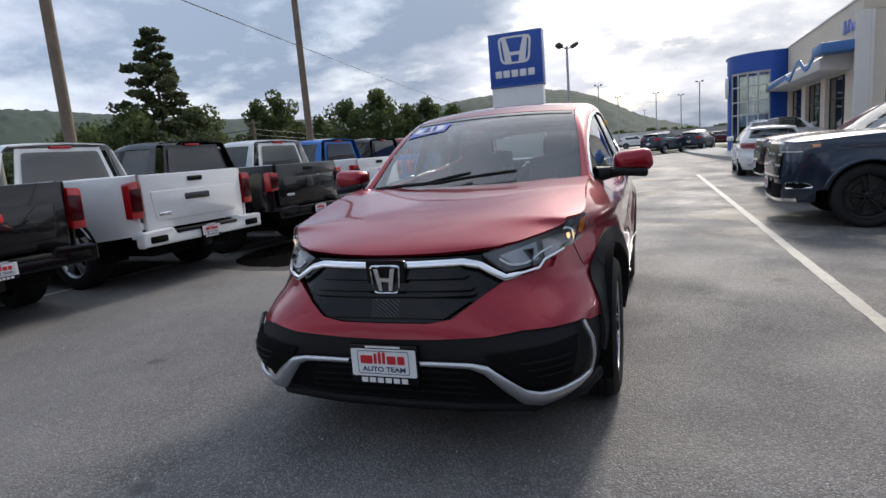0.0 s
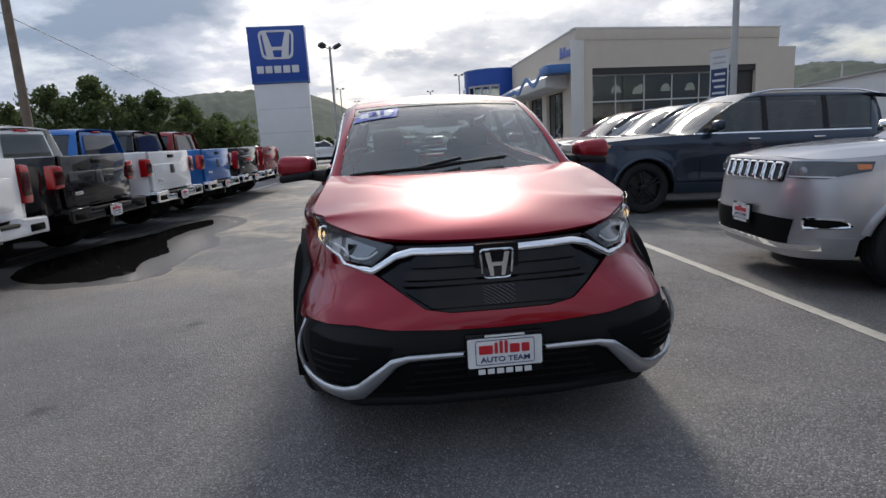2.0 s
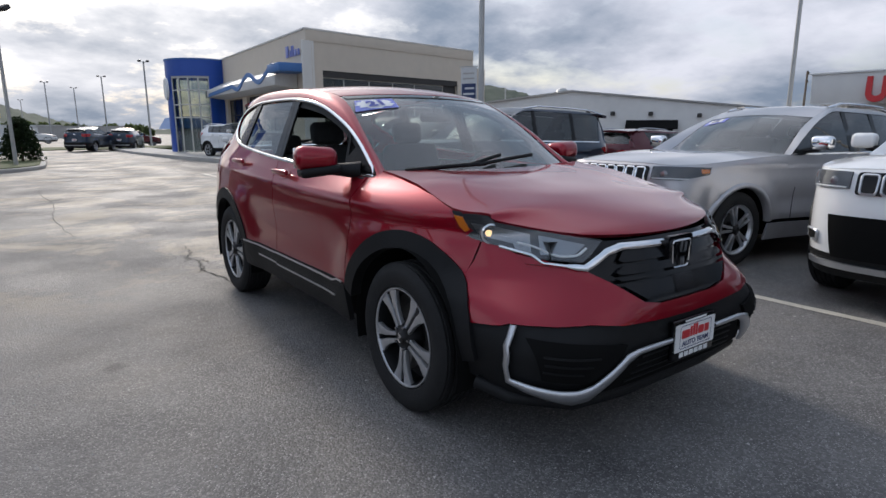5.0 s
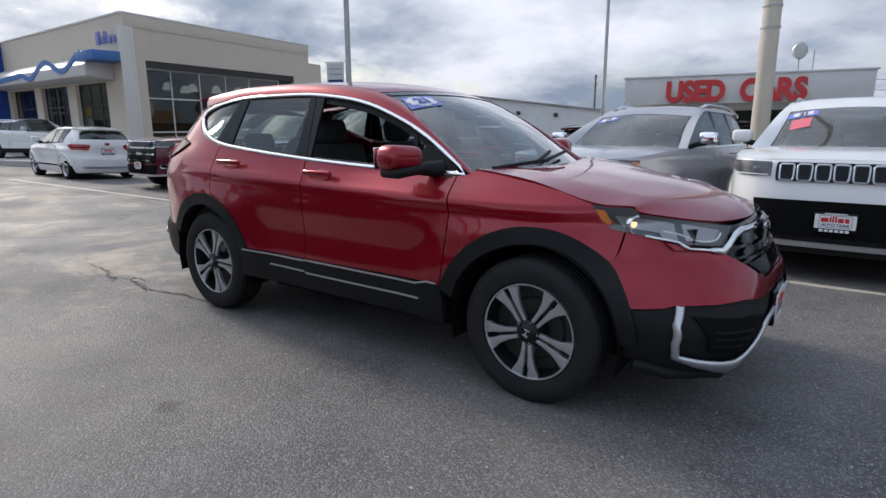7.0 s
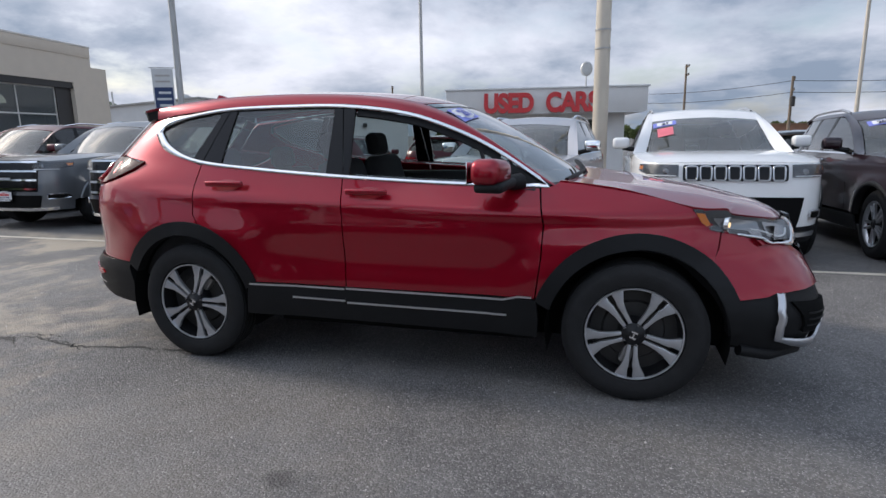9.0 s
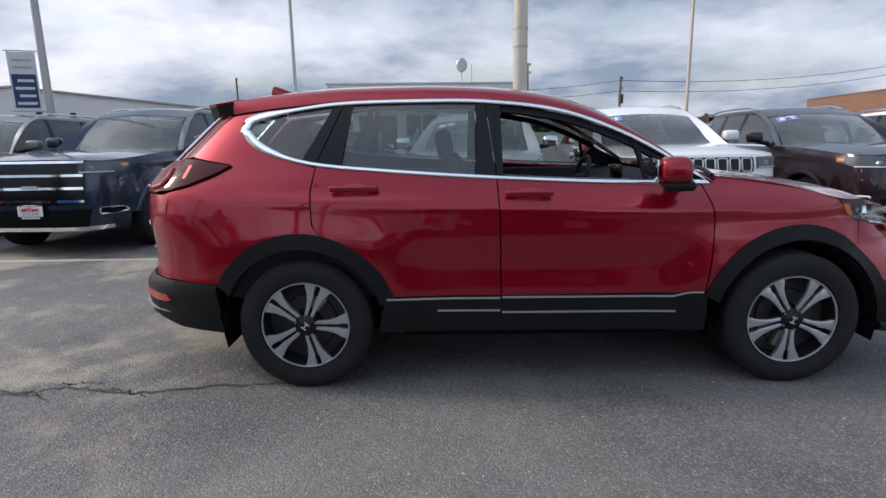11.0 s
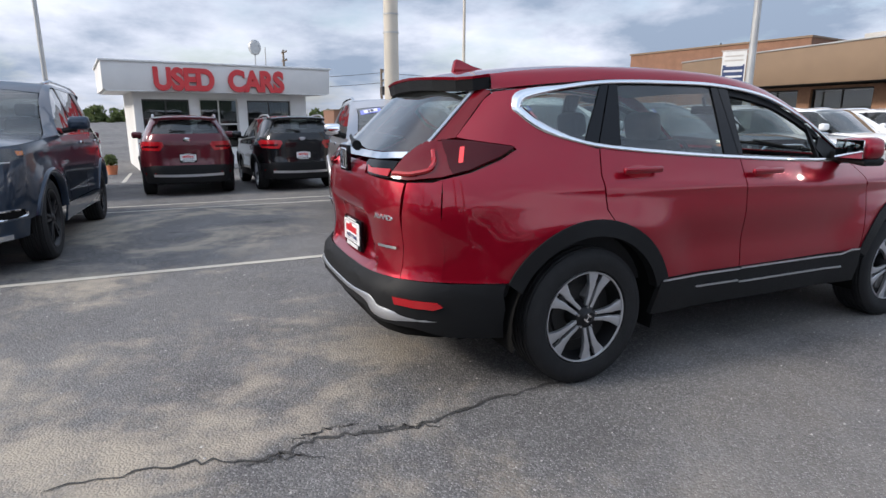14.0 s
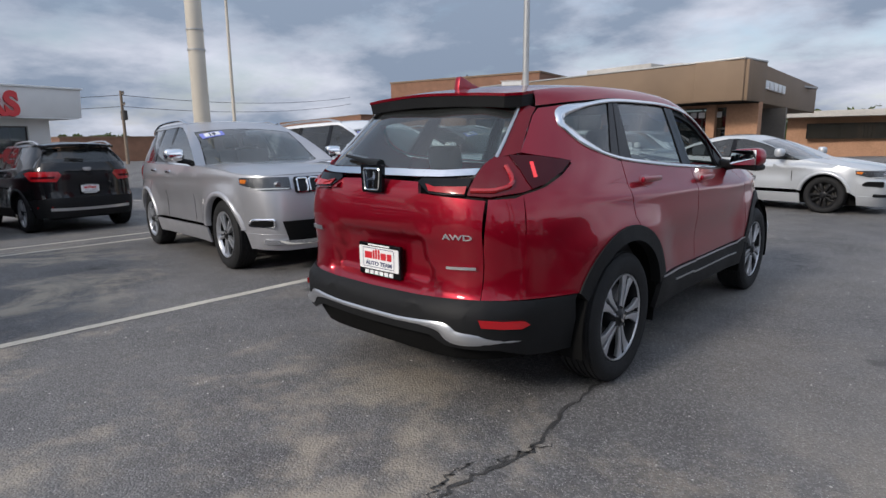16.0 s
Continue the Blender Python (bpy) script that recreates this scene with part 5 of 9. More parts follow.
def store():
    s = thing("tan_store", pose(18.4, -19.5, 0, 0, 0, 170.5) @ Matrix.Diagonal((1, 1, 0.88, 1)), "low store with deep tan fascia and dark shop windows", "building")
    n = 15.1
    ups = [(0.4, 2.6), (3.1, 5.4), (6.0, 8.6), (9.2, 11.6), (12.1, 14.0)]
    part("wall", wall_mesh(0, n, -0.8, 2.9, [(a, c, -0.2, 2.75) for a, c in ups], 0.3, 1.2), STONEPIER, s, "tan-orange brick piers")
    for i, (a, c) in enumerate(ups):
        window(s, a, c, -0.2, 2.75, 2, [1.9], y=1.3, bar=0.06)
    part("poster", block(3.3, 5.2, 1.52, 1.54, 0.3, 1.8), POSTER, s, "orange poster behind the glass")
    for k in range(5):
        part("sign_bar", block(12.3 + k * 0.32, 12.52 + k * 0.32, 1.26, 1.29, 2.35, 2.58), SIGNWHITE, s, "white letter shape on the glass")
    part("fascia", block(-0.3, n, -0.1, 1.6, 2.9, 4.4, 0.02), TANFASCIA, s, "deep tan fascia")
    part("coping", block(-0.32, n + 0.02, -0.14, 1.6, 4.4, 4.46, 0.01), GALV, s)
    # shade under the fascia is painted in: the soffit is near-black
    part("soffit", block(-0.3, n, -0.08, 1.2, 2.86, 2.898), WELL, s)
    part("roof", block(-0.3, n - 2, 1.6, 12, 4.1, 4.2), ROOFGREY, s)
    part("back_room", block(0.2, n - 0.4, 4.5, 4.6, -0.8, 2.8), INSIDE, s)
    part("wall", block(-0.3, 0.0, 1.2, 12, -0.8, 4.3), BRICK, s)
    for a, c in ((6.2, 9.6), (10.2, 11.0)):
        part("roof_unit", block(a, c, 3.2, 4.8, 4.2, 5.15 if a < 8 else 5.0, 0.03), CONCRETE, s, "pale rooftop unit")
    # the side that runs back from the corner
    S = Matrix.Diagonal((1, 1, 1 / 0.88, 1)) @ pose(18.4, -19.5, 0, 0, 0, 170.5).inverted() @ pose(3.5, -17.0, 0, 0, 0, -88) @ Matrix.Diagonal((1, 1, 0.88, 1))
    at(part("side_wall", wall_mesh(1.3, 14, -0.8, 2.9, [(a, a + 1.5, -0.2, 2.7) for a in (2.2, 4.5, 6.8, 9.1, 11.4)], 0.3, 1.2), STONEPIER, s), S)
    for a in (2.2, 4.5, 6.8, 9.1, 11.4):
        at(window(s, a, a + 1.5, -0.2, 2.7, 1, [1.9], y=1.3), S)
    at(part("side_fascia", block(0.02, 14.2, -0.1, 1.6, 2.9, 4.4, 0.02), TANFASCIA, s, "deep tan fascia"), S)
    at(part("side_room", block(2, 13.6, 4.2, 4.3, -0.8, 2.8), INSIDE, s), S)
    for k in range(6):
        at(part("sign_bar", block(1.4 + k * 0.75, 1.95 + k * 0.75, -0.2, -0.1, 3.45, 3.95 if k == 0 else 3.8, 0.02), SIGNWHITE, s, "pale sign letter shape"), S)


store()


def plain_building(name, poly, z1, material, label, z0=-0.8, openings=()):
    b = thing(name, pose(0, 0, 0), label, "building")
    part("wall", prism(poly, z0, z1, "z"), material, b)
    cx, cy = sum(p[0] for p in poly) / len(poly), sum(p[1] for p in poly) / len(poly)
    part("coping", prism([(cx + (x - cx) * 1.01, cy + (y - cy) * 1.01) for x, y in poly], z1, z1 + 0.12, "z"), CONCRETE if material is not BRICK else TANFASCIA, b)
    return b


bb = plain_building("brick_building", [(22, -33.5), (36, -31.6), (38, -45), (24, -47)], 6.2, BRICK, "tall brown brick block behind the store")
part("roof_pipe", tube([(31, -36, 6.2), (31, -36, 6.9)], 0.06, 6), DARKFRAME, bb)
plain_building("brick_building", [(64, -51.8), (104, -64), (100, -80), (62, -70)], 5.0, BRICK, "low brown brick block beyond the lot")
plain_building("brick_building", [(66, -14), (62, -34), (74, -38), (80, -16)], 1.9, BRICK, "low red brick wing beyond the lot")
fs = plain_building("corner_shop", [(8.2, -46.5), (-2.5, -46.0), (-2.6, -54), (8, -54)], 3.1, STONEPIER, "low tan shop with a flat roof")
part("window_strip", block(-1.5, 6.8, -46.6, -45.9, 1.2, 2.3), DARKTINT, fs, "dark window strip")
ob_roof = part("eave", block(-3.3, 8.8, -47.2, -45.0, 2.75, 3.1), CONCRETE, fs, "pale eave")
bl = plain_building("blue_roof_building", [(*far(8.4, 52),), (*far(11.2, 52),), (*far(11.2, 60),), (*far(8.4, 60),)], 1.6, WALLWHITE, "small building with a blue roof")
a, c = far(8.2, 51.5), far(11.4, 51.5)
part("roof", prism([(a[0], 1.55), (c[0], 1.55), (c[0] - 1.2, 2.5), (a[0] + 0.6, 2.5)], a[1], a[1] + 8, "y"), BAND, bl, "blue hipped roof")
for k, (bg, w, h) in enumerate(((-1.5, 9, 2.6), (0.9, 7, 2.2), (3.4, 8, 2.4))):
    x, y = far(bg, 150)
    plain_building("roadside_building", [(x - w, y), (x + w, y), (x + w, y + 8), (x - w, y + 8)], h, (WALLWHITE, STUCCO, CONCRETE)[k], "low pale roadside building far off")
ys_ = thing("roadside_sign", pose(*far(-2.7, 62, -0.8, -4.35), 0), "small roadside sign with a yellow head", "sign")
part("post", tube([(0, 0, 0), (0, 0, 2.4)], 0.06, 8), GALV, ys_)
part("head", block(-0.7, 0.7, -0.12, 0.12, 2.4, 3.3, 0.1), YELLOWSIGN, ys_, "yellow sign head")
part("panel", block(-0.65, 0.65, -0.1, 0.1, 1.0, 2.2, 0.02), SIGNWHITE, ys_, "white message panel")
gr = solid("grass_verge", prism([(-40, 46), (30, 48), (32, 56), (-42, 54)], -0.7, 0.06, "z"), GRASS, "strip of rough grass beyond the lot", "grass", kind="structure")

# ---- the red crossover in the middle ----
HF = Form(
    w=[(0.16, 0.78), (0.25, 0.86), (0.4, 0.90), (0.6, 0.92), (0.8, 0.925), (0.95, 0.915), (1.05, 0.893), (1.12, 0.865), (1.2, 0.832), (1.35, 0.772), (1.5, 0.712), (1.6, 0.66), (1.68, 0.60)],
    lf=[(0.16, 2.08), (0.3, 2.22), (0.5, 2.285), (0.6, 2.27), (0.75, 2.215), (0.85, 2.175), (0.93, 2.125), (1.0, 2.08), (1.12, 2.0), (1.68, 2.0)],
    lr=[(0.16, 2.15), (0.3, 2.33), (0.45, 2.38), (0.56, 2.375), (0.62, 2.325), (0.75, 2.31), (0.95, 2.335), (1.1, 2.32), (1.19, 2.27), (1.28, 2.17), (1.38, 2.07), (1.48, 1.96), (1.56, 1.87), (1.68, 1.75)],
    nf=[(0.16, 6.5), (0.45, 6.5), (0.6, 5.0), (0.76, 3.3), (0.9, 3.1), (1.0, 3.4), (1.12, 3.8), (1.68, 3.8)],
    nr=[(0.16, 5.0), (1.1, 5.0), (1.25, 4.6), (1.68, 4.6)])


def hero_side(s):
    base = HF.side(1)

    def fn(y, z):
        p = base(y, z)
        x = p.x - 0.105 * sstep(0.3, -0.95, y) * sstep(0.98, 1.14, z)
        for yc in (-1.33, 1.33):
            d = math.hypot(y - yc, z - 0.36)
            x += 0.022 * sstep(0.78, 0.52, d) * sstep(1.05, 0.8, z) * sstep(-1.74, -1.56, y)
        x -= 0.020 * math.exp(-(((z - 0.70) / 0.13) ** 2)) * sstep(0.95, 0.55, abs(y - 0.05))
        x += 0.010 * math.exp(-(((z - (1.0 + 0.03 * y)) / 0.035) ** 2)) * sstep(1.9, 1.2, abs(y))
        return Vector((s * x, y, z))
    return fn


roof_line = table((-1.08, 1.085), (-1.03, 1.118), (-0.88, 1.215), (-0.62, 1.385), (-0.33, 1.535), (-0.1, 1.612), (0.1, 1.648), (0.4, 1.672), (0.75, 1.682), (1.1, 1.678), (1.45, 1.655), (1.75, 1.618), (1.95, 1.585))


def hero_top(x, y):
    k = (x / 0.66) ** 2
    yy = y - 0.13 * k * sstep(0.5, -0.7, y)
    return Vector((x, y, roof_line(yy) - 0.048 * k * sstep(-0.75, 0.2, y)))


def front_xz(x, z, e=-1):
    L, n = HF.ends(e, z)
    u = min(0.999, abs(x) / HF.w(z))
    return Vector((x, e * L * (1 - u**n) ** (1 / n), z))


def rear_xz(x, z):
    p = front_xz(x, z, 1)
    p.y -= 0.045 * sstep(0.34, 0.28, abs(x) - max(0, 0.8 - z) * 0.6) * sstep(0.62, 0.66, z) * sstep(0.93, 0.87, z)
    p.y += 0.012 * math.exp(-(((z - 0.90) / 0.02) ** 2)) * sstep(0.45, 0.3, abs(x))
    return p


DLO_LOW = smooth_line([(-0.875, 1.112), (-0.34, 1.127), (0.28, 1.161), (0.82, 1.199), (1.27, 1.245), (1.53, 1.325), (1.655, 1.425)], 5)
DLO_TOP = smooth_line([(1.655, 1.425), (1.60, 1.487), (1.35, 1.532), (1.09, 1.560), (0.71, 1.566), (0.33, 1.558), (-0.06, 1.507), (-0.36, 1.408), (-0.60, 1.290), (-0.875, 1.112)], 5)
belt = table(*[(round(a, 4), b) for a, b in DLO_LOW])
dlo_top = table((-1.0, 1.05), (-0.875, 1.112), (-0.60, 1.290), (-0.36, 1.408), (-0.06, 1.507), (0.33, 1.558), (0.71, 1.566), (1.09, 1.560), (1.35, 1.540), (1.55, 1.522), (1.74, 1.500))


def build_hero():
    car = thing("crossover", pose(0, 0, 0), "red compact crossover with black lower cladding, its front window open", "car")
    W = HF.wrap(-1)
    WR = HF.wrap(1)
    pf = lambda x, z: HF.px(-1, x, z)
    pr = lambda x, z: HF.px(1, x, z)

    # --- front end, in plan-angle and height ---
    low_edge = [pf(0, 0.574), pf(-0.2, 0.578), pf(-0.44, 0.592), pf(-0.586, 0.612), pf(-0.80, 0.598), HF.py(-1.95, 0.585, -1), HF.py(-1.750, 0.56, -1)]
    fascia = [pf(0, 0.640), pf(-0.20, 0.642), pf(-0.30, 0.66), pf(-0.41, 0.735), pf(-0.51, 0.797), pf(-0.66, 0.808), HF.py(-1.88, 0.845, -1), HF.py(-1.735, 0.90, -1), HF.py(-1.72, 0.80, -1), HF.py(-1.690, 0.715, -1), HF.py(-1.712, 0.63, -1)] + low_edge[::-1]
    part("front_bumper", patch(fascia + [(-a, b) for a, b in reversed(fascia[1:-1])], W, (0, -1, 0), (0.07, 0.05), 0.02), RED, car)
    lower = low_edge + [HF.py(-1.785, 0.45, -1), HF.py(-1.79, 0.33, -1), HF.py(-1.98, 0.30, -1), pf(-0.62, 0.285), pf(-0.3, 0.27), pf(0, 0.268)]
    part("lower_bumper", patch(lower + [(-a, b) for a, b in reversed(lower[1:-1])], W, (0, -1, 0), (0.07, 0.05), 0.03, -0.012), BLACKPL, car, "matt black plastic lower bumper")
    lip = [HF.py(-1.86, 0.32, -1), HF.py(-2.0, 0.29, -1), pf(-0.6, 0.275), pf(-0.3, 0.255), pf(0, 0.25)]
    path = [W(*p) + Vector((0, 0.03, -0.01)) for p in lip + [(-a, b) for a, b in reversed(lip[:-1])]]
    part("chin", tube(path, 0.03, 8), BLACKPL, car)
    g = [pf(0, 0.905), pf(-0.25, 0.905), pf(-0.40, 0.905), pf(-0.46, 0.86), pf(-0.505, 0.80), pf(-0.41, 0.74), pf(-0.30, 0.665), pf(-0.20, 0.647), pf(0, 0.645)]
    grille = part("grille", patch(g + [(-a, b) for a, b in reversed(g[1:-1])], W, (0, -1, 0), (0.06, 0.04), 0.02, -0.02), GLOSSBLK, car, "gloss black grille")
    for z0, z1, hw, off in ((0.815, 0.862, 0.36, 0.0), (0.768, 0.800, 0.39, 0.004), (0.745, 0.757, 0.40, 0.008)):
        pl = [pf(-hw, z0 + 0.01), pf(-hw + 0.04, z1), pf(hw - 0.04, z1), pf(hw, z0 + 0.01), pf(hw - 0.02, z0), pf(-hw + 0.02, z0)]
        part("bar", patch(pl, W, (0, -1, 0), (0.08, 0.05), 0.015, off), GLOSSBLK, grille)
    rows = []
    for k in range(11):
        z = 0.662 + 0.0072 * k
        e = 0.27 + (z - 0.662) * 1.6
        rows.append([W(*pf(e * (i / 30 - 1), z)) + Vector((0, 0.004 - 0.008 * ((i + k) % 2), 0)) for i in range(61)])
    part("mesh_insert", sheet(rows, (0, -1, 0)), GLOSSBLK, grille)
    part("sensor_cover", patch([pf(-0.065, 0.665), pf(-0.065, 0.735), pf(0.065, 0.735), pf(0.065, 0.665)], W, (0, -1, 0), 0.1, 0.012, -0.002), LAMPDARK, grille)
    for s in (-1, 1):
        ln = [pf(s * 0.078, 0.874), pf(s * 0.33, 0.879), pf(s * 0.40, 0.862), pf(s * 0.50, 0.803), pf(s * 0.62, 0.818), HF.py(-1.93, 0.846, s), HF.py(-1.80, 0.872, s)]
        ln = [tuple(np.array(p) + (np.array(q) - np.array(p)) * k / 4) for p, q in zip(ln[:-1], ln[1:]) for k in range(4)] + [ln[-1]]
        wd = [0.026 if i < 8 else 0.024 if i < 14 else 0.012 for i in range(len(ln))]
        a, b = ribbon(ln, wd)
        part("chrome_bar", sheet([[W(*p) + Vector((s * 0.004, -0.012, 0)) for p in a], [W(*p) + Vector((s * 0.006, -0.022, 0)) for p in ln], [W(*p) + Vector((s * 0.004, -0.012, 0)) for p in b]], (0, -1, 0), 0.015), CHROME, car)
        # head lamp: bowl, lit bulb, inner blade, clear lens
        outline = [pf(s * 0.405, 0.897), pf(s * 0.50, 0.820), pf(s * 0.64, 0.832), HF.py(-1.90, 0.854, s), HF.py(-1.76, 0.876, s), HF.py(-1.68, 0.892, s), HF.py(-1.62, 0.935, s), HF.py(-1.585, 1.003, s), HF.py(-1.75, 0.992, s), pf(s * 0.70, 0.966), pf(s * 0.56, 0.932)]
        lamp = part("headlight", patch(outline, W, (s * 0.4, -1, 0), (0.02, 0.02), 0.02, 0.003), LAMPDARK, car, "clear headlight with one warm bulb lit")
        for inner in ([pf(s * 0.47, 0.885), pf(s * 0.53, 0.842), pf(s * 0.615, 0.846), pf(s * 0.60, 0.920), pf(s * 0.58, 0.916)],
                      [pf(s * 0.635, 0.850), pf(s * 0.67, 0.856), HF.py(-1.86, 0.882, s), HF.py(-1.72, 0.906, s), HF.py(-1.68, 0.958, s), pf(s * 0.69, 0.948), pf(s * 0.62, 0.924)]):
            part("reflector_bowl", patch(inner, W, (s * 0.4, -1, 0), (0.02, 0.02), 0.005, 0.010), LAMPIN, lamp)
        c = W(*pf(s * 0.71, 0.918)) + Vector((s * 0.004, -0.006, 0))
        part("bulb", moved(lathe([(-0.006, 0.0), (-0.005, 0.012), (0.004, 0.019), (0.012, 0.023)], 20, "y"), Matrix.Translation(c) @ pose(0, 0, 0, 0, 0, s * 28)), WARMLAMP, lamp, "lit warm bulb")
        part("bezel", moved(lathe([(0.010, 0.030), (-0.006, 0.036), (-0.004, 0.044), (0.014, 0.046)], 24, "y"), Matrix.Translation(c) @ pose(0, 0, 0, 0, 0, s * 28)), CHROME, lamp)
        bl = smooth_line([pf(s * 0.47, 0.878), pf(s * 0.515, 0.850), pf(s * 0.575, 0.848), pf(s * 0.62, 0.878), pf(s * 0.66, 0.892)], 4)
        a, b = ribbon(bl, 0.008)
        part("light_blade", sheet([[W(*p) + Vector((s * 0.006, -0.010, 0)) for p in a], [W(*p) + Vector((s * 0.008, -0.015, 0)) for p in bl], [W(*p) + Vector((s * 0.006, -0.010, 0)) for p in b]], (0, -1, 0), 0.01), WHITEPLATE, lamp)
        am = [HF.py(-1.600, 0.985, s), HF.py(-1.640, 0.980, s), HF.py(-1.672, 0.925, s), HF.py(-1.655, 0.915, s), HF.py(-1.628, 0.935, s)]
        part("side_marker", patch(am, W, (s, -0.4, 0), 0.03, 0.006, 0.009), AMBER, lamp)
        part("lens", patch(outline, W, (s * 0.4, -1, 0), (0.02, 0.02), 0.004, 0.022), LENS, lamp)
        # lower silver trim and the pocket beside it
        pocket = [pf(s * 0.785, 0.560), pf(s * 0.60, 0.545), pf(s * 0.44, 0.520), pf(s * 0.47, 0.48), pf(s * 0.60, 0.385), pf(s * 0.76, 0.40)]
        part("fog_pocket", patch(pocket, W, (0, -1, 0), 0.03, 0.03, 0.002), WELL, car)
        for k in range(3):
            z = 0.425 + 0.03 * k
            part("pocket_fin", patch([pf(s * (0.64 - 0.03 * k), z), pf(s * 0.765, z + 0.01), pf(s * 0.765, z + 0.018), pf(s * (0.64 - 0.03 * k), z + 0.008)], W, (0, -1, 0), 0.03, 0.02, 0.006), BLACKPL, car)
        low_l = [HF.py(-1.985, z, s) for z in (0.602, 0.52, 0.44, 0.365)] + [pf(s * x, z) for x, z in ((0.775, 0.335), (0.70, 0.305), (0.63, 0.283), (0.565, 0.296), (0.50, 0.365), (0.425, 0.447), (0.37, 0.470), (0.152, 0.470))]
        high_l = [HF.py(-2.010, z, s) for z in (0.602, 0.52, 0.44, 0.385)] + [pf(s * x, z) for x, z in ((0.775, 0.372), (0.70, 0.358), (0.64, 0.355), (0.585, 0.372), (0.52, 0.425), (0.445, 0.482), (0.38, 0.492), (0.152, 0.490))]
        dense = lambda line: [tuple(np.array(p) + (np.array(q) - np.array(p)) * k / 4) for p, q in zip(line[:-1], line[1:]) for k in range(4)] + [line[-1]]
        lo_l, hi_l = dense(low_l), dense(high_l)
        rows = []
        for f, o in ((0.0, 0.004), (0.0, 0.016), (0.5, 0.021), (1.0, 0.016), (1.0, 0.004)):
            rows.append([W(a[0] + (b[0] - a[0]) * f, a[1] + (b[1] - a[1]) * f) + Vector((s * o * 0.8, -o, 0)) for a, b in zip(lo_l, hi_l)])
        part("silver_trim", sheet(rows, (0, -1, 0)), SATIN, car, "satin silver bumper trim")
    low_mesh = [pf(0, 0.455), pf(-0.30, 0.455), pf(-0.41, 0.44), pf(-0.55, 0.315), pf(-0.3, 0.30), pf(0, 0.295)]
    part("lower_grille", patch(low_mesh + [(-a, b) for a, b in reversed(low_mesh[1:-1])], W, (0, -1, 0), (0.08, 0.05), 0.02, -0.002), WELL, car)
    for fin in [patch([pf(-0.40 + 0.02 * k, 0.335 + 0.035 * k), pf(0.40 - 0.02 * k, 0.335 + 0.035 * k), pf(0.40 - 0.02 * k, 0.342 + 0.035 * k), pf(-0.40 + 0.02 * k, 0.342 + 0.035 * k)], W, (0, -1, 0), (0.1, 1), 0.02, 0.004) for k in range(4)]:
        part("lower_fin", fin, BLACKPL, car)
    emblem(car, Vector((0, -2.192, 0.818)), 0.135, -1)
    plate(car, Vector((0, -2.288, 0.475)), -1)

    # --- bonnet ---
    edge = [W(*pf(-0.47, 0.927)), W(*pf(-0.56, 0.938)), W(*pf(-0.70, 0.972)), W(*HF.py(-1.75, 0.998, -1)), W(*HF.py(-1.59, 1.010, -1)), hero_side(-1)(-1.28, 1.088), hero_side(-1)(-1.05, 1.122), hero_side(-1)(-0.93, 1.135)]
    mid = [(0, -2.135, 0.912), (0, -2.08, 0.945), (0, -1.98, 0.982), (0, -1.80, 1.028), (0, -1.62, 1.062), (0, -1.33, 1.100), (0, -1.14, 1.118), (0, -1.045, 1.124)]
    E, C = smooth_line([tuple(p) for p in edge], 4), smooth_line(mid, 4)
    rows = []
    for i, (e, c) in enumerate(zip(E, C)):
        row = []
        for k in range(-12, 13):
            u = k / 12
            a = abs(u)
            t = i / (len(E) - 1)
            z = c[2] + (e[2] - c[2]) * a**2.4 + 0.005 * math.exp(-(((a - (0.78 - 0.12 * t)) / 0.10) ** 2)) * t
            row.append(Vector((-u * e[0], c[1] + (e[1] - c[1]) * a**2, z + (0.004 if i else 0))))
        rows.append(row)
    part("bonnet", sheet(rows, (0, 0, 1), 0.02), RED, car)
    cowl = [[Vector((x, -1.055 + 0.13 * (x / 0.69) ** 2, 1.112)) for x in np.linspace(-0.74, 0.74, 15)], [Vector((x, -1.00 + 0.13 * (x / 0.69) ** 2, 1.122)) for x in np.linspace(-0.74, 0.74, 15)]]
    part("cowl", sheet(cowl, (0, 0, 1), 0.02), BLACKPL, car)

    # --- windscreen and roof, in plan ---
    xe = table((-1.0, 0.72), (-0.93, 0.700), (-0.6, 0.655), (-0.13, 0.585), (0.3, 0.605), (1.0, 0.60), (1.74, 0.545))
    ys = np.linspace(-0.90, -0.14, 14)
    ws = [(-xe(y), y) for y in ys] + [(x, -0.14 - 0.07 * (1 - (x / 0.585) ** 2)) for x in np.linspace(-0.5, 0.5, 7)] + [(xe(y), y) for y in ys[::-1]] + [(x, -0.90 - 0.125 * (1 - (x / 0.69) ** 2)) for x in np.linspace(0.6, -0.6, 9)]
    screen = part("windscreen", patch(ws, hero_top, (0, -1, 1), 0.09, 0.004, -0.004), GLASS, car, "clear windscreen")
    band = [(x, -0.145 - 0.07 * (1 - (x / 0.585) ** 2)) for x in np.linspace(-0.57, 0.57, 11)]
    part("shade_band", patch(band + [(a, b - 0.05) for a, b in reversed(band)], hero_top, (0, -1, 1), 0.15, 0.002, 0.001), DARKTINT, screen)
    st = [(-0.605, -0.385), (-0.545, -0.255), (-0.285, -0.275), (-0.31, -0.405)]
    part("year_sticker", patch(st, hero_top, (0, -1, 1), 0.05, 0.001, 0.002), STICKBLUE, screen, "blue windscreen sticker with white burst reading 21")
    burst = []
    for k in range(22):
        t = 2 * math.pi * k / 22
        f = 1.0 if k % 2 else 0.78
        burst.append((-0.445 + 0.135 * f * math.cos(t), -0.330 + 0.062 * f * math.sin(t) - 0.012 * math.cos(t)))
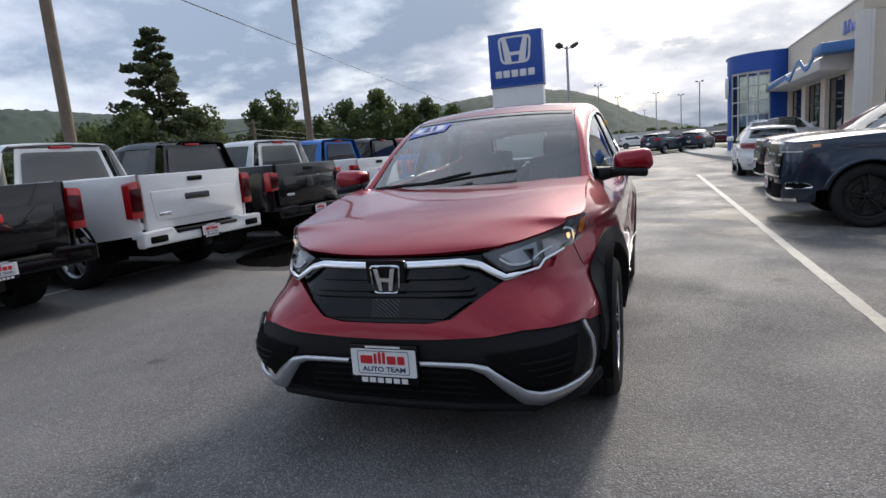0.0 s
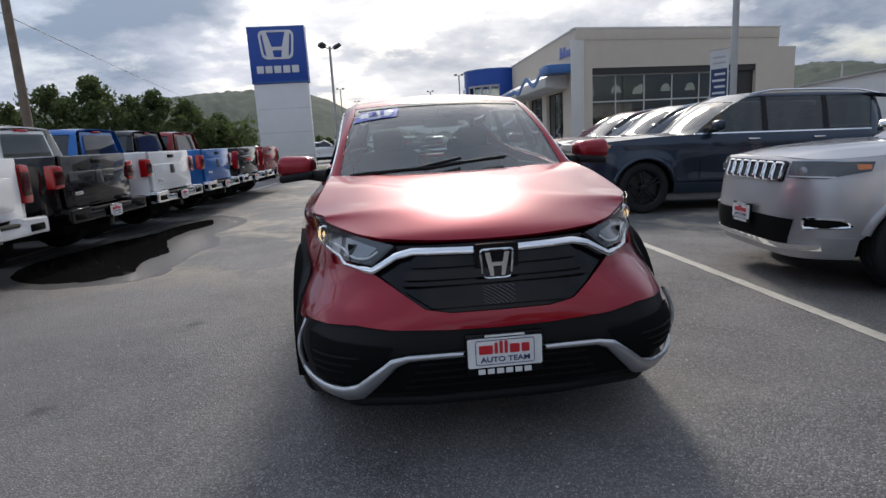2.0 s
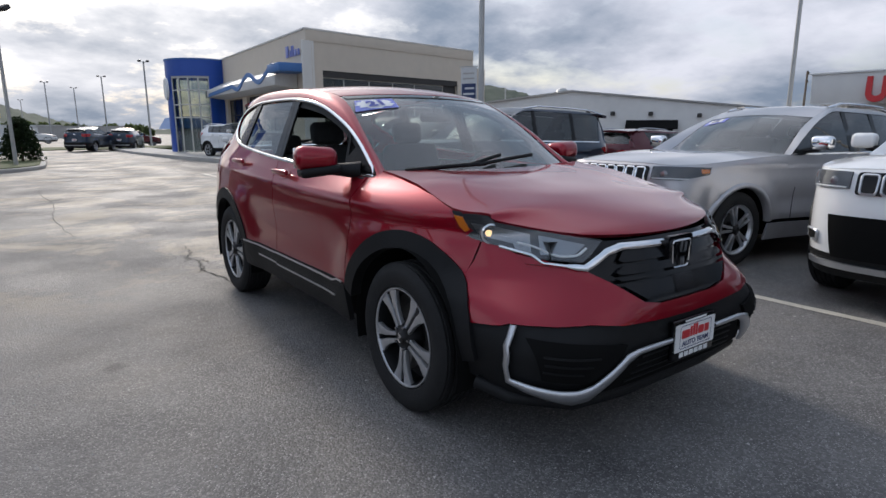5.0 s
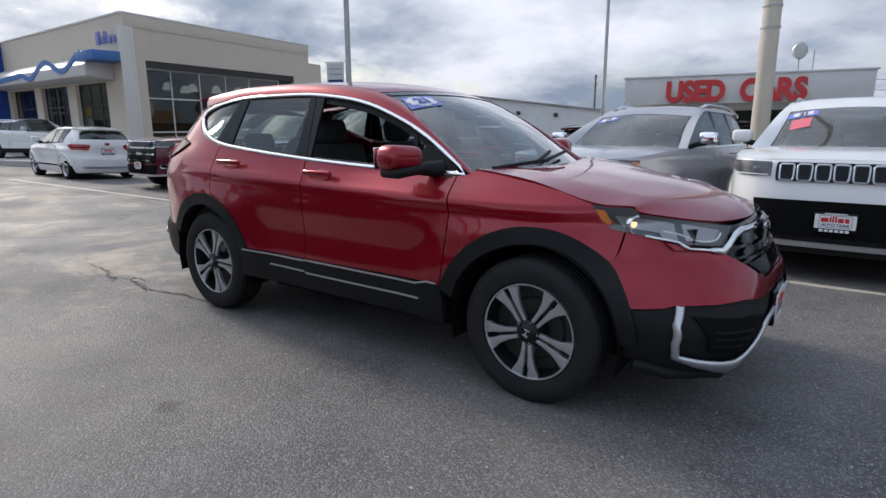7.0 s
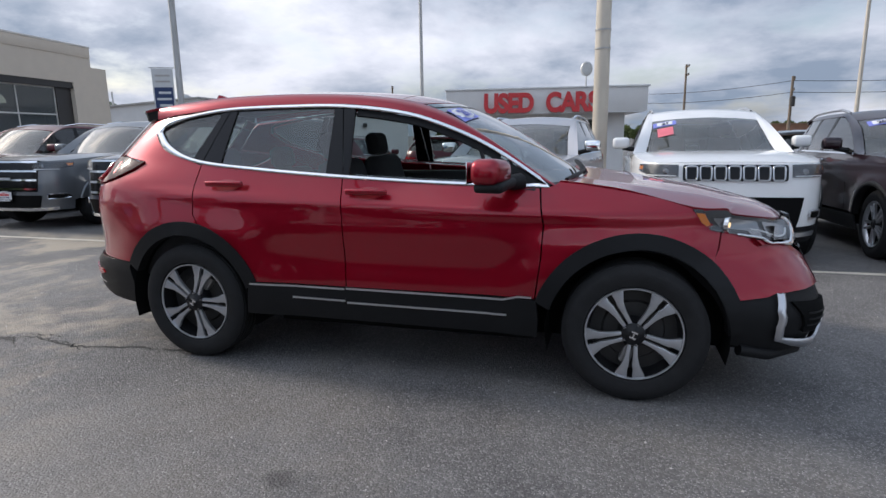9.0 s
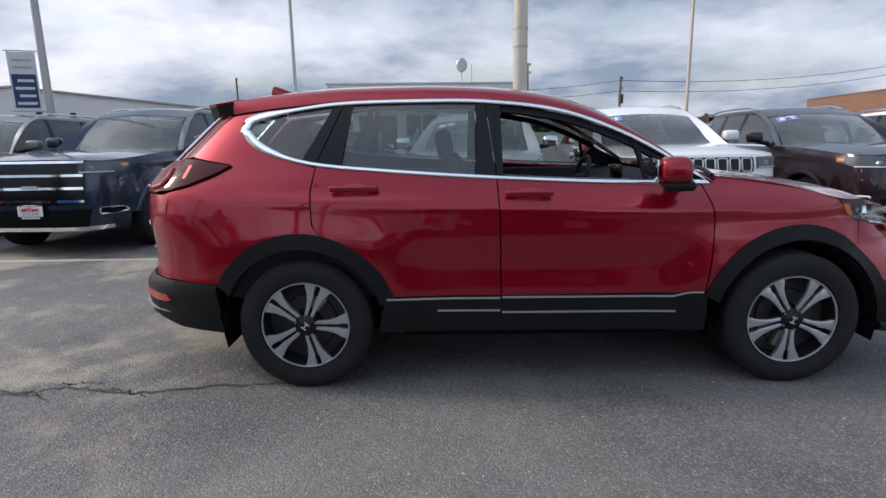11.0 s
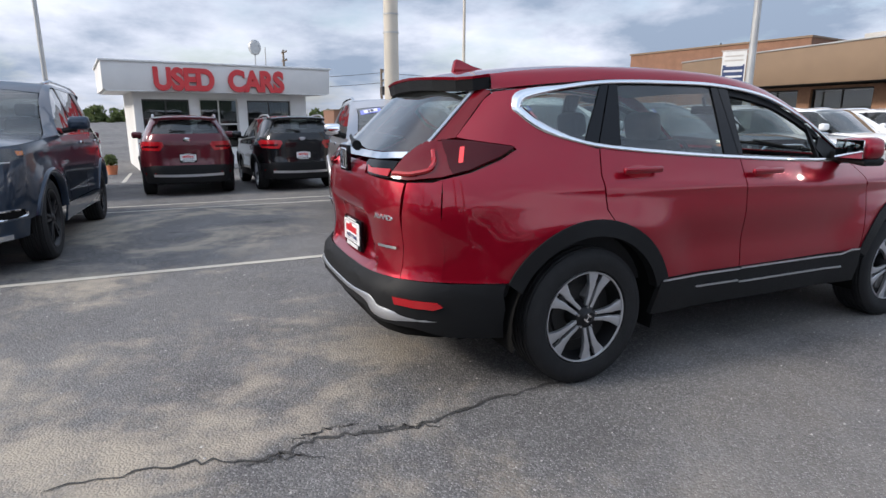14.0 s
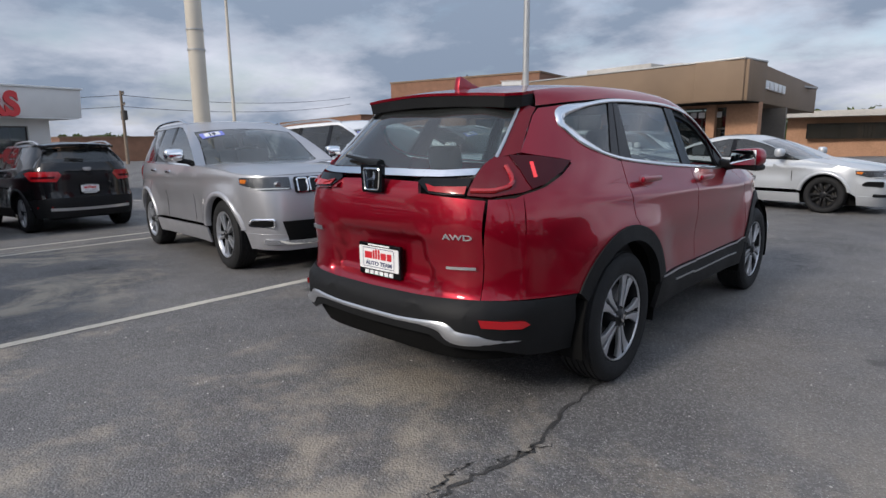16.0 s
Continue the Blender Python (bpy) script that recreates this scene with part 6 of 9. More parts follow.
    part("sticker_burst", patch(burst, hero_top, (0, -1, 1), 0.05, 0.001, 0.0045), WHITEPLATE, screen)
    bm, w = letters("21", 0.068, 0.002, 0.005)
    for v in bm.verts:
        v.co = hero_top(-0.445 + (v.co.x - w / 2) * 1.35, -0.362 + v.co.z * 0.95 - 0.10 * (v.co.x - w / 2)) + Vector((0, -0.005, 0.008))
    part("sticker_number", bm, STICKBLUE, screen)
    yr = np.linspace(-0.13, 1.74, 22)
    roof = [(-xe(y), y) for y in yr] + [(x, 1.74 + 0.02 * (1 - (x / 0.55) ** 2)) for x in np.linspace(-0.4, 0.4, 5)] + [(xe(y), y) for y in yr[::-1]] + [(x, -0.13 - 0.07 * (1 - (x / 0.585) ** 2)) for x in np.linspace(0.45, -0.45, 7)]
    part("roof", patch(roof, hero_top, (0, 0, 1), 0.12, 0.02), RED, car)
    part("headliner", patch([(a * 0.96, b) for a, b in roof], hero_top, (0, 0, 1), 0.3, 0.0, -0.045), CABIN, car)
    sp = [(-0.565, 1.748), (-0.56, 1.84), (-0.50, 1.905), (-0.3, 1.945), (0, 1.96), (0.3, 1.945), (0.50, 1.905), (0.56, 1.84), (0.565, 1.748)] + [(x, 1.748 + 0.02 * (1 - (x / 0.55) ** 2)) for x in np.linspace(0.4, -0.4, 5)]
    part("spoiler", patch(sp, hero_top, (0, 0, 1), 0.08, 0.014, 0.004), RED, car)
    part("spoiler_body", patch([(a * 0.99, 1.75 + (b - 1.75) * 0.98) for a, b in sp], lambda x, y: hero_top(x, y) - Vector((0, 0, 0.012)), (0, 0, 1), 0.08, 0.055), BLACKPL, car, "black lower half of the spoiler")
    sp2 = [(a * 0.97, 1.74 + (b - 1.74) * 0.94) for a, b in sp]
    part("spoiler_underside", patch(sp2, lambda x, y: hero_top(x, y) - Vector((0, 0, 0.060 + 0.09 * sstep(1.96, 1.75, y))), (0, 0, -1), 0.08, 0.0), BLACKPL, car)
    part("antenna_fin", prism(smooth_line([(1.47, 1.648), (1.56, 1.668), (1.64, 1.698), (1.672, 1.694), (1.69, 1.622)], 3) + [(1.5, 1.63)], -0.018, 0.018, "x", 0.006), RED, car)
    for x, y, r in ((-0.18, -0.99, 0.62), (0.36, -1.0, 0.62)):
        a = [hero_top(x + (0.50 * k / 6 if x < 0 else 0.30 * k / 6 - 0.62), -0.93 - 0.09 * (1 - ((x + (0.50 * k / 6 if x < 0 else 0.3 * k / 6 - 0.62)) / 0.7) ** 2) + 0.012 * k) + Vector((0, -0.02, 0.03)) for k in range(7)]
        part("wiper", tube(a, 0.011, 6), BLACKPL, car)
    part("wiper", tube([hero_top(-0.62 + 0.1 * k, -0.915 - 0.10 * (1 - ((-0.62 + 0.1 * k) / 0.7) ** 2)) + Vector((0, -0.02, 0.03)) for k in range(6)], 0.012, 6), BLACKPL, car)

    # --- flanks ---
    for s in (-1, 1):
        S = hero_side(s)
        out = (s, 0, 0)
        aR = 0.515
        lowb = [(y, belt(y) - 0.012) for y in np.linspace(-0.80, 1.24, 30)]
        fender = [(-0.835, 1.108), (-0.868, 0.92), (-0.858, 0.74), (-0.833, 0.546)] + arc(-1.33, 0.36, aR, 21, 134) + [(-1.690, 0.715), (-1.713, 0.80), (-1.728, 0.895), (-1.60, 0.985), (-1.585, 1.006), (-1.43, 1.052), (-1.28, 1.082), (-1.05, 1.117), (-0.93, 1.130), (-0.90, 1.112), (-0.86, 1.10)]
        part("front_wing", patch(fender, S, out, (0.07, 0.032), 0.02), RED, car)
        fd = [(-0.828, 1.098), (-0.861, 0.92), (-0.851, 0.74), (-0.826, 0.546), (-0.826, 0.537), (0.252, 0.533), (0.258, 0.93), (0.272, belt(0.272) - 0.012)] + [p for p in lowb[::-1] if -0.79 < p[0] < 0.26]
        door = part("front_door", patch(fd, S, out, (0.09, 0.032), 0.025), RED, car)
        rd = [(0.259, 0.533), (0.842, 0.537)] + arc(1.33, 0.36, aR, 158, 106, 12) + [(1.205, 0.862), (1.252, 0.93), (1.262, 1.10), (1.238, belt(1.238) - 0.012)] + [p for p in lowb[::-1] if 0.29 < p[0] < 1.22] + [(0.279, belt(0.279) - 0.012), (0.265, 0.93)]
        rdoor = part("rear_door", patch(rd, S, out, (0.09, 0.032), 0.025), RED, car)
        dl = [(1.246, 1.230)] + [p for p in DLO_LOW if p[0] > 1.27] + [p for p in DLO_TOP if p[0] > 1.36]
        dl = [(a + 0.012, b - 0.006) if b < 1.43 else (a + 0.004, b + 0.012) for a, b in dl]
        q = arc(1.33, 0.36, aR, 29, 104) + [(1.213, 0.866), (1.260, 0.93), (1.270, 1.10), (1.246, 1.225)] + dl + [(1.45, 1.531), (1.6, 1.517), (1.735, 1.500), (1.79, 1.462), (1.885, 1.365), (1.965, 1.285), (1.90, 1.272), (1.72, 1.246), (1.70, 1.228), (1.80, 1.178), (1.95, 1.125), (2.08, 1.095), (2.10, 0.9), (2.10, 0.612), (1.80, 0.604)]
        corner = [HF.py(2.10, 0.612, s), HF.py(2.10, 0.9, s), HF.py(2.08, 1.095, s), pr(s * 0.72, 1.082), pr(s * 0.642, 1.078), pr(s * 0.637, 0.85), pr(s * 0.629, 0.615)]
        part("quarter_panel", join(patch(q, S, out, (0.07, 0.032), 0.02), patch(corner, WR, (s, 1, 0), (0.05, 0.07), 0.02)), RED, car)
        part("rail", ruled([S(y, dlo_top(y) + 0.012) for y in np.linspace(-0.93, 1.74, 36)], [hero_top(s * (xe(y) + 0.002), y) for y in np.linspace(-0.93, 1.74, 36)], (s * 0.6, 0, 0.8), 0.012, 5), RED, car)
        # windows and pillars
        zt = lambda y: dlo_top(y) - 0.012
        zb = lambda y: belt(y) + 0.010
        fg = [(y, zb(y)) for y in np.linspace(-0.80, 0.235, 12)] + [(y, zt(y)) for y in np.linspace(0.245, -0.80, 16)]
        if s > 0:
            part("front_window", patch(fg, S, out, 0.15, 0.004, -0.012), TINT, door)
        else:
            fl = [(y, zb(y) + 0.002) for y in np.linspace(-0.45, 0.235, 8)]
            part("window_edge", patch(fl + [(a, b + 0.012) for a, b in reversed(fl)], S, out, 0.15, 0.004, -0.02), TINT, door)
        part("mirror_sail", patch([(-0.86, 1.128), (-0.60, 1.126), (-0.53, 1.19), (-0.60, 1.265)], S, out, 0.1, 0.02, -0.006), BLACKPL, door)
        frame_l = [(-0.545, 1.135), (-0.50, 1.30), (-0.48, 1.335)]
        a, b = ribbon(frame_l, 0.022)
        part("window_post", patch(a + b[::-1], S, out, 0.1, 0.02, -0.01), BLACKPL, door)
        fr, fr2 = ribbon([(y, zt(y) - 0.014) for y in np.linspace(-0.60, 0.24, 18)], 0.036)
        part("window_frame", patch(fr + fr2[::-1], S, out, 0.1, 0.02, -0.016), BLACKPL, door)
        bp = [(0.240, zb(0.24)), (0.249, zt(0.249)), (0.323, zt(0.323)), (0.273, zb(0.273))]
        part("pillar", patch(bp, S, out, 0.15, 0.015, -0.003), GLOSSBLK, door)
        bp = [(0.279, zb(0.279)), (0.329, zt(0.329)), (0.378, zt(0.378)), (0.385, zb(0.385))]
        part("pillar", patch(bp, S, out, 0.15, 0.015, -0.003), GLOSSBLK, rdoor)
        rg = [(0.39, zb(0.39)), (0.383, zt(0.383))] + [(y, zt(y)) for y in np.linspace(0.45, 1.04, 8)] + [(1.10, zb(1.10))] + [(y, zb(y)) for y in np.linspace(1.0, 0.45, 6)]
        part("rear_window", patch(rg, S, out, 0.15, 0.004, -0.010), TINT, rdoor)
        cp = [(1.045, zt(1.045)), (1.095, zt(1.095)), (1.235, zb(1.235)), (1.105, zb(1.105))]
        part("pillar", patch(cp, S, out, 0.15, 0.015, -0.003), GLOSSBLK, rdoor)
        cp = [(1.102, zt(1.102)), (1.15, zt(1.15)), (1.315, zb(1.315) + 0.004), (1.242, zb(1.242))]
        part("pillar", patch(cp, S, out, 0.15, 0.015, -0.003), GLOSSBLK, car)
        qg = [(1.315, zb(1.315) + 0.005), (1.155, zt(1.155))] + [(y, b - 0.014) for y, b in DLO_TOP[::-1] if 1.2 < y < 1.64] + [(1.635, 1.425)] + [(a - 0.012, b + 0.006) for a, b in DLO_LOW[::-1] if 1.36 < a < 1.62]
        part("quarter_window", patch(qg, S, out, 0.12, 0.004, -0.010), TINT, car)
        # bright surround of the windows
        loop = DLO_LOW + DLO_TOP[1:-1]
        wd = [0.020 + 0.028 * sstep(1.35, 1.62, a) for a, b in loop]
        a, b = ribbon(loop, wd, True)
        ring = lambda pts, o: [S(*p) + Vector((s * o, 0, 0)) for p in pts]
        part("window_surround", sheet([ring(a, 0.000), ring(a, 0.005), ring(loop, 0.009), ring(b, 0.005), ring(b, 0.0)], None, 0, True), CHROME, car, "chrome window surround")
        # cladding
        for yc, a0, a1 in ((-1.33, 18, 174), (1.33, 27, 161)):
            cl = arc(yc, 0.36, 0.527, a0, a1, 26) + arc(yc, 0.36, 0.443, a1 + 2, a0 - 2, 26)
            part("arch_cladding", patch(cl, S, out, 0.12, 0.06, 0.009), BLACKPL, car, "matt black plastic arch cladding")
            rows = [[Vector((s * x, yc + 0.452 * math.cos(radians(t)), 0.36 + 0.452 * math.sin(radians(t)))) for x in (0.55, 0.75, 0.90)] for t in range(-15, 196, 10)]
            part("wheel_well", sheet(rows, None), WELL, car)
        sill = [(-0.835, 0.530), (0.88, 0.530), (0.905, 0.42), (0.92, 0.335), (-0.84, 0.325), (-0.845, 0.42)]
        part("sill", patch(sill, S, out, 0.1, 0.03, 0.012), BLACKPL, car, "matt black plastic sill")
        for y0, y1, z0 in ((-0.66, 0.25, 0.522), (0.262, 0.872, 0.522), (-0.68, 0.25, 0.438), (0.262, 0.60, 0.452)):
            a, b = ribbon([(y0, z0), (y1, z0 + 0.004)], 0.010)
            part("sill_line", patch(a + b[::-1], S, out, 0.15, 0.006, 0.018), SATIN, car)
        a, b = ribbon([(-0.66, 0.522), (-0.745, 0.545), (-0.815, 0.545)], 0.010)
        part("sill_line", patch(a + b[::-1], S, out, 0.15, 0.006, 0.018), SATIN, car)
        # handles
        for d, y0, y1 in ((door, -0.015, 0.234), (rdoor, 0.90, 1.156)):
            z = 1.082 if d is door else 1.118
            c = S((y0 + y1) / 2, z)
            cup = [((y0 + y1) / 2 + 0.085 * math.cos(t), z - 0.012 + 0.034 * math.sin(t)) for t in np.linspace(0, 2 * math.pi, 18)[:-1]]
            part("handle_cup", patch(cup, S, out, 0.1, 0.003, 0.003), mat("red_paint_recess", (0.30, 0.010, 0.018), 0.35, 0.35, 1.0), d)
            part("handle", moved(block(-0.013, 0.013, y0, y1, -0.017, 0.017, 0.012, 3), Matrix.Translation((c.x + s * 0.038, 0, z)) @ pose(0, 0, 0, 0, s * 10)), RED, d)
        # door mirror
        mir = part("door_mirror", moved(block(-0.115, 0.115, -0.085, 0.075, -0.07, 0.066, 0.05, 4), Matrix.Translation((s * 0.975, -0.60, 1.196)) @ pose(0, 0, 0, 0, s * -4, s * 12)), RED, car)
        part("mirror_base", moved(block(-0.12, 0.10, -0.085, 0.07, -0.03, 0.02, 0.02, 3), Matrix.Translation((s * 0.955, -0.62, 1.136)) @ pose(0, 0, 0, 0, s * 6, s * 12)), BLACKPL, mir)
        part("mirror_arm", tube([S(-0.72, 1.13), Vector((s * 0.86, -0.66, 1.135)), Vector((s * 0.93, -0.63, 1.14))], [0.05, 0.035, 0.03], 8), BLACKPL, mir)
        part("mirror_glass", moved(block(-0.095, 0.095, 0.0, 0.006, -0.055, 0.055, 0.002), Matrix.Translation((s * 0.965, -0.519, 1.196)) @ pose(0, 0, 0, 0, 0, s * 12)), CHROME, mir)
        for yc in (-1.33, 1.33):
            wheel(car, s * 0.795, yc, 0.367, s, "blade", 0.235, 0.243)

    # --- tail ---
    gate = [(0.0, 1.155), (-0.28, 1.150), (-0.30, 1.098), (-0.55, 1.082), (-0.634, 1.074), (-0.634, 0.85), (-0.626, 0.613), (-0.3, 0.600), (0, 0.597)]
    tg = part("tailgate", patch(gate + [(-a, b) for a, b in reversed(gate[1:-1])], rear_xz, (0, 1, 0), 0.045, 0.02), RED, car)
    rgw = [(-0.575, 1.215), (-0.56, 1.33), (-0.53, 1.46), (-0.50, 1.545), (0, 1.562), (0.50, 1.545), (0.53, 1.46), (0.56, 1.33), (0.575, 1.215), (0, 1.210)]
    part("rear_screen", patch(rgw, rear_xz, (0, 1, 0.5), 0.1, 0.004, -0.004), TINT, tg)
    gar = [(0, 1.202), (-0.40, 1.200), (-0.56, 1.208), (-0.56, 1.180), (-0.40, 1.170), (0, 1.168)]
    part("chrome_garnish", patch(gar + [(-a, b) for a, b in reversed(gar[1:-1])], rear_xz, (0, 1, 0), 0.08, 0.02, 0.012), CHROME, tg, "chrome strip across the tailgate")
    emblem(tg, Vector((0, 2.335, 1.155)), 0.12, 1)
    for s in (-1, 1):
        S = hero_side(s)
        tail = [HF.py(1.71, 1.236, s), HF.py(1.90, 1.262, s), HF.py(2.0, 1.268, s), pr(s * 0.66, 1.262), pr(s * 0.575, 1.262), pr(s * 0.560, 1.235), pr(s * 0.560, 1.095), pr(s * 0.645, 1.088), HF.py(2.08, 1.105, s), HF.py(1.95, 1.135, s), HF.py(1.80, 1.190, s)]
        tl = part("tail_light", patch(tail, WR, (s, 1, 0), (0.03, 0.03), 0.03, 0.008), DEEPRED, car, "smoked red wraparound tail light")
        tip = [HF.py(1.71, 1.236, s), HF.py(1.90, 1.262, s), HF.py(2.03, 1.268, s), HF.py(2.035, 1.20, s), HF.py(2.03, 1.116, s), HF.py(1.95, 1.136, s), HF.py(1.80, 1.191, s)]
        part("smoked_tip", patch(tip, WR, (s, 1, 0), (0.03, 0.03), 0.004, 0.012), DARKRED, tl)
        inner = [(s * 0.552, 1.168), (s * 0.30, 1.165), (s * 0.285, 1.148), (s * 0.37, 1.098), (s * 0.552, 1.092)]
        ti = part("tail_light", patch(inner, rear_xz, (0, 1, 0), 0.06, 0.025, 0.008), GLOSSBLK, tg, "dark inner tail light")
        part("red_strip", patch([(s * 0.55, 1.132), (s * 0.40, 1.128), (s * 0.34, 1.140), (s * 0.37, 1.108), (s * 0.55, 1.098)], rear_xz, (0, 1, 0), 0.06, 0.006, 0.014), REDLENS, ti)
        for zl, zh, xo, rr in ((1.120, 1.225, 0.0, 0.012),):
            g3 = [WR(*pr(s * 0.566, zl)), WR(*pr(s * 0.64, zl)), WR(*HF.py(2.17 + xo * 0.4, zl + 0.006, s)), WR(*HF.py(2.12 - xo, zl + 0.02, s)), WR(*HF.py(2.09 - xo, (zl + zh) / 2, s)), WR(*HF.py(2.075 - xo, zh, s))]
            part("light_guide", tube([Vector(p) + Vector((s * 0.010, 0.010, 0)) for p in smooth_line([tuple(q) for q in g3], 3)], rr, 6), REDLENS, tl, "red light guide")
        a, b = ribbon([HF.py(1.985, 1.165, s), HF.py(1.955, 1.235, s)], 0.010)
        part("lit_segment", patch(a + b[::-1], WR, (s, 0, 0), (0.05, 0.05), 0.004, 0.013), REDGLOW, tl)
        strip_a = [Vector(rear_xz(s * x, z)) for x, z in ((0.578, 1.262), (0.565, 1.33), (0.535, 1.46), (0.515, 1.53))]
        strip_b = [S(1.965, 1.283) + Vector((0, 0.004, 0)), S(1.90, 1.355), S(1.80, 1.458), S(1.745, 1.502)]
        part("pillar_light", ruled(strip_a, strip_b, (s * 0.6, 0.6, 0), 0.006, 4, 0.01), PILLARRED, car)
        part("pillar_blade", tube([p + Vector((s * 0.004, 0.004, 0)) for p in strip_a], 0.008, 6), SATIN, car)
        refl = [pr(s * 0.640, 0.536), pr(s * 0.775, 0.520), pr(s * 0.785, 0.500), pr(s * 0.765, 0.484), pr(s * 0.650, 0.500)]
        part("reflector", patch(refl, WR, (0, 1, 0), (0.05, 0.05), 0.01, 0.024), REDLENS, car)
        ln = smooth_line([pr(s * 0.80, 0.415), pr(s * 0.66, 0.432), pr(s * 0.545, 0.445), pr(s * 0.46, 0.490), pr(s * 0.2, 0.482), pr(0, 0.480)], 5)
        wd = [0.012 + 0.05 * sstep(0, 8, i) - 0.038 * sstep(12, 18, i) for i in range(len(ln))]
        a, b = ribbon(ln, wd)
        part("silver_trim", sheet([[WR(*p) + Vector((0, 0.016, 0)) for p in a], [WR(*p) + Vector((0, 0.03, 0)) for p in ln], [WR(*p) + Vector((0, 0.016, 0)) for p in b]], (0, 1, 0), 0.02), SATIN, car)
    rb = [pr(0, 0.597), pr(-0.3, 0.600), pr(-0.624, 0.610), HF.py(2.10, 0.606, -1), HF.py(1.80, 0.598, -1), HF.py(1.80, 0.47, -1), HF.py(1.79, 0.315, -1), HF.py(2.05, 0.335, -1), pr(-0.70, 0.385), pr(-0.50, 0.40), pr(-0.42, 0.44), pr(0, 0.43)]
    part("rear_bumper", patch(rb + [(-a, b) for a, b in reversed(rb[1:-1])], WR, (0, 1, 0), (0.06, 0.04), 0.04, 0.014), BLACKPL, car, "matt black plastic rear bumper")
    rl = [pr(0, 0.43), pr(-0.42, 0.435), pr(-0.5, 0.39), HF.py(2.0, 0.34, -1), HF.py(1.9, 0.30, -1), pr(-0.5, 0.29), pr(0, 0.29)]
    part("diffuser", patch(rl + [(-a, b) for a, b in reversed(rl[1:-1])], WR, (0, 1, 0), (0.1, 0.05), 0.02, -0.03), WELL, car)
    plate(tg, Vector((0, 2.300, 0.735)), 1)
    for txt, x, z, h, m in (("AWD", -0.452, 0.893, 0.026, CHROME),):
        bm, w = letters(txt, h, 0.004, 0.001)
        k = 0.145 / w
        for v in bm.verts:
            a = rear_xz(x - v.co.x * k, z + v.co.z)
            v.co = a + Vector((0, 0.004 - v.co.y, 0))
        part("badge", bm, m, tg)
    part("badge", patch([(-0.462, 0.750), (-0.462, 0.764), (-0.605, 0.770), (-0.605, 0.756)], rear_xz, (0, 1, 0), 0.05, 0.004, 0.014), CHROME, tg)
    part("badge", patch([(0.46, 0.852), (0.46, 0.876), (0.585, 0.874), (0.585, 0.850)], rear_xz, (0, 1, 0), 0.05, 0.004, 0.014), CHROME, tg)
    arm = [rear_xz(0.02 + 0.05 * k, 1.222 + 0.006 * k) + Vector((0, 0.025, 0.0)) for k in range(8)]
    part("rear_wiper", tube(arm, [0.028, 0.024, 0.018, 0.014, 0.012, 0.01, 0.01, 0.008], 8), BLACKPL, tg)

    # --- underbody and cabin ---
    part("underbody", join(block(-0.66, 0.66, -1.95, 1.95, 0.26, 0.55), block(-0.72, 0.72, -0.80, 0.80, 0.24, 0.50), block(-0.60, 0.60, -2.0, -0.98, 0.5, 0.90), block(-0.55, 0.55, 1.75, 2.15, 0.5, 1.0)), WELL, car)
    for s in (-1, 1):
        part("door_card", block(min(s * 0.74, s * 0.80), max(s * 0.74, s * 0.80), -0.82, 1.80, 0.5, 1.10, 0.02), CABIN, car)
        seat(car, s * 0.36, 0.12)
        seat(car, s * 0.36, 0.98, True)
    part("dashboard", prism(smooth_line([(-0.98, 0.95), (-0.96, 1.08), (-0.75, 1.10), (-0.55, 1.06), (-0.50, 0.98), (-0.55, 0.80), (-0.60, 0.6), (-0.95, 0.6)], 3), -0.72, 0.72, "x", 0.01), CABIN, car)
    part("parcel_shelf", block(-0.6, 0.6, 1.35, 1.9, 0.5, 0.95, 0.03), CABIN, car)
    ringp = [Vector((0.36 + 0.185 * math.cos(t), -0.42 - 0.06 * math.sin(t), 1.02 + 0.175 * math.sin(t))) for t in np.linspace(0, 2 * math.pi, 25)]
    sw = part("steering_wheel", tube(ringp, 0.016, 8, False), CABIN, car)
    part("steering_boss", join(block(0.30, 0.42, -0.46, -0.40, 0.97, 1.07, 0.02), block(0.19, 0.53, -0.44, -0.42, 1.01, 1.04, 0.008)), CABIN, sw)
    part("centre_screen", block(-0.12, 0.10, -0.60, -0.575, 1.02, 1.16, 0.008), GLOSSBLK, car)
    part("inside_mirror", moved(block(-0.12, 0.12, -0.015, 0.015, -0.03, 0.03, 0.012), Matrix.Translation((0, -0.36, 1.43))), CABIN, car)
    part("mirror_stem", tube([(0, -0.36, 1.44), (0, -0.33, 1.52)], 0.012, 6), CABIN, car)
    return car


def seat(car, x, y, rear=False):
    """A car seat: cushion, back, headrest."""
    w = 0.25 if not rear else 0.33
    st = part("seat", block(x - w, x + w, y - 0.28, y + 0.25, 0.50, 0.74, 0.06, 3), SEATCLOTH, car)
    part("seat_back", moved(block(-w, w, -0.07, 0.07, 0, 0.60 if not rear else 0.50, 0.06, 3), Matrix.Translation((x, y + 0.24, 0.66)) @ pose(0, 0, 0, -16)), SEATCLOTH, st)
    part("headrest", moved(block(-0.13, 0.13, -0.05, 0.05, 0, 0.17, 0.045, 3), Matrix.Translation((x, y + (0.42 if not rear else 0.39), 1.24 if not rear else 1.14)) @ pose(0, 0, 0, -10)), SEATCLOTH, st)
    part("headrest_post", tube([(x, y + 0.40, 1.18 if not rear else 1.10), (x, y + 0.43, 1.28 if not rear else 1.2)], 0.012, 6), CHROME, st)


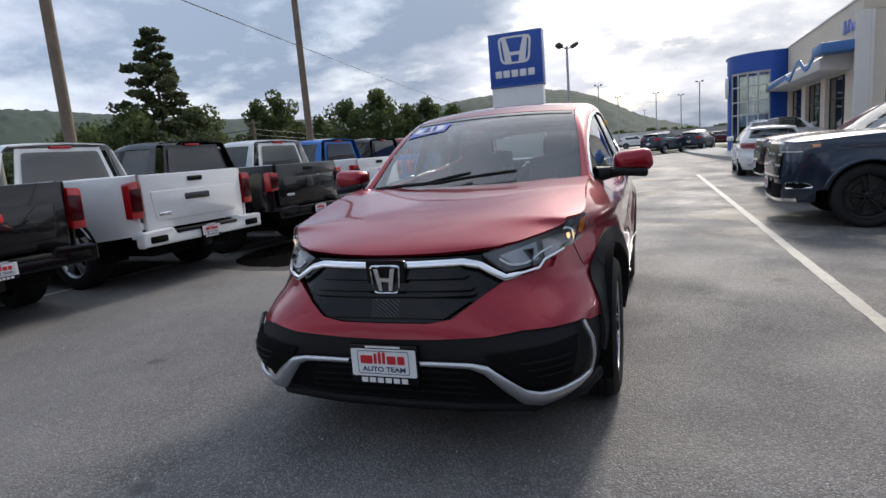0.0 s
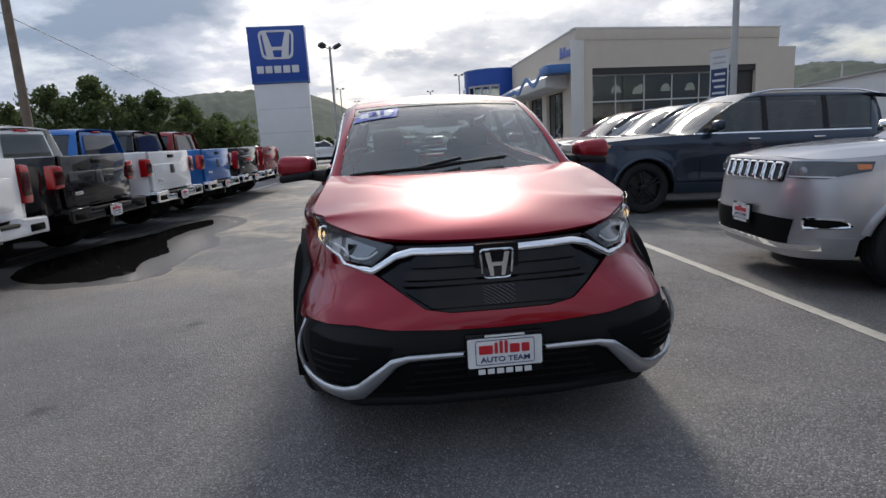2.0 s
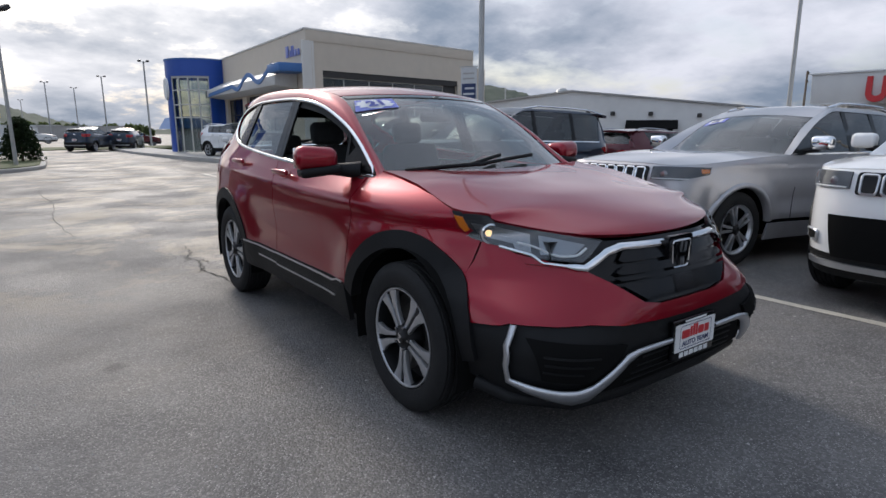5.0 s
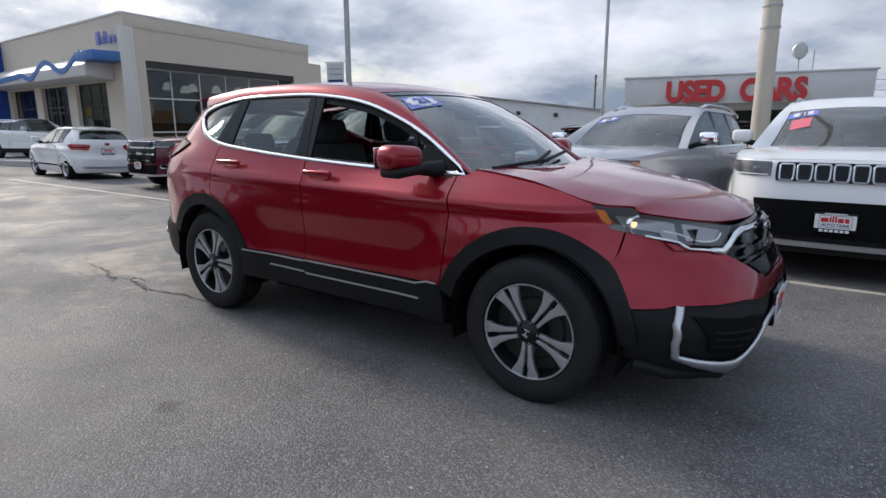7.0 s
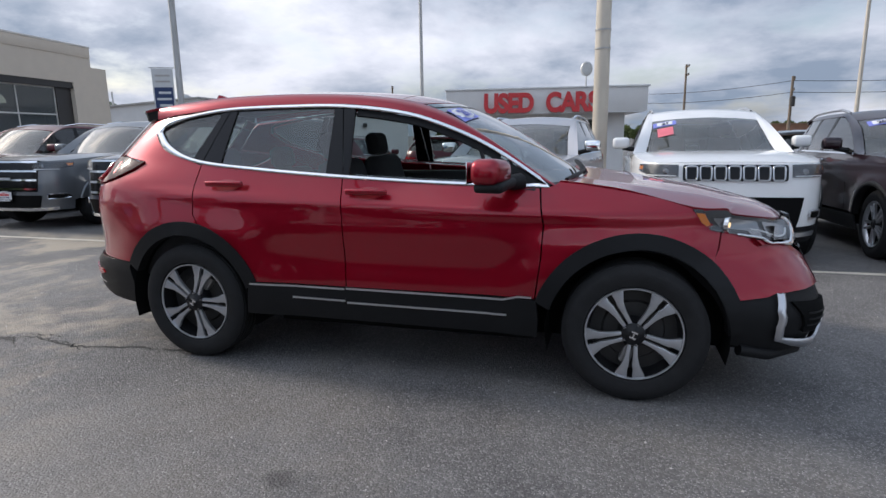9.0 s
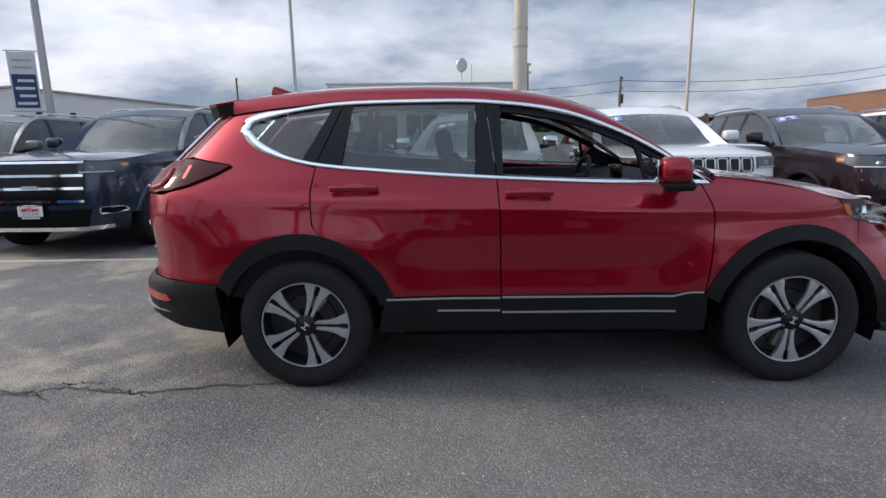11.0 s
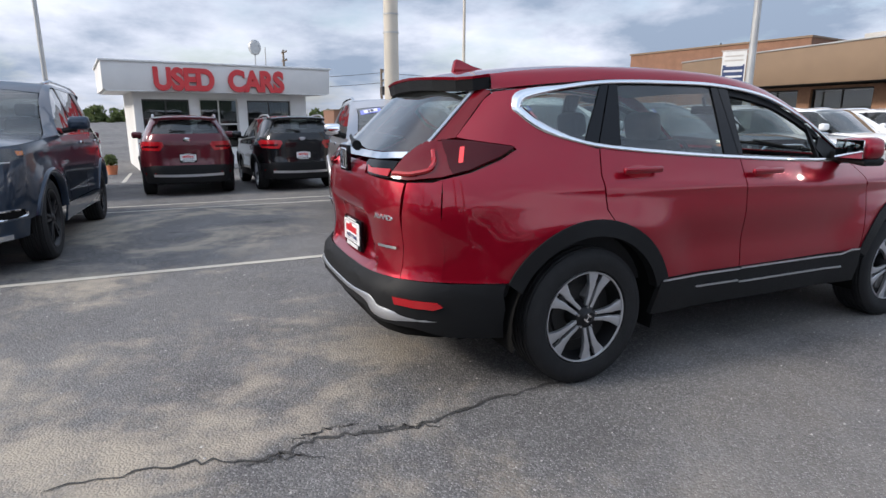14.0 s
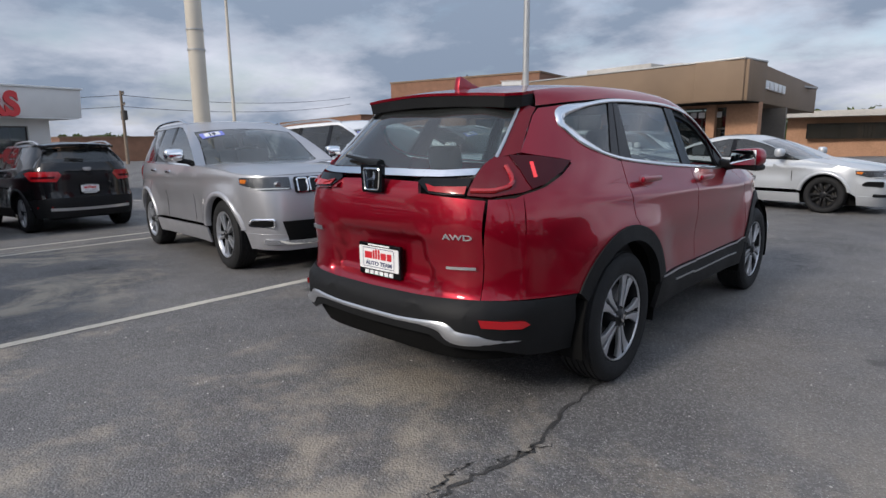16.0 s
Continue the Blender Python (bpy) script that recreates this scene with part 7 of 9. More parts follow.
def emblem(parent, c, h, e):
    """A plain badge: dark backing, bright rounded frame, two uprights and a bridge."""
    w = h * 1.1
    back = part("emblem", moved(prism(rounded([(-w * 0.56, -h * 0.56), (w * 0.56, -h * 0.56), (w * 0.62, h * 0.60), (-w * 0.62, h * 0.60)], h * 0.12), -0.008, 0.012), Matrix.Translation(c)), GLOSSBLK, parent, "chrome badge on a black backing")
    fr = rounded([(-w * 0.38, -h * 0.44), (w * 0.38, -h * 0.44), (w * 0.46, h * 0.44), (-w * 0.46, h * 0.44)], h * 0.14)
    y = e * 0.012
    line = [c + Vector((a, y, b)) for a, b in fr]
    part("emblem_frame", tube(line + [line[0]], h * 0.035, 6, False), CHROME, back)
    legs = []
    for s in (-1, 1):
        poly = [(s * w * 0.20, -h * 0.36), (s * w * 0.10, -h * 0.36), (s * w * 0.12, -h * 0.06), (0, -h * 0.06), (0, h * 0.06), (s * w * 0.15, h * 0.06), (s * w * 0.20, h * 0.36), (s * w * 0.34, h * 0.36)]
        if s > 0:
            poly = poly[::-1]
        legs.append(prism(poly, min(y, y * 1.9), max(y, y * 1.9)))
    part("emblem_mark", moved(join(*legs), Matrix.Translation(c)), CHROME, back)


def plate(parent, c, e):
    """A dealer plate in a black holder: red and navy bars for names, and the words that can be read."""
    r = Matrix.Translation(c) @ pose(0, 0, 0, 0, 0, 0 if e < 0 else 180)
    h = part("number_plate", moved(block(-0.158, 0.158, -0.012, 0.012, -0.092, 0.082, 0.006), r), GLOSSBLK, parent, "white dealer plate in a black holder")
    part("plate_card", moved(prism(rounded([(-0.150, -0.056), (0.150, -0.056), (0.150, 0.064), (-0.150, 0.064)], 0.008), -0.016, -0.012), r), WHITEPLATE, h)
    for x0, w_, z1 in ((-0.105, 0.056, 0.036), (-0.042, 0.013, 0.046), (-0.022, 0.013, 0.052), (-0.002, 0.013, 0.052), (0.019, 0.040, 0.036), (0.067, 0.032, 0.036)):
        part("name_bar", moved(prism(rounded([(x0, 0.0), (x0 + w_, 0.0), (x0 + w_, z1), (x0, z1)], 0.005), -0.0185, -0.016), r), PLATERED, h, "red bar in place of a letter")
    bm, w = letters("AUTO TEAM", 0.022, 0.002, 0.0006)
    k = 0.20 / w
    for v in bm.verts:
        v.co = Vector((-0.10 + v.co.x * k, -0.017 + v.co.y, -0.034 + v.co.z))
    part("lettering", moved(bm, r), PLATEBLUE, h)
    for k in range(6):
        x0 = -0.11 + 0.0375 * k
        part("holder_bar", moved(prism([(x0, -0.085), (x0 + 0.028, -0.085), (x0 + 0.028, -0.064), (x0, -0.064)], -0.0145, -0.012), r), WHITEPLATE, h)
    part("holder_bar", moved(prism([(-0.08, 0.069), (0.08, 0.069), (0.08, 0.077), (-0.08, 0.077)], -0.0145, -0.012), r), WHITEPLATE, h)
    a, b = ribbon(rounded([(-0.118, -0.044), (0.118, -0.044), (0.118, 0.056), (-0.118, 0.056)], 0.01), 0.003, True)
    rows = [[Vector((p[0], -0.0175, p[1])) for p in a], [Vector((p[0], -0.0175, p[1])) for p in b]]
    part("plate_frame", moved(sheet(rows, None, 0, True), r), PLATEBLUE, h)


build_hero()

# ---- parked vehicles ----


def vehicle(name, m, label, category, paint_mat, L=4.8, W=1.94, H=1.76, wb=2.9, fo=0.93, r=0.38, zb=0.30, hz=1.0, cowl=(-0.75, 1.12), screen_top=(0.05, 1.66), belt=(1.12, 1.20), rear_rake=0.28,
            nose=5.4, tail=5.4, dlo_end=0.5, grille="slots", rails=True, clad=BLACKPL, wheels=("split", MACHINED, DARKALLOY), glass_side=DARKTINT, tail_h=(0.98, 1.18), roof_drop=0.04, group="", sticker=None, chrome=CHROME, rimr=0.25, notch=None, tail_style="block", fine=0.035, intake=(0.36, 0.56)):
    """A parked car from its main sizes: skin panels, glass, lamps, grille, bumpers, mirrors, wheels."""
    car = thing(name, m, label, category, group)
    yf, yr, hw = wb / 2 + fo, L - wb / 2 - fo, W / 2
    b0, b1 = belt
    F = Form(w=[(0.15, hw * 0.88), (0.35, hw * 0.965), (0.6, hw * 0.99), (0.85, hw), (b0 - 0.08, hw * 0.985), (b1, hw * 0.93), (H - 0.10, hw * 0.74), (H + 0.02, hw * 0.66)],
             lf=[(0.15, yf - 0.12), (0.35, yf - 0.02), (0.55, yf), (hz - 0.2, yf - 0.03), (hz - 0.04, yf - 0.07), (hz + 0.12, yf - 0.22), (H, yf - 0.3)],
             lr=[(0.15, yr - 0.10), (0.35, yr - 0.01), (0.6, yr), (0.7, yr - 0.05), (b1 - 0.1, yr - 0.06), (b1 + 0.05, yr - 0.10), (H - 0.1, yr - 0.08 - rear_rake), (H + 0.02, yr - 0.16 - rear_rake)],
             nf=[(0.15, nose), (H, nose)], nr=[(0.15, tail), (H, tail)])
    Wf, Wr = F.wrap(-1), F.wrap(1)
    aw = r + 0.055

    def flank(s):
        base = F.side(s)

        def fn(y, z):
            p = base(y, z)
            x = abs(p.x)
            for yc in (-wb / 2, wb / 2):
                x += 0.028 * sstep(aw + 0.24, aw + 0.03, math.hypot(y - yc, z - r)) * sstep(yf - 0.42, yf - 0.56, abs(y)) * sstep(b0 - 0.1, 0.75, z)
            x -= 0.026 * math.exp(-(((z - 0.68) / 0.13) ** 2)) * sstep(wb / 2 - aw + 0.05, wb / 2 - aw - 0.35, abs(y))
            x += 0.010 * math.exp(-(((z - (b0 - 0.13)) / 0.04) ** 2)) * sstep(yf - 0.45, yf - 0.8, abs(y))
            return Vector((s * x, y, z))
        return fn
    cy, cz = cowl
    ty, tz = screen_top
    ry = yr - 0.14 - rear_rake if notch is None else notch[0]
    prof = table((cy - 0.12, cz - 0.06), (cy, cz), ((cy * 0.5 + ty * 0.5), (cz * 0.45 + tz * 0.55) + 0.015), (ty, tz), (ty + 0.35, H - 0.012), (0.5 * (ty + 0.35 + ry), H), (ry, H - roof_drop), (ry + 0.2, H - roof_drop - 0.03))

    def top(x, y):
        k = (x / (hw * 0.7)) ** 2
        return Vector((x, y, prof(y - 0.14 * k * sstep(ty + 0.6, cy + 0.2, y)) - 0.045 * k * sstep(cy, ty + 0.2, y)))

    def rxz(x, z, e=1):
        Lz, n = F.ends(e, z)
        u = min(0.999, abs(x) / F.w(z))
        return Vector((x, e * Lz * (1 - u**n) ** (1 / n), z))

    beltz = lambda y: b0 + (b1 - b0) * (y - cy) / (yr - cy)
    topz = table((cy, cz - 0.02), ((cy + ty) / 2, (cz + tz) / 2 - 0.02), (ty, tz - 0.07), (ty + 0.35, H - 0.10), (ry - 0.4, H - 0.10), (ry + 0.1, H - roof_drop - 0.09))
    xe = table((cy - 0.1, hw * 0.84), (cy, hw * 0.82), (ty, hw * 0.68), (ty + 0.5, hw * 0.68), (ry, hw * 0.66))
    yfs, yrs = -(yf - 0.42), yr - 0.34
    skins = []
    for s in (-1, 1):
        S = flank(s)
        out = (s, 0, 0)
        hood_l = [(yfs, hz - 0.02), ((yfs + cy) / 2, (hz + cz) / 2 - 0.01), (cy, beltz(cy) - 0.005)]
        low = [(yfs, zb + 0.12)] + [p for p in arc(-wb / 2, r, aw, 168, 12, 16) if p[1] > zb] + [p for p in arc(wb / 2, r, aw, 168, 12, 16) if p[1] > zb] + [(yrs, zb + 0.12)]
        poly = low + [(yrs, beltz(yrs) - 0.01)] + [(y, beltz(y) - 0.005) for y in np.linspace(yrs - 0.1, cy + 0.1, 8)] + hood_l[::-1]
        skins.append(patch(poly, S, out, (0.09, 0.07), 0.02))
        d0 = yr - 0.30 - rear_rake * 0.5 - dlo_end if notch is None else notch[1]
        ys = np.linspace(cy, ry, 22)
        skins.append(ruled([S(y, max(topz(y), beltz(y))) for y in ys], [top(s * xe(y), y) for y in ys], (s * 0.6, 0, 0.8), 0.012, 3))
        # rear pillar
        if notch is None:
            zr = H - roof_drop - 0.10
            pil = [(d0, beltz(d0) - 0.006), (d0 + 0.16, topz(d0 + 0.16)), (ry, topz(ry)), (ry + 0.06, zr - 0.03), (yrs + 0.02 - 0.02, beltz(yrs) + 0.12), (yrs, beltz(yrs) - 0.01)]
            skins.append(patch(pil, S, out, 0.15, 0.02))
            skins.append(ruled([S(ry + 0.05, zr), S((ry + yrs) / 2 + 0.04, (zr + b1) / 2 + 0.06), S(yrs, beltz(yrs) + 0.10), S(yrs, beltz(yrs) - 0.01)], [rxz(s * hw * 0.60, zr + 0.0), rxz(s * hw * 0.66, (zr + b1) / 2 + 0.02), rxz(s * hw * 0.70, b1 + 0.08), rxz(s * hw * 0.74, b1 - 0.01)], (s, 1, 0), 0.02, 4))
        gl = [(y, beltz(y) + 0.004) for y in np.linspace(cy + 0.06, d0, 8)] + [(y, topz(y) - 0.006) for y in np.linspace(d0 + 0.15, cy + 0.10, 12) if topz(y) > beltz(y) + 0.03]
        part("side_window", patch(gl, S, out, 0.2, 0.004, -0.004), glass_side, car)
        bl = [(y, beltz(y)) for y in np.linspace(cy + 0.02, d0 + 0.02, 10)]
        a, b = ribbon(bl, 0.022)
        part("belt_trim", patch(a + b[::-1], S, out, 0.3, 0.01, 0.008), chrome, car)
        ba = ty + 0.42
        for yp, w in ((ba, 0.05), ((ba + d0) / 2 + 0.12, 0.05)):
            if yp < d0 - 0.1:
                part("pillar", patch([(yp - w, beltz(yp) + 0.003), (yp - w + 0.05, topz(yp)), (yp + w + 0.03, topz(yp)), (yp + w, beltz(yp) + 0.003)], S, out, 0.3, 0.01, 0.004), GLOSSBLK, car)
        for yp in (cy + 0.10, ba, (ba + d0) / 2 + 0.16):
            a, b = ribbon([(yp, beltz(yp) - 0.01), (yp + 0.005, 0.75), (yp, zb + 0.16)], 0.008)
            part("door_gap", patch(a + b[::-1], S, out, 0.3, 0.002, 0.002), WELL, car)
        for yp in (ba - 0.22, (ba + d0) / 2 - 0.04):
            c = S(yp, beltz(yp) - 0.10)
            part("handle", moved(block(-0.014, 0.014, yp - 0.10, yp + 0.10, -0.016, 0.016, 0.01), Matrix.Translation((c.x + s * 0.02, 0, c.z))), chrome if chrome is CHROME else paint_mat, car)
        sill = [(-wb / 2 + aw + 0.0, zb + 0.135), (wb / 2 - aw - 0.0, zb + 0.135), (wb / 2 - aw, zb - 0.04), (-wb / 2 + aw, zb - 0.04)]
        part("sill", patch(sill, S, out, 0.3, 0.02, 0.006), clad, car)
        for yc in (-wb / 2, wb / 2):
            lip = []
            for rad, o in ((aw - 0.012, -0.05), (aw - 0.010, 0.010), (aw + 0.004, 0.018), (aw + 0.038, 0.016), (aw + 0.046, -0.012)):
                lip.append([S(yc + rad * math.cos(radians(t)), r + rad * math.sin(radians(t))) + Vector((s * o, 0, 0)) for t in range(10, 171, 5)])
            part("arch_trim", sheet(lip, out), clad, car)
            rows = [[Vector((s * x, yc + (aw + 0.01) * math.cos(radians(t)), r + (aw + 0.01) * math.sin(radians(t)))) for x in (hw * 0.6, hw * 0.75, hw * 0.88)] for t in range(-10, 191, 20)]
            part("wheel_well", sheet(rows, None), WELL, car)
            wheel(car, s * (hw - 0.150), yc, r, s, wheels[0], 0.25, rimr, wheels[1], wheels[2])
        mir = part("door_mirror", moved(block(-0.11, 0.11, -0.07, 0.06, -0.075, 0.075, 0.045, 3), Matrix.Translation((s * (hw + 0.11), cy + 0.30, b0 + 0.13))), paint_mat if chrome is not CHROME or grille != "slots" else CHROME, car)
        part("mirror_arm", tube([(s * (hw - 0.06), cy + 0.26, b0 + 0.04), (s * (hw + 0.08), cy + 0.30, b0 + 0.07)], 0.035, 6), BLACKPL, mir)
        if rails:
            pts = [top(s * xe(y) * 0.97, y) + Vector((0, 0, 0.045 if 0 < i < 6 else 0.0)) for i, y in enumerate(np.linspace(ty + 0.3, ry - 0.05, 7))]
            part("roof_rail", tube(pts, 0.018, 6), chrome if grille != "mesh" else SATIN, car)
    # bonnet
    edge = [Vector(Wf(*F.px(-1, -hw * 0.72, hz - 0.035))), F.side(-1)(yfs, hz - 0.015), F.side(-1)((yfs + cy) / 2, (hz + cz) / 2 - 0.005), F.side(-1)(cy, beltz(cy))]
    nosez = hz - 0.02
    mid = [(0, -(F.lf(nosez)) + 0.01, nosez), (0, yfs, hz + 0.045), (0, (yfs + cy) / 2, (hz + cz) / 2 + 0.045), (0, cy - 0.10, cz + 0.0)]
    E, C = smooth_line([tuple(p) for p in edge], 3), smooth_line(mid, 3)
    rows = []
    for i, (e, c) in enumerate(zip(E, C)):
        rows.append([Vector((-u * e[0], c[1] + (e[1] - c[1]) * abs(u) ** 3, c[2] + (e[2] - c[2]) * abs(u) ** 3 + 0.015 * math.exp(-(((abs(u) - 0.6) / 0.12) ** 2)) * i / 9)) for u in np.linspace(-1, 1, 17)])
    skins.append(sheet(rows, (0, 0, 1), 0.02))
    yr_ = np.linspace(ty, ry, 8)
    roofp = [(-xe(y), y) for y in yr_] + [(0, ry + 0.03)] + [(xe(y), y) for y in yr_[::-1]] + [(x, ty - 0.06 * (1 - (x / xe(ty)) ** 2)) for x in (xe(ty) * 0.5, 0, -xe(ty) * 0.5)]
    skins.append(patch(roofp, top, (0, 0, 1), 0.25, 0.02))
    # nose and tail, each one panel wrapped round the corners
    nose_l = [F.py(yfs, z, -1) for z in np.linspace(zb + 0.12, hz - 0.02, 8)] + [F.px(-1, -hw * 0.72, hz - 0.04), F.px(-1, -hw * 0.36, hz - 0.03), F.px(-1, 0, hz - 0.028)]
    nose_b = [F.px(-1, 0, zb + 0.12), F.px(-1, -hw * 0.6, zb + 0.12)]
    skins.append(patch(nose_l + [(-a, b) for a, b in nose_l[-2::-1]] + [(-a, b) for a, b in nose_b[::-1]] + nose_b[1:], Wf, (0, -1, 0), (fine, 0.09), 0.02))
    tail_l = [F.py(yrs, z, -1) for z in np.linspace(zb + 0.12, beltz(yrs) - 0.01, 8)] + [F.px(1, -hw * 0.74, b1 - 0.01), F.px(1, -hw * 0.72, b1 + 0.06), F.px(1, 0, b1 + 0.06)]
    tail_b = [F.px(1, 0, zb + 0.12), F.px(1, -hw * 0.6, zb + 0.12)]
    skins.append(patch(tail_l + [(-a, b) for a, b in tail_l[-2::-1]] + [(-a, b) for a, b in tail_b[::-1]] + tail_b[1:], Wr, (0, 1, 0), (fine, 0.09), 0.02))
    part("body", join(*skins), paint_mat, car)
    # glass
    ysw = np.linspace(cy + 0.02, ty - 0.02, 8)
    ws = [(-xe(y) * 0.985, y) for y in ysw] + [(0, ty - 0.08)] + [(xe(y) * 0.985, y) for y in ysw[::-1]] + [(x, cy + 0.02 - 0.12 * (1 - (x / xe(cy)) ** 2)) for x in np.linspace(xe(cy) * 0.7, -xe(cy) * 0.7, 5)]
    scr = part("windscreen", patch(ws, top, (0, -1, 1), 0.2, 0.004, -0.002), GLASS, car)
    part("wiper", tube([top(x, cy + 0.03 - 0.11 * (1 - (x / xe(cy)) ** 2)) + Vector((0, -0.01, 0.025)) for x in np.linspace(-hw * 0.6, hw * 0.5, 7)], 0.012, 5), BLACKPL, scr)
    if sticker:
        sx, txt = sticker
        for dx, dz, w_, h_, mm in ((0, 0, 0.30, 0.11, STICKBLUE), (0, 0.0, 0.2, 0.075, WHITEPLATE)):
            base = ty - 0.13
            q = [(sx - w_ / 2, base - h_ * 0.7), (sx + w_ / 2, base - h_ * 0.7), (sx + w_ / 2, base + h_ * 0.4), (sx - w_ / 2, base + h_ * 0.4)]
            part("sticker", patch(q, top, (0, -1, 1), 0.1, 0.001, 0.003 if mm is STICKBLUE else 0.006), mm, scr)
        if txt == "21":
            q = [(sx - 0.10, base - 0.30), (sx + 0.10, base - 0.30), (sx + 0.10, base - 0.12), (sx - 0.10, base - 0.12)]
            part("tag", patch(q, top, (0, -1, 1), 0.1, 0.001, 0.004), mat("pink_tag", (0.70, 0.16, 0.20), 0.5), scr, "pink paper tag")
        bm, w_ = letters(txt, 0.07, 0.002, 0.004)
        for v in bm.verts:
            v.co = top(sx - w_ / 2 + v.co.x, base - 0.05 + v.co.z * 0.85) + Vector((0, -0.008, 0.010))
        part("sticker_number", bm, PLATEBLUE, scr)
    if notch is None:
        zt, zb2 = H - roof_drop - 0.10, b1 + 0.065
        rw = [(-hw * 0.70, zb2), (-hw * 0.60, zt), (0, zt + 0.03), (hw * 0.60, zt), (hw * 0.70, zb2), (0, zb2 - 0.005)]
        part("rear_window", patch(rw, rxz, (0, 1, 0.4), 0.2, 0.004, -0.004), DARKTINT, car)
        sp = [(-xe(ry), ry - 0.02), (-xe(ry) * 0.95, ry + 0.14), (0, ry + 0.19), (xe(ry) * 0.95, ry + 0.14), (xe(ry), ry - 0.02)]
        part("spoiler", patch(sp, lambda x, y: top(x, y) + Vector((0, 0, 0.004)), (0, 0, 1), 0.25, 0.05), paint_mat, car)
        part("rear_wiper", tube([rxz(0.02 + 0.06 * k, zb2 + 0.04 + 0.005 * k) + Vector((0, 0.02, 0)) for k in range(6)], 0.014, 6), BLACKPL, car)
    else:
        ny, nd, deck = notch
        rear = [[top(x * xe(ny), ny + 0.0) for x in np.linspace(-1, 1, 9)], [Vector((x * xe(ny) * 1.12, ny + (deck - ny) * 0.92, b1 + 0.03 - 0.02 * x * x)) for x in np.linspace(-1, 1, 9)]]
        part("rear_window", sheet(rear, (0, 1, 1), 0.01), DARKTINT, car)
        dk = [[Vector((x * hw * 0.9, y, b1 + 0.02 - 0.05 * x**4 - 0.03 * (y - deck))) for x in np.linspace(-1, 1, 9)] for y in np.linspace(ny + (deck - ny) * 0.9, yr - 0.10, 5)]
        part("boot_lid", sheet(dk, (0, 0, 1), 0.04), paint_mat, car)
        for s in (-1, 1):
            S = F.side(s)
            part("rear_pillar", ruled([top(s * xe(ny), ny), Vector((s * xe(ny) * 1.10, ny + (deck - ny) * 0.5, (H + b1) / 2)), Vector((s * xe(ny) * 1.14, deck, b1 + 0.01))], [S(ny - 0.35, topz(ny - 0.35)), S(nd, beltz(nd) + 0.2), S(deck, beltz(deck))], (s, 0, 0.5), 0.03, 4, 0.01), paint_mat, car)
    # nose
    fx = lambda x, z: rxz(x, z, -1)
    xw = lambda x, z: F.px(-1, x, z)
    gh0, gh1 = hz - 0.24, hz - 0.055
    if grille == "slots":
        part("grille_surround", patch(rounded([(-hw * 0.50, gh0 + 0.02), (-hw * 0.50, gh1), (hw * 0.50, gh1), (hw * 0.50, gh0 + 0.02)], 0.03), fx, (0, -1, 0), 0.08, 0.03, 0.014), GLOSSBLK, car)
        for i in range(7):
            x = (i - 3) * hw * 0.138
            ring = rounded([(x - 0.052, gh0 + 0.03), (x - 0.056, gh1 - 0.012), (x + 0.056, gh1 - 0.012), (x + 0.052, gh0 + 0.03)], 0.025)
            line = [fx(*p) + Vector((0, -0.020, 0)) for p in ring]
            part("grille_slot", tube(line + [line[0]], 0.010, 5, False), chrome, car)
    elif grille == "bars":
        part("grille_mesh", patch([(-hw * 0.60, 0.62), (-hw * 0.62, gh1 + 0.02), (hw * 0.62, gh1 + 0.02), (hw * 0.60, 0.62)], fx, (0, -1, 0), 0.08, 0.03, 0.014), GLOSSBLK, car)
        for k in range(4):
            z = 0.66 + k * (gh1 - 0.66) / 3
            a, b = ribbon([(x, z) for x in np.linspace(-hw * 0.60, hw * 0.60, 9)], 0.028)
            part("grille_bar", patch(a + b[::-1], fx, (0, -1, 0), 0.3, 0.02, 0.022), chrome, car)
        part("grille_badge", patch([(-0.10, 0.80), (-0.10, 0.84), (0.10, 0.84), (0.10, 0.80)], fx, (0, -1, 0), 0.3, 0.02, 0.034), SATIN, car)
    elif grille == "mesh":
        gp = rounded([(-hw * 0.42, 0.60), (-hw * 0.52, 0.90), (-hw * 0.40, 0.98), (hw * 0.40, 0.98), (hw * 0.52, 0.90), (hw * 0.42, 0.60)], 0.06)
        part("grille_mesh", patch(gp, fx, (0, -1, 0), 0.08, 0.03, 0.014), GLOSSBLK, car)
        line = [fx(*p) + Vector((0, -0.016, 0)) for p in gp]
        part("grille_surround", tube(line + [line[0]], 0.018, 6, False), chrome, car)
        cells = []
        for i in range(-5, 6):
            for k in range(6):
                x, z = i * 0.085 + (0.042 if k % 2 else 0), 0.64 + k * 0.056
                if abs(x) < hw * 0.40:
                    ring = [fx(x + 0.036 * math.cos(radians(a)), z + 0.026 * math.sin(radians(a))) + Vector((0, -0.020, 0)) for a in range(0, 360, 60)]
                    cells.append(tube(ring + [ring[0]], 0.005, 4, False))
        part("grille_lattice", join(*cells), SATIN, car)
    elif grille == "slim":
        part("grille", patch([(-hw * 0.55, gh1 - 0.10), (-hw * 0.60, gh1), (hw * 0.60, gh1), (hw * 0.55, gh1 - 0.10)], fx, (0, -1, 0), 0.08, 0.03, 0.014), GLOSSBLK, car)
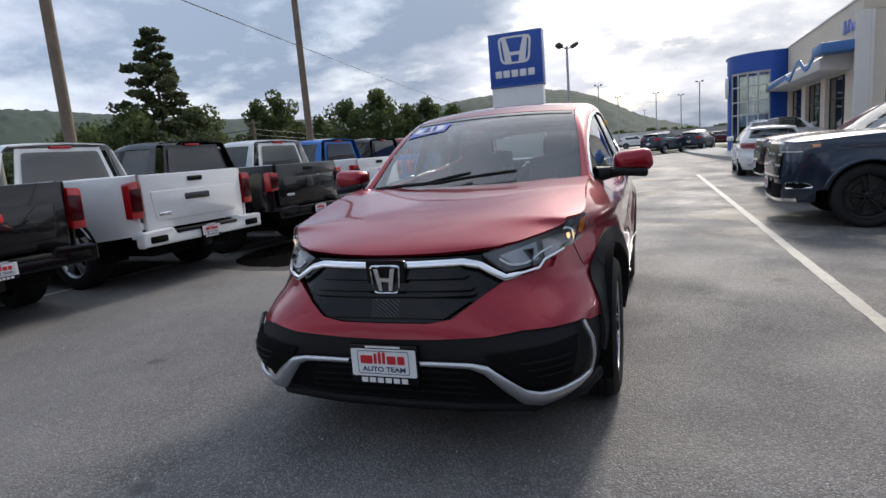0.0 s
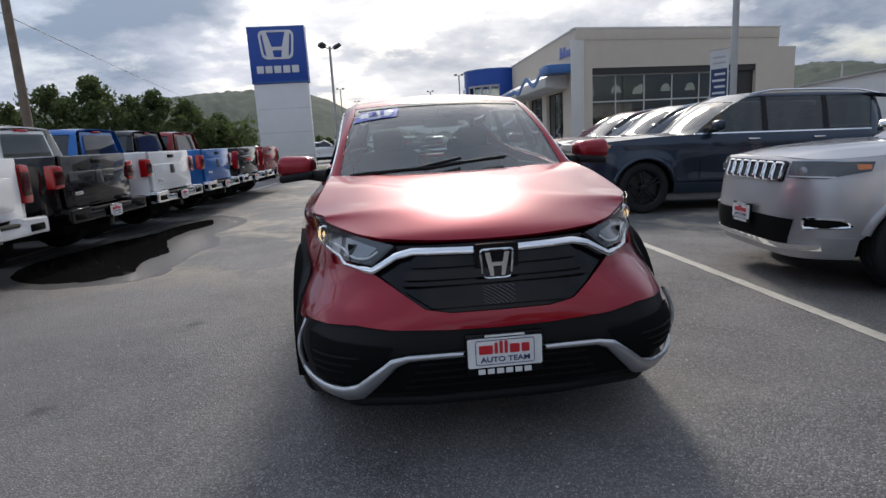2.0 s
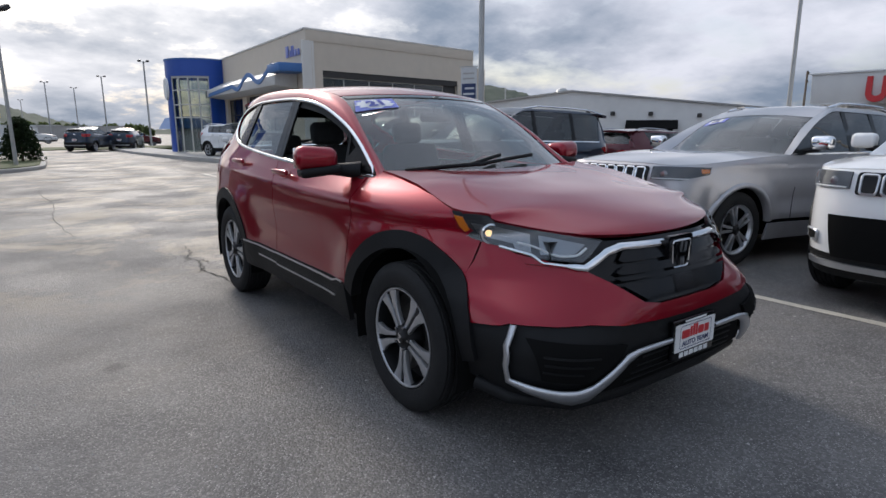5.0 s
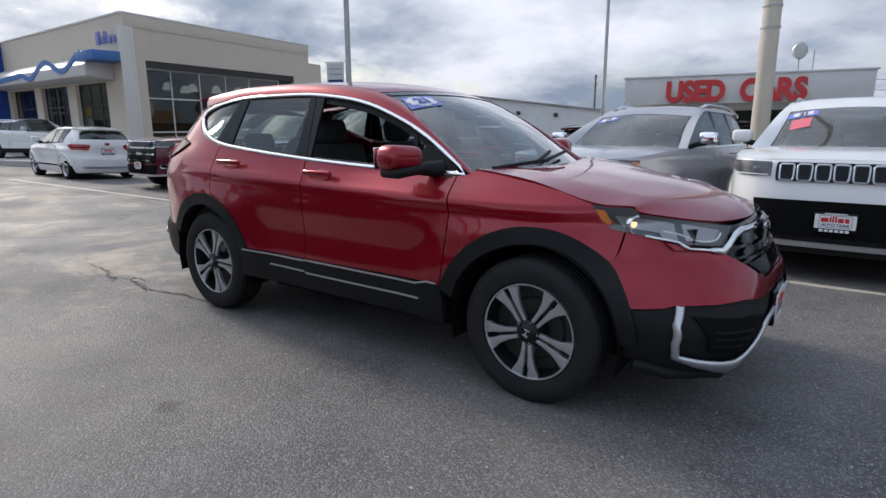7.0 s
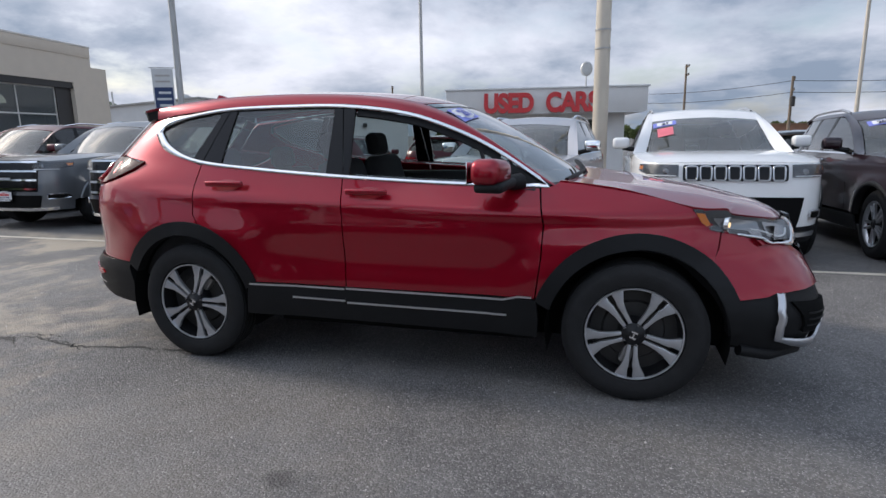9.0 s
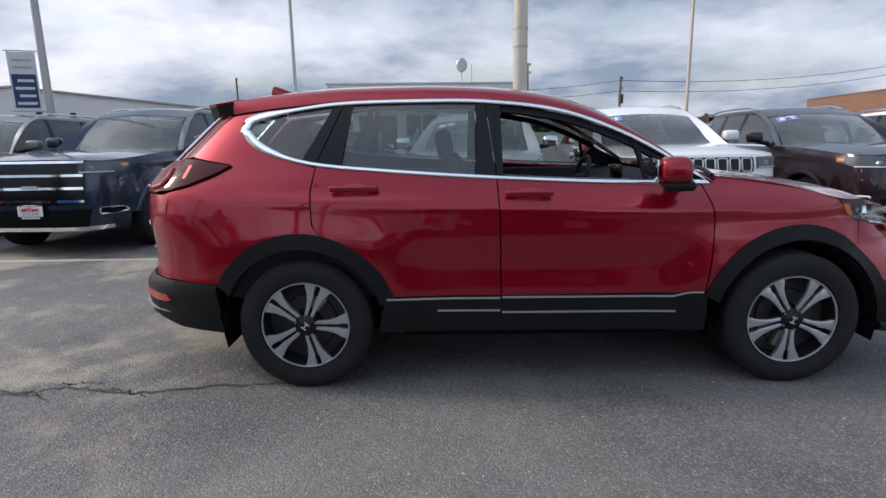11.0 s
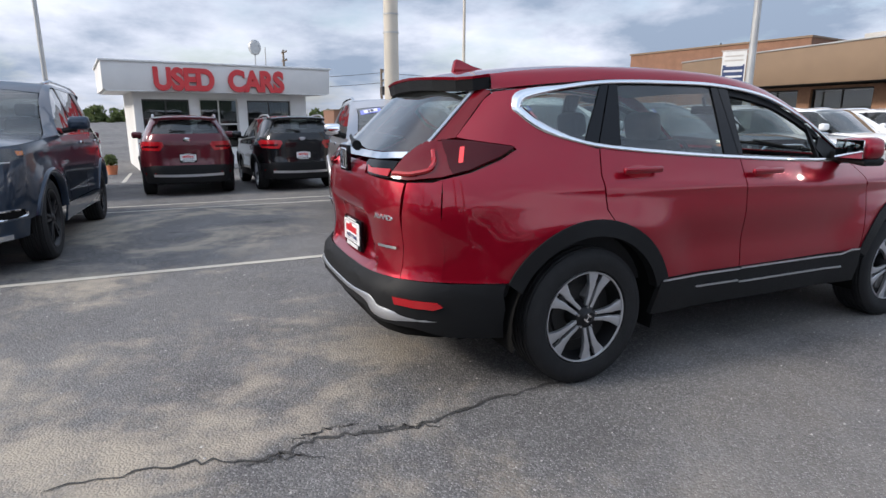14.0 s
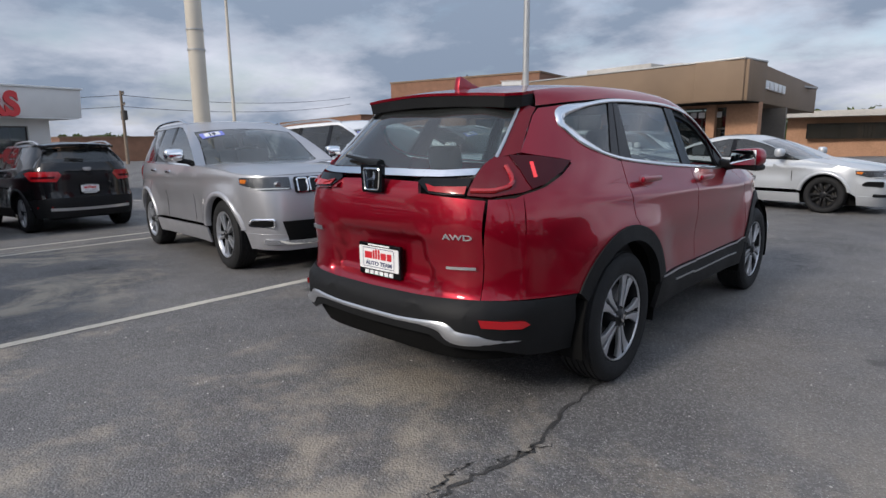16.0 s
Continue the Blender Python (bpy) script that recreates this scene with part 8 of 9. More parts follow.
    if grille:
        lowp = [xw(-hw * 0.60, intake[0]), xw(-hw * 0.66, intake[1]), xw(hw * 0.66, intake[1]), xw(hw * 0.60, intake[0])]
        part("lower_intake", patch(lowp, Wf, (0, -1, 0), (fine, 0.08), 0.03, 0.012), WELL, car)
        a, b = ribbon([xw(x, 0.335 + 0.05 * (abs(x) / hw) ** 4) for x in np.linspace(-hw * 0.80, hw * 0.80, 15)], 0.045)
        part("bumper_trim", patch(a + b[::-1], Wf, (0, -1, 0), (fine, 0.1), 0.03, 0.02), chrome, car)
        chin = [F.py(yfs, zb + 0.14, -1), F.py(yfs, zb - 0.03, -1), xw(-hw * 0.6, zb - 0.05), xw(hw * 0.6, zb - 0.05), F.py(yfs, zb - 0.03, 1), F.py(yfs, zb + 0.14, 1), xw(hw * 0.6, zb + 0.12), xw(-hw * 0.6, zb + 0.12)]
        part("chin", patch(chin, Wf, (0, -1, 0), (fine, 0.1), 0.02, 0.006), clad, car)
        for s in (-1, 1):
            hl = [xw(s * hw * 0.54, gh0 + 0.06), xw(s * hw * 0.80, gh0 + 0.06), F.py(yfs + 0.02, hz - 0.12, s), F.py(yfs + 0.04, hz - 0.05, s), xw(s * hw * 0.72, gh1 + 0.005), xw(s * hw * 0.54, gh1)]
            lamp = part("headlight", patch(hl, Wf, (s * 0.3, -1, 0), (fine, 0.06), 0.03, 0.012), LAMPDARK, car)
            part("projector", moved(lathe([(-0.01, 0.0), (-0.008, 0.028), (0.02, 0.042)], 14, "y"), Matrix.Translation(Wf(*xw(s * hw * 0.66, (gh0 + gh1) / 2 + 0.02)) + Vector((0, -0.012, 0)))), LAMPIN, lamp)
            part("side_marker", patch([F.py(yfs + 0.015, hz - 0.105, s), F.py(yfs + 0.02, hz - 0.07, s), F.py(yfs - 0.07, hz - 0.07, s), F.py(yfs - 0.06, hz - 0.11, s)], Wf, (s, -1, 0), (fine, 0.1), 0.006, 0.016), AMBER, lamp)
            a, b = ribbon([xw(s * hw * 0.56, gh0 + 0.07), xw(s * hw * 0.84, gh0 + 0.075)], 0.010)
            part("light_blade", patch(a + b[::-1], Wf, (s * 0.3, -1, 0), (fine, 0.1), 0.004, 0.018), WHITEPLATE, lamp)
            part("lens", patch(hl, Wf, (s * 0.3, -1, 0), (fine, 0.06), 0.003, 0.024), LENS, lamp)
            fog = rounded([(s * hw * 0.73, 0.50), (s * hw * 0.90, 0.52), (s * hw * 0.88, 0.58), (s * hw * 0.73, 0.58)], 0.02)
            fg = part("fog_light", patch([xw(*p) for p in fog], Wf, (s * 0.3, -1, 0), (fine, 0.06), 0.02, 0.010), WELL, car)
            line = [Wf(*xw(*p)) + Vector((s * 0.005, -0.012, 0)) for p in fog]
            part("fog_surround", tube(line + [line[0]], 0.012, 5, False), chrome, fg)
        plate(car, fx(0, 0.55) + Vector((0, -0.035, 0)), -1)
    # tail
    z0, z1 = tail_h
    for s in (-1, 1):
        if tail_style == "block":
            tp = [F.py(yrs - 0.22, z1 - 0.02, s), F.py(yrs - 0.05, z1 + 0.01, s), F.px(1, s * hw * 0.50, z1), F.px(1, s * hw * 0.46, z1 - 0.06), F.px(1, s * hw * 0.55, z0), F.py(yrs, z0 + 0.02, s)]
        else:
            tp = [F.py(yrs - 0.06, z1, s), F.px(1, s * hw * 0.62, z1), F.px(1, s * hw * 0.66, z0), F.py(yrs - 0.02, z0, s)]
        tl = part("tail_light", patch(tp, Wr, (s, 1, 0), (fine, 0.08), 0.02, 0.014), REDLENS, car)
        part("lamp_bar", patch([F.px(1, s * hw * 0.58, z0 + 0.06), F.px(1, s * hw * 0.88, z0 + 0.06), F.px(1, s * hw * 0.88, z0 + 0.10), F.px(1, s * hw * 0.56, z0 + 0.10)], Wr, (0, 1, 0), (fine, 0.1), 0.004, 0.018), DARKRED, tl)
        part("reflector", patch([F.px(1, s * hw * 0.66, 0.46), F.px(1, s * hw * 0.86, 0.46), F.px(1, s * hw * 0.86, 0.49), F.px(1, s * hw * 0.66, 0.49)], Wr, (0, 1, 0), (0.1, 0.1), 0.006, 0.02), REDLENS, car)
    rb = [F.py(yrs - 0.1, zb + 0.30, -1), F.py(yrs - 0.02, zb - 0.02, -1), F.px(1, -hw * 0.6, zb - 0.02), F.px(1, hw * 0.6, zb - 0.02), F.py(yrs - 0.02, zb - 0.02, 1), F.py(yrs - 0.1, zb + 0.30, 1), F.px(1, hw * 0.7, zb + 0.33), F.px(1, -hw * 0.7, zb + 0.33)]
    part("rear_bumper", patch(rb, Wr, (0, 1, 0), (fine, 0.1), 0.03, 0.014), clad, car)
    a, b = ribbon([F.px(1, x, zb + 0.12 + 0.03 * (abs(x) / hw) ** 2) for x in np.linspace(-hw * 0.7, hw * 0.7, 9)], 0.05)
    part("skid_trim", patch(a + b[::-1], Wr, (0, 1, 0), (fine, 0.1), 0.02, 0.024), SATIN, car)
    plate(car, rxz(0, 0.78) + Vector((0, 0.03, 0)), 1)
    part("tail_badge", moved(lathe([(0.02, 0.0), (0.018, 0.05), (0.0, 0.055)], 20, "y"), Matrix.Translation(rxz(0, b1 - 0.06)) @ Matrix.Diagonal((1.4, 1, 0.8, 1))), CHROME, car)
    # inside
    part("underbody", join(block(-hw * 0.62, hw * 0.62, -yf + 0.25, yr - 0.25, zb - 0.06, 0.55), block(-hw * 0.60, hw * 0.60, -yf + 0.2, cy - 0.1, 0.5, hz - 0.12)), WELL, car)
    part("cabin_floor", block(-hw * 0.86, hw * 0.86, cy, yr - 0.30, 0.5, b0 - 0.16, 0.02), CABIN, car)
    for s in (-1, 1):
        for y in (ty + 0.55, ty + 1.35):
            if y < yr - 0.8:
                part("seat", join(moved(block(-0.24, 0.24, -0.07, 0.07, 0, 0.55, 0.06, 2), Matrix.Translation((s * 0.38, y, b0 - 0.32)) @ pose(0, 0, 0, -14)), moved(block(-0.12, 0.12, -0.05, 0.05, 0.58, 0.74, 0.04, 2), Matrix.Translation((s * 0.38, y, b0 - 0.32)) @ pose(0, 0, 0, -14))), SEATCLOTH, car)
    part("dashboard", block(-hw * 0.8, hw * 0.8, cy + 0.02, cy + 0.45, b0 - 0.3, b0 - 0.06, 0.04), CABIN, car)
    return car


def pickup(m, label, paint_mat, kind="a", bumper=CHROME, group="pickup trucks in a row", bed_mat=None, plate_on=True, cap=None):
    """A crew-cab pickup: cab, bed, tailgate, bumper, lamps, wheels. The tail points to +y."""
    car = thing("pickup_truck", m, label, "pickup truck", group)
    wb, fo, L, hw, H = 3.75, 0.95, 5.88, 1.02, 1.93
    yf, yr = wb / 2 + fo, L - wb / 2 - fo
    r = 0.41
    bed_z, belt_z = 1.36, 1.30
    F = Form(w=[(0.4, hw * 0.93), (0.6, hw * 0.985), (0.95, hw), (1.25, hw * 0.985), (1.40, hw * 0.95), (1.85, hw * 0.78), (2.0, hw * 0.70)], lf=[(0.4, yf - 0.05), (0.8, yf), (1.2, yf - 0.1), (2.0, yf - 0.3)], lr=[(0.4, yr), (2.0, yr)], nf=[(0.4, 6), (2.0, 6)], nr=[(0.4, 14), (2.0, 14)])
    fx = lambda x, z: Vector((x, yr, z))
    bedm = bed_mat or paint_mat
    cab, bed = [], []
    split = 0.62
    aw = r + 0.09
    cy, ty, ry = -1.35, -0.55, 0.48
    for s in (-1, 1):
        S = F.side(s)
        out = (s, 0, 0)
        cab.append(patch([(-yf + 0.45, 0.60)] + [p for p in arc(-wb / 2, r, aw, 160, 20, 12) if p[1] > 0.5] + [(split - 0.01, 0.52), (split - 0.01, belt_z), (cy, belt_z - 0.05), (-yf + 0.45, 1.16)], S, out, 0.25, 0.03))
        cab.append(patch([F.py(-yf + 0.45, 0.60, s), F.py(-yf + 0.45, 1.16, s), F.px(-1, s * 0.7, 1.14), F.px(-1, s * 0.7, 0.60)], F.wrap(-1), (s, -1, 0), (0.1, 0.2), 0.02))
        bed.append(patch([(split + 0.01, 0.62)] + [p for p in arc(wb / 2, r, aw, 158, 22, 14) if p[1] > 0.55] + [(yr - 0.03, 0.66), (yr - 0.03, bed_z), (split + 0.01, bed_z)], S, out, 0.25, 0.03))
        # bed rail top and inner wall
        ys = np.linspace(split + 0.01, yr - 0.03, 6)
        bed.append(sheet([[S(y, bed_z) for y in ys], [Vector((S(y, bed_z).x - s * 0.03, y, bed_z + 0.012)) for y in ys], [Vector((S(y, bed_z).x - s * 0.10, y, bed_z + 0.010)) for y in ys], [Vector((S(y, bed_z).x - s * 0.11, y, 0.8)) for y in ys]], (0, 0, 1)))
        topl = lambda y: float(np.interp(y, [cy, -0.95, ty, -0.2, ry], [1.26, 1.55, 1.80, 1.83, 1.81]))
        yy = np.linspace(cy, ry + 0.06, 14)
        xt = lambda y: float(np.interp(y, [cy, ty, ry], [0.86, 0.72, 0.70]))
        zt = lambda y: float(np.interp(y, [cy, -0.95, ty, -0.2, 0.2, ry + 0.06], [1.28, 1.60, 1.875, 1.93, 1.93, 1.90]))
        cab.append(ruled([S(y, max(topl(y), belt_z - 0.03)) for y in yy], [Vector((s * xt(y), y, zt(y))) for y in yy], (s * 0.6, 0, 0.8), 0.012, 3))
        cab.append(patch([(0.40, belt_z), (0.42, topl(0.42)), (ry + 0.06, topl(ry)), (split - 0.01, belt_z)], S, out, 0.3, 0.02))
        gl = [(cy + 0.12, belt_z - 0.03), (0.42, belt_z + 0.004), (0.44, topl(0.4) - 0.01)] + [(y, topl(y) - 0.01) for y in (0.1, -0.2, ty, -0.8, -1.0)]
        part("side_window", patch(gl, S, out, 0.3, 0.006, -0.006), DARKTINT, car)
        part("pillar", patch([(-0.36, belt_z), (-0.34, topl(-0.34)), (-0.24, topl(-0.24)), (-0.24, belt_z)], S, out, 0.3, 0.01, 0.004), GLOSSBLK, car)
        for yp in (-1.2, -0.30, 0.56):
            a, b = ribbon([(yp, belt_z - 0.02), (yp, 0.62)], 0.008)
            part("door_gap", patch(a + b[::-1], S, out, 0.3, 0.002, 0.002), WELL, car)
        for yp in (-0.48, 0.36):
            c = S(yp, 1.17)
            part("handle", moved(block(-0.015, 0.015, yp - 0.11, yp + 0.11, -0.018, 0.018, 0.01), Matrix.Translation((c.x + s * 0.02, 0, c.z))), bumper, car)
        part("running_board", block(min(s * 0.80, s * 1.02), max(s * 0.80, s * 1.02), -wb / 2 + aw + 0.1, wb / 2 - aw - 0.2, 0.40, 0.46, 0.02), BLACKPL, car)
        for yc in (-wb / 2, wb / 2):
            part("arch_trim", patch(arc(yc, r, aw + 0.05, 12, 168, 18) + arc(yc, r, aw - 0.008, 168, 12, 18), S, out, 0.3, 0.05, 0.010), BLACKPL if kind == "a" else paint_mat, car)
            rows = [[Vector((s * x, yc + (aw + 0.01) * math.cos(radians(t)), r + (aw + 0.01) * math.sin(radians(t)))) for x in (0.6, 0.8, 0.98)] for t in range(-10, 191, 20)]
            part("wheel_well", sheet(rows, None), WELL, car)
            wheel(car, s * (hw - 0.15), yc, r, s, "split" if kind == "a" else "solid", 0.28, 0.25, MACHINED if kind == "a" else DARKALLOY, DARKALLOY)
        tl = [(s * 0.99, 0.86), (s * 0.84, 0.86), (s * 0.84, 1.30), (s * 0.99, 1.28)] if kind == "a" else [(s * 0.99, 0.96), (s * 0.80, 0.98), (s * 0.80, 1.24), (s * 0.99, 1.26)]
        lamp = part("tail_light", prism(rounded(tl if s > 0 else tl[::-1], 0.03), yr - 0.10, yr + 0.012, "y", 0.008), REDLENS, car)
        part("lamp_core", prism(rounded([(p[0] * 0.985 + s * 0.004, 1.08 + (p[1] - 1.08) * 0.62) for p in (tl if s > 0 else tl[::-1])], 0.02), yr + 0.008, yr + 0.018, "y", 0.003), DARKRED, lamp)
        part("door_mirror", moved(block(-0.13, 0.13, -0.07, 0.06, -0.12, 0.12, 0.05, 3), Matrix.Translation((s * 1.18, -1.05, 1.36))), bumper if kind == "a" else GLOSSBLK, car)
    cab.append(sheet([[Vector((x * xt(y), y, zt(y) + 0.03 * (1 - x * x))) for x in np.linspace(-1, 1, 9)] for y in np.linspace(ty, ry + 0.06, 6)], (0, 0, 1), 0.02))
    cab.append(sheet([[Vector((x * 0.86, y, 1.22 + 0.06 * (1 - x * x) - 0.03 * sstep(-2.2, -yf, y))) for x in np.linspace(-1, 1, 9)] for y in np.linspace(-yf + 0.06, cy, 6)], (0, 0, 1), 0.02))
    cab.append(patch([(-0.78, belt_z - 0.1), (-0.62, 1.86), (0.62, 1.86), (0.78, belt_z - 0.1)], lambda x, z: Vector((x, 0.60 - 0.14 * (z - belt_z), z)), (0, 1, 0), 0.4, 0.02, -0.01))
    part("cab", join(*cab), paint_mat, car)
    part("rear_window", patch(rounded([(-0.66, belt_z + 0.05), (-0.56, 1.80), (0.56, 1.80), (0.66, belt_z + 0.05)], 0.05), lambda x, z: Vector((x, 0.61 - 0.14 * (z - belt_z), z)), (0, 1, 0), 0.4, 0.006, 0.004), DARKTINT, car)
    part("brake_lamp", block(-0.16, 0.16, 0.50, 0.545, 1.845, 1.885, 0.008), REDLENS, car)
    part("windscreen", sheet([[Vector((x * xt(y) * 0.97, y - 0.10 * (1 - x * x), zt(y) - 0.005)) for x in np.linspace(-1, 1, 9)] for y in np.linspace(cy + 0.02, ty, 5)], (0, -1, 1), 0.004), GLASS, car)
    part("bed", join(*bed, block(-0.86, 0.86, split + 0.02, yr - 0.06, 0.72, 0.80)), bedm, car)
    tg = part("tailgate", prism(rounded([(-0.80, 0.70), (0.80, 0.70), (0.81, bed_z + 0.005), (-0.81, bed_z + 0.005)], 0.03), yr - 0.07, yr, "y", 0.012), bedm, car)
    part("gate_panel", prism(rounded([(-0.66, 0.80), (0.66, 0.80), (0.70, 1.16), (-0.70, 1.16)], 0.04), yr - 0.01, yr + 0.010, "y", 0.008), bedm, tg)
    part("gate_handle", prism(rounded([(-0.12, 1.25), (0.12, 1.25), (0.12, 1.31), (-0.12, 1.31)], 0.02), yr - 0.01, yr + 0.016, "y", 0.004), GLOSSBLK, tg)
    part("gate_badge", prism(rounded([(-0.20, 1.02), (0.20, 1.02), (0.20, 1.10), (-0.20, 1.10)] if kind == "a" else [(-0.09, 0.98), (0.09, 0.98), (0.07, 1.14), (-0.07, 1.14)], 0.02), yr + 0.006, yr + 0.022, "y", 0.004), PLATERED if kind == "a" and paint_mat is not WHITE else LAMPDARK, tg)
    part("gate_badge", prism(rounded([(0.44, 0.86), (0.62, 0.86), (0.62, 0.90), (0.44, 0.90)], 0.008), yr + 0.006, yr + 0.018, "y", 0.003), CHROME, tg)
    rb = part("rear_bumper", join(prism(rounded([(-0.99, 0.52), (0.99, 0.52), (0.99, 0.70), (0.55, 0.72), (0.50, 0.64), (-0.50, 0.64), (-0.55, 0.72), (-0.99, 0.70)], 0.03), yr + 0.0, yr + 0.14, "y", 0.025), block(-0.96, 0.96, yr - 0.1, yr + 0.12, 0.62, 0.66, 0.01)), bumper, car)
    part("bumper_pad", block(-0.50, 0.50, yr + 0.02, yr + 0.15, 0.635, 0.675, 0.01), BLACKPL, rb)
    for s in (-1, 1):
        part("exhaust_slot", prism(rounded([(s * 0.66, 0.56), (s * 0.90, 0.56), (s * 0.90, 0.64), (s * 0.66, 0.64)] if s > 0 else [(s * 0.90, 0.56), (s * 0.66, 0.56), (s * 0.66, 0.64), (s * 0.90, 0.64)], 0.02), yr + 0.13, yr + 0.150, "y", 0.004), WELL, rb)
    if plate_on:
        plate(car, Vector((0, yr + 0.165, 0.60)), 1)
    part("tow_hitch", block(-0.06, 0.06, yr - 0.1, yr + 0.10, 0.40, 0.50, 0.01), BLACKPL, car)
    part("chassis", join(block(-0.62, 0.62, -yf + 0.3, yr - 0.2, 0.36, 0.72), block(-0.8, 0.8, -1.3, 0.5, 0.5, 1.1)), WELL, car)
    part("rear_axle", tube([(-0.75, wb / 2, r), (0.75, wb / 2, r)], 0.08, 8), WELL, car)
    part("fuel_tank", block(-0.5, 0.3, wb / 2 + 0.45, yr - 0.15, 0.45, 0.66, 0.05), WELL, car)
    return car


WHITE = paint("white_paint", (0.78, 0.78, 0.77), 0.0, 0.3)
SILVER = paint("silver_paint", (0.44, 0.44, 0.46), 0.6, 0.34)
GREYP = paint("grey_paint", (0.16, 0.17, 0.18), 0.5, 0.32)
SLATE = paint("slate_blue_paint", (0.020, 0.034, 0.058), 0.55, 0.3)
BLACKP = paint("black_paint", (0.006, 0.006, 0.007), 0.1, 0.25)
MAROON = paint("maroon_paint", (0.085, 0.008, 0.014), 0.35, 0.35)
PLUM = paint("plum_paint", (0.020, 0.008, 0.012), 0.35, 0.3)
BLUEP = paint("blue_paint", (0.015, 0.13, 0.42), 0.3, 0.35)
REDT = paint("truck_red_paint", (0.25, 0.012, 0.014), 0.3, 0.35)


def stand(x, y, rz, dz=0.0):
    """A place on the ground for a vehicle, following its slope."""
    return pose(x, y, ground_z(x, y) + dz, 0, math.degrees(math.atan2(ground_z(x - 1, y) - ground_z(x + 1, y), 2)), 0) @ pose(0, 0, 0, 0, 0, rz)


def park():
    suv = "suvs facing the lane"
    vehicle("parked_suv", stand(5.1, 0.08, -97.5), "silver SUV with seven-slot grille and chrome mirrors", "car", SILVER, L=4.82, W=1.95, H=1.76, wb=2.915, fo=0.90, r=0.385, hz=1.06, cowl=(-0.70, 1.17), screen_top=(0.10, 1.64), belt=(1.15, 1.24), grille="slots", group=suv, sticker=(-0.48, "19"), clad=mat("silver_lower", (0.40, 0.40, 0.42), 0.4, 0.5, 0.6))
    vehicle("parked_suv", stand(5.1, -2.42, -90), "white three-row SUV with black grille slots and stickers", "car", WHITE, L=5.2, W=1.98, H=1.81, wb=3.09, fo=0.92, r=0.39, hz=1.10, cowl=(-0.85, 1.20), screen_top=(-0.05, 1.68), belt=(1.18, 1.24), grille="slots", chrome=SATIN, group=suv, sticker=(-0.52, "21"), rear_rake=0.2, intake=(0.40, 0.72))
    vehicle("parked_suv", stand(4.95, -4.95, -90), "dark plum SUV with bright lattice grille", "car", PLUM, L=4.98, W=1.975, H=1.75, wb=2.90, fo=0.96, r=0.38, hz=1.08, cowl=(-0.72, 1.18), screen_top=(0.08, 1.64), belt=(1.15, 1.22), grille="mesh", group=suv, sticker=(-0.45, "20"))
    vehicle("parked_suv", stand(5.35, -7.75, -90), "white SUV parked with its nose to the lane", "car", WHITE, L=4.8, W=1.93, H=1.74, wb=2.85, grille="slim", group=suv)
    vehicle("parked_suv", stand(5.25, 5.32, -92), "slate blue full-size SUV with chrome grille bars", "car", SLATE, L=5.35, W=2.06, H=1.92, wb=3.07, fo=0.99, r=0.41, zb=0.36, hz=1.16, cowl=(-0.75, 1.26), screen_top=(0.0, 1.80), belt=(1.24, 1.28), rear_rake=0.12, dlo_end=0.22, grille="bars", group=suv, wheels=("split", DARKALLOY, DARKALLOY), clad=SLATE, rimr=0.285)
    vehicle("parked_suv", stand(5.65, 8.2, -90), "grey full-size SUV with chrome grille bars", "car", GREYP, L=5.2, W=2.04, H=1.89, wb=2.95, fo=0.99, r=0.41, zb=0.36, hz=1.14, cowl=(-0.72, 1.24), screen_top=(0.0, 1.78), belt=(1.22, 1.26), rear_rake=0.12, dlo_end=0.22, grille="bars", group=suv, clad=GREYP)
    vehicle("parked_suv", stand(5.85, 10.9, -90), "maroon full-size SUV with chrome grille bars", "car", MAROON, L=5.2, W=2.04, H=1.89, wb=2.95, fo=0.99, r=0.41, zb=0.36, hz=1.14, cowl=(-0.72, 1.24), screen_top=(0.0, 1.78), belt=(1.22, 1.26), rear_rake=0.12, dlo_end=0.22, grille="bars", group=suv, clad=MAROON)
    vehicle("parked_hatchback", stand(4.5, 16.6, 176), "white hatchback parked along the lane", "car", WHITE, L=4.26, W=1.79, H=1.47, wb=2.63, fo=0.86, r=0.32, zb=0.22, hz=0.86, cowl=(-0.78, 0.98), screen_top=(-0.05, 1.39), belt=(0.96, 1.04), rear_rake=0.30, dlo_end=0.42, grille="slim", rails=False, clad=WHITE, tail_h=(0.80, 0.96), rimr=0.225, chrome=BLACKPL)
    # second row, tails towards the lane
    row = "suvs seen from behind"
    vehicle("compact_suv", stand(11.95, 3.0, 90), "maroon compact SUV, its tail to the lane", "car", MAROON, L=4.48, W=1.85, H=1.66, wb=2.67, r=0.36, hz=0.98, grille="slim", group=row, chrome=SATIN, tail_h=(0.92, 1.10))
    vehicle("compact_suv", stand(11.95, 0.75, 92), "black compact SUV, its tail to the lane", "car", BLACKP, L=4.48, W=1.85, H=1.66, wb=2.67, r=0.36, hz=0.98, grille="slim", group=row, chrome=SATIN, tail_h=(0.92, 1.10))
    vehicle("compact_suv", stand(11.85, 5.95, 88), "dark red compact SUV, its tail to the lane", "car", MAROON, L=4.48, W=1.85, H=1.66, wb=2.67, r=0.36, hz=0.98, grille="slim", group=row, chrome=SATIN, tail_h=(0.92, 1.10))
    vehicle("compact_suv", stand(12.0, -5.2, 90), "grey compact SUV behind the front row", "car", GREYP, L=4.5, W=1.86, H=1.66, wb=2.67, r=0.36, hz=0.98, grille="slim", group=row, chrome=SATIN, tail_h=(0.92, 1.10))
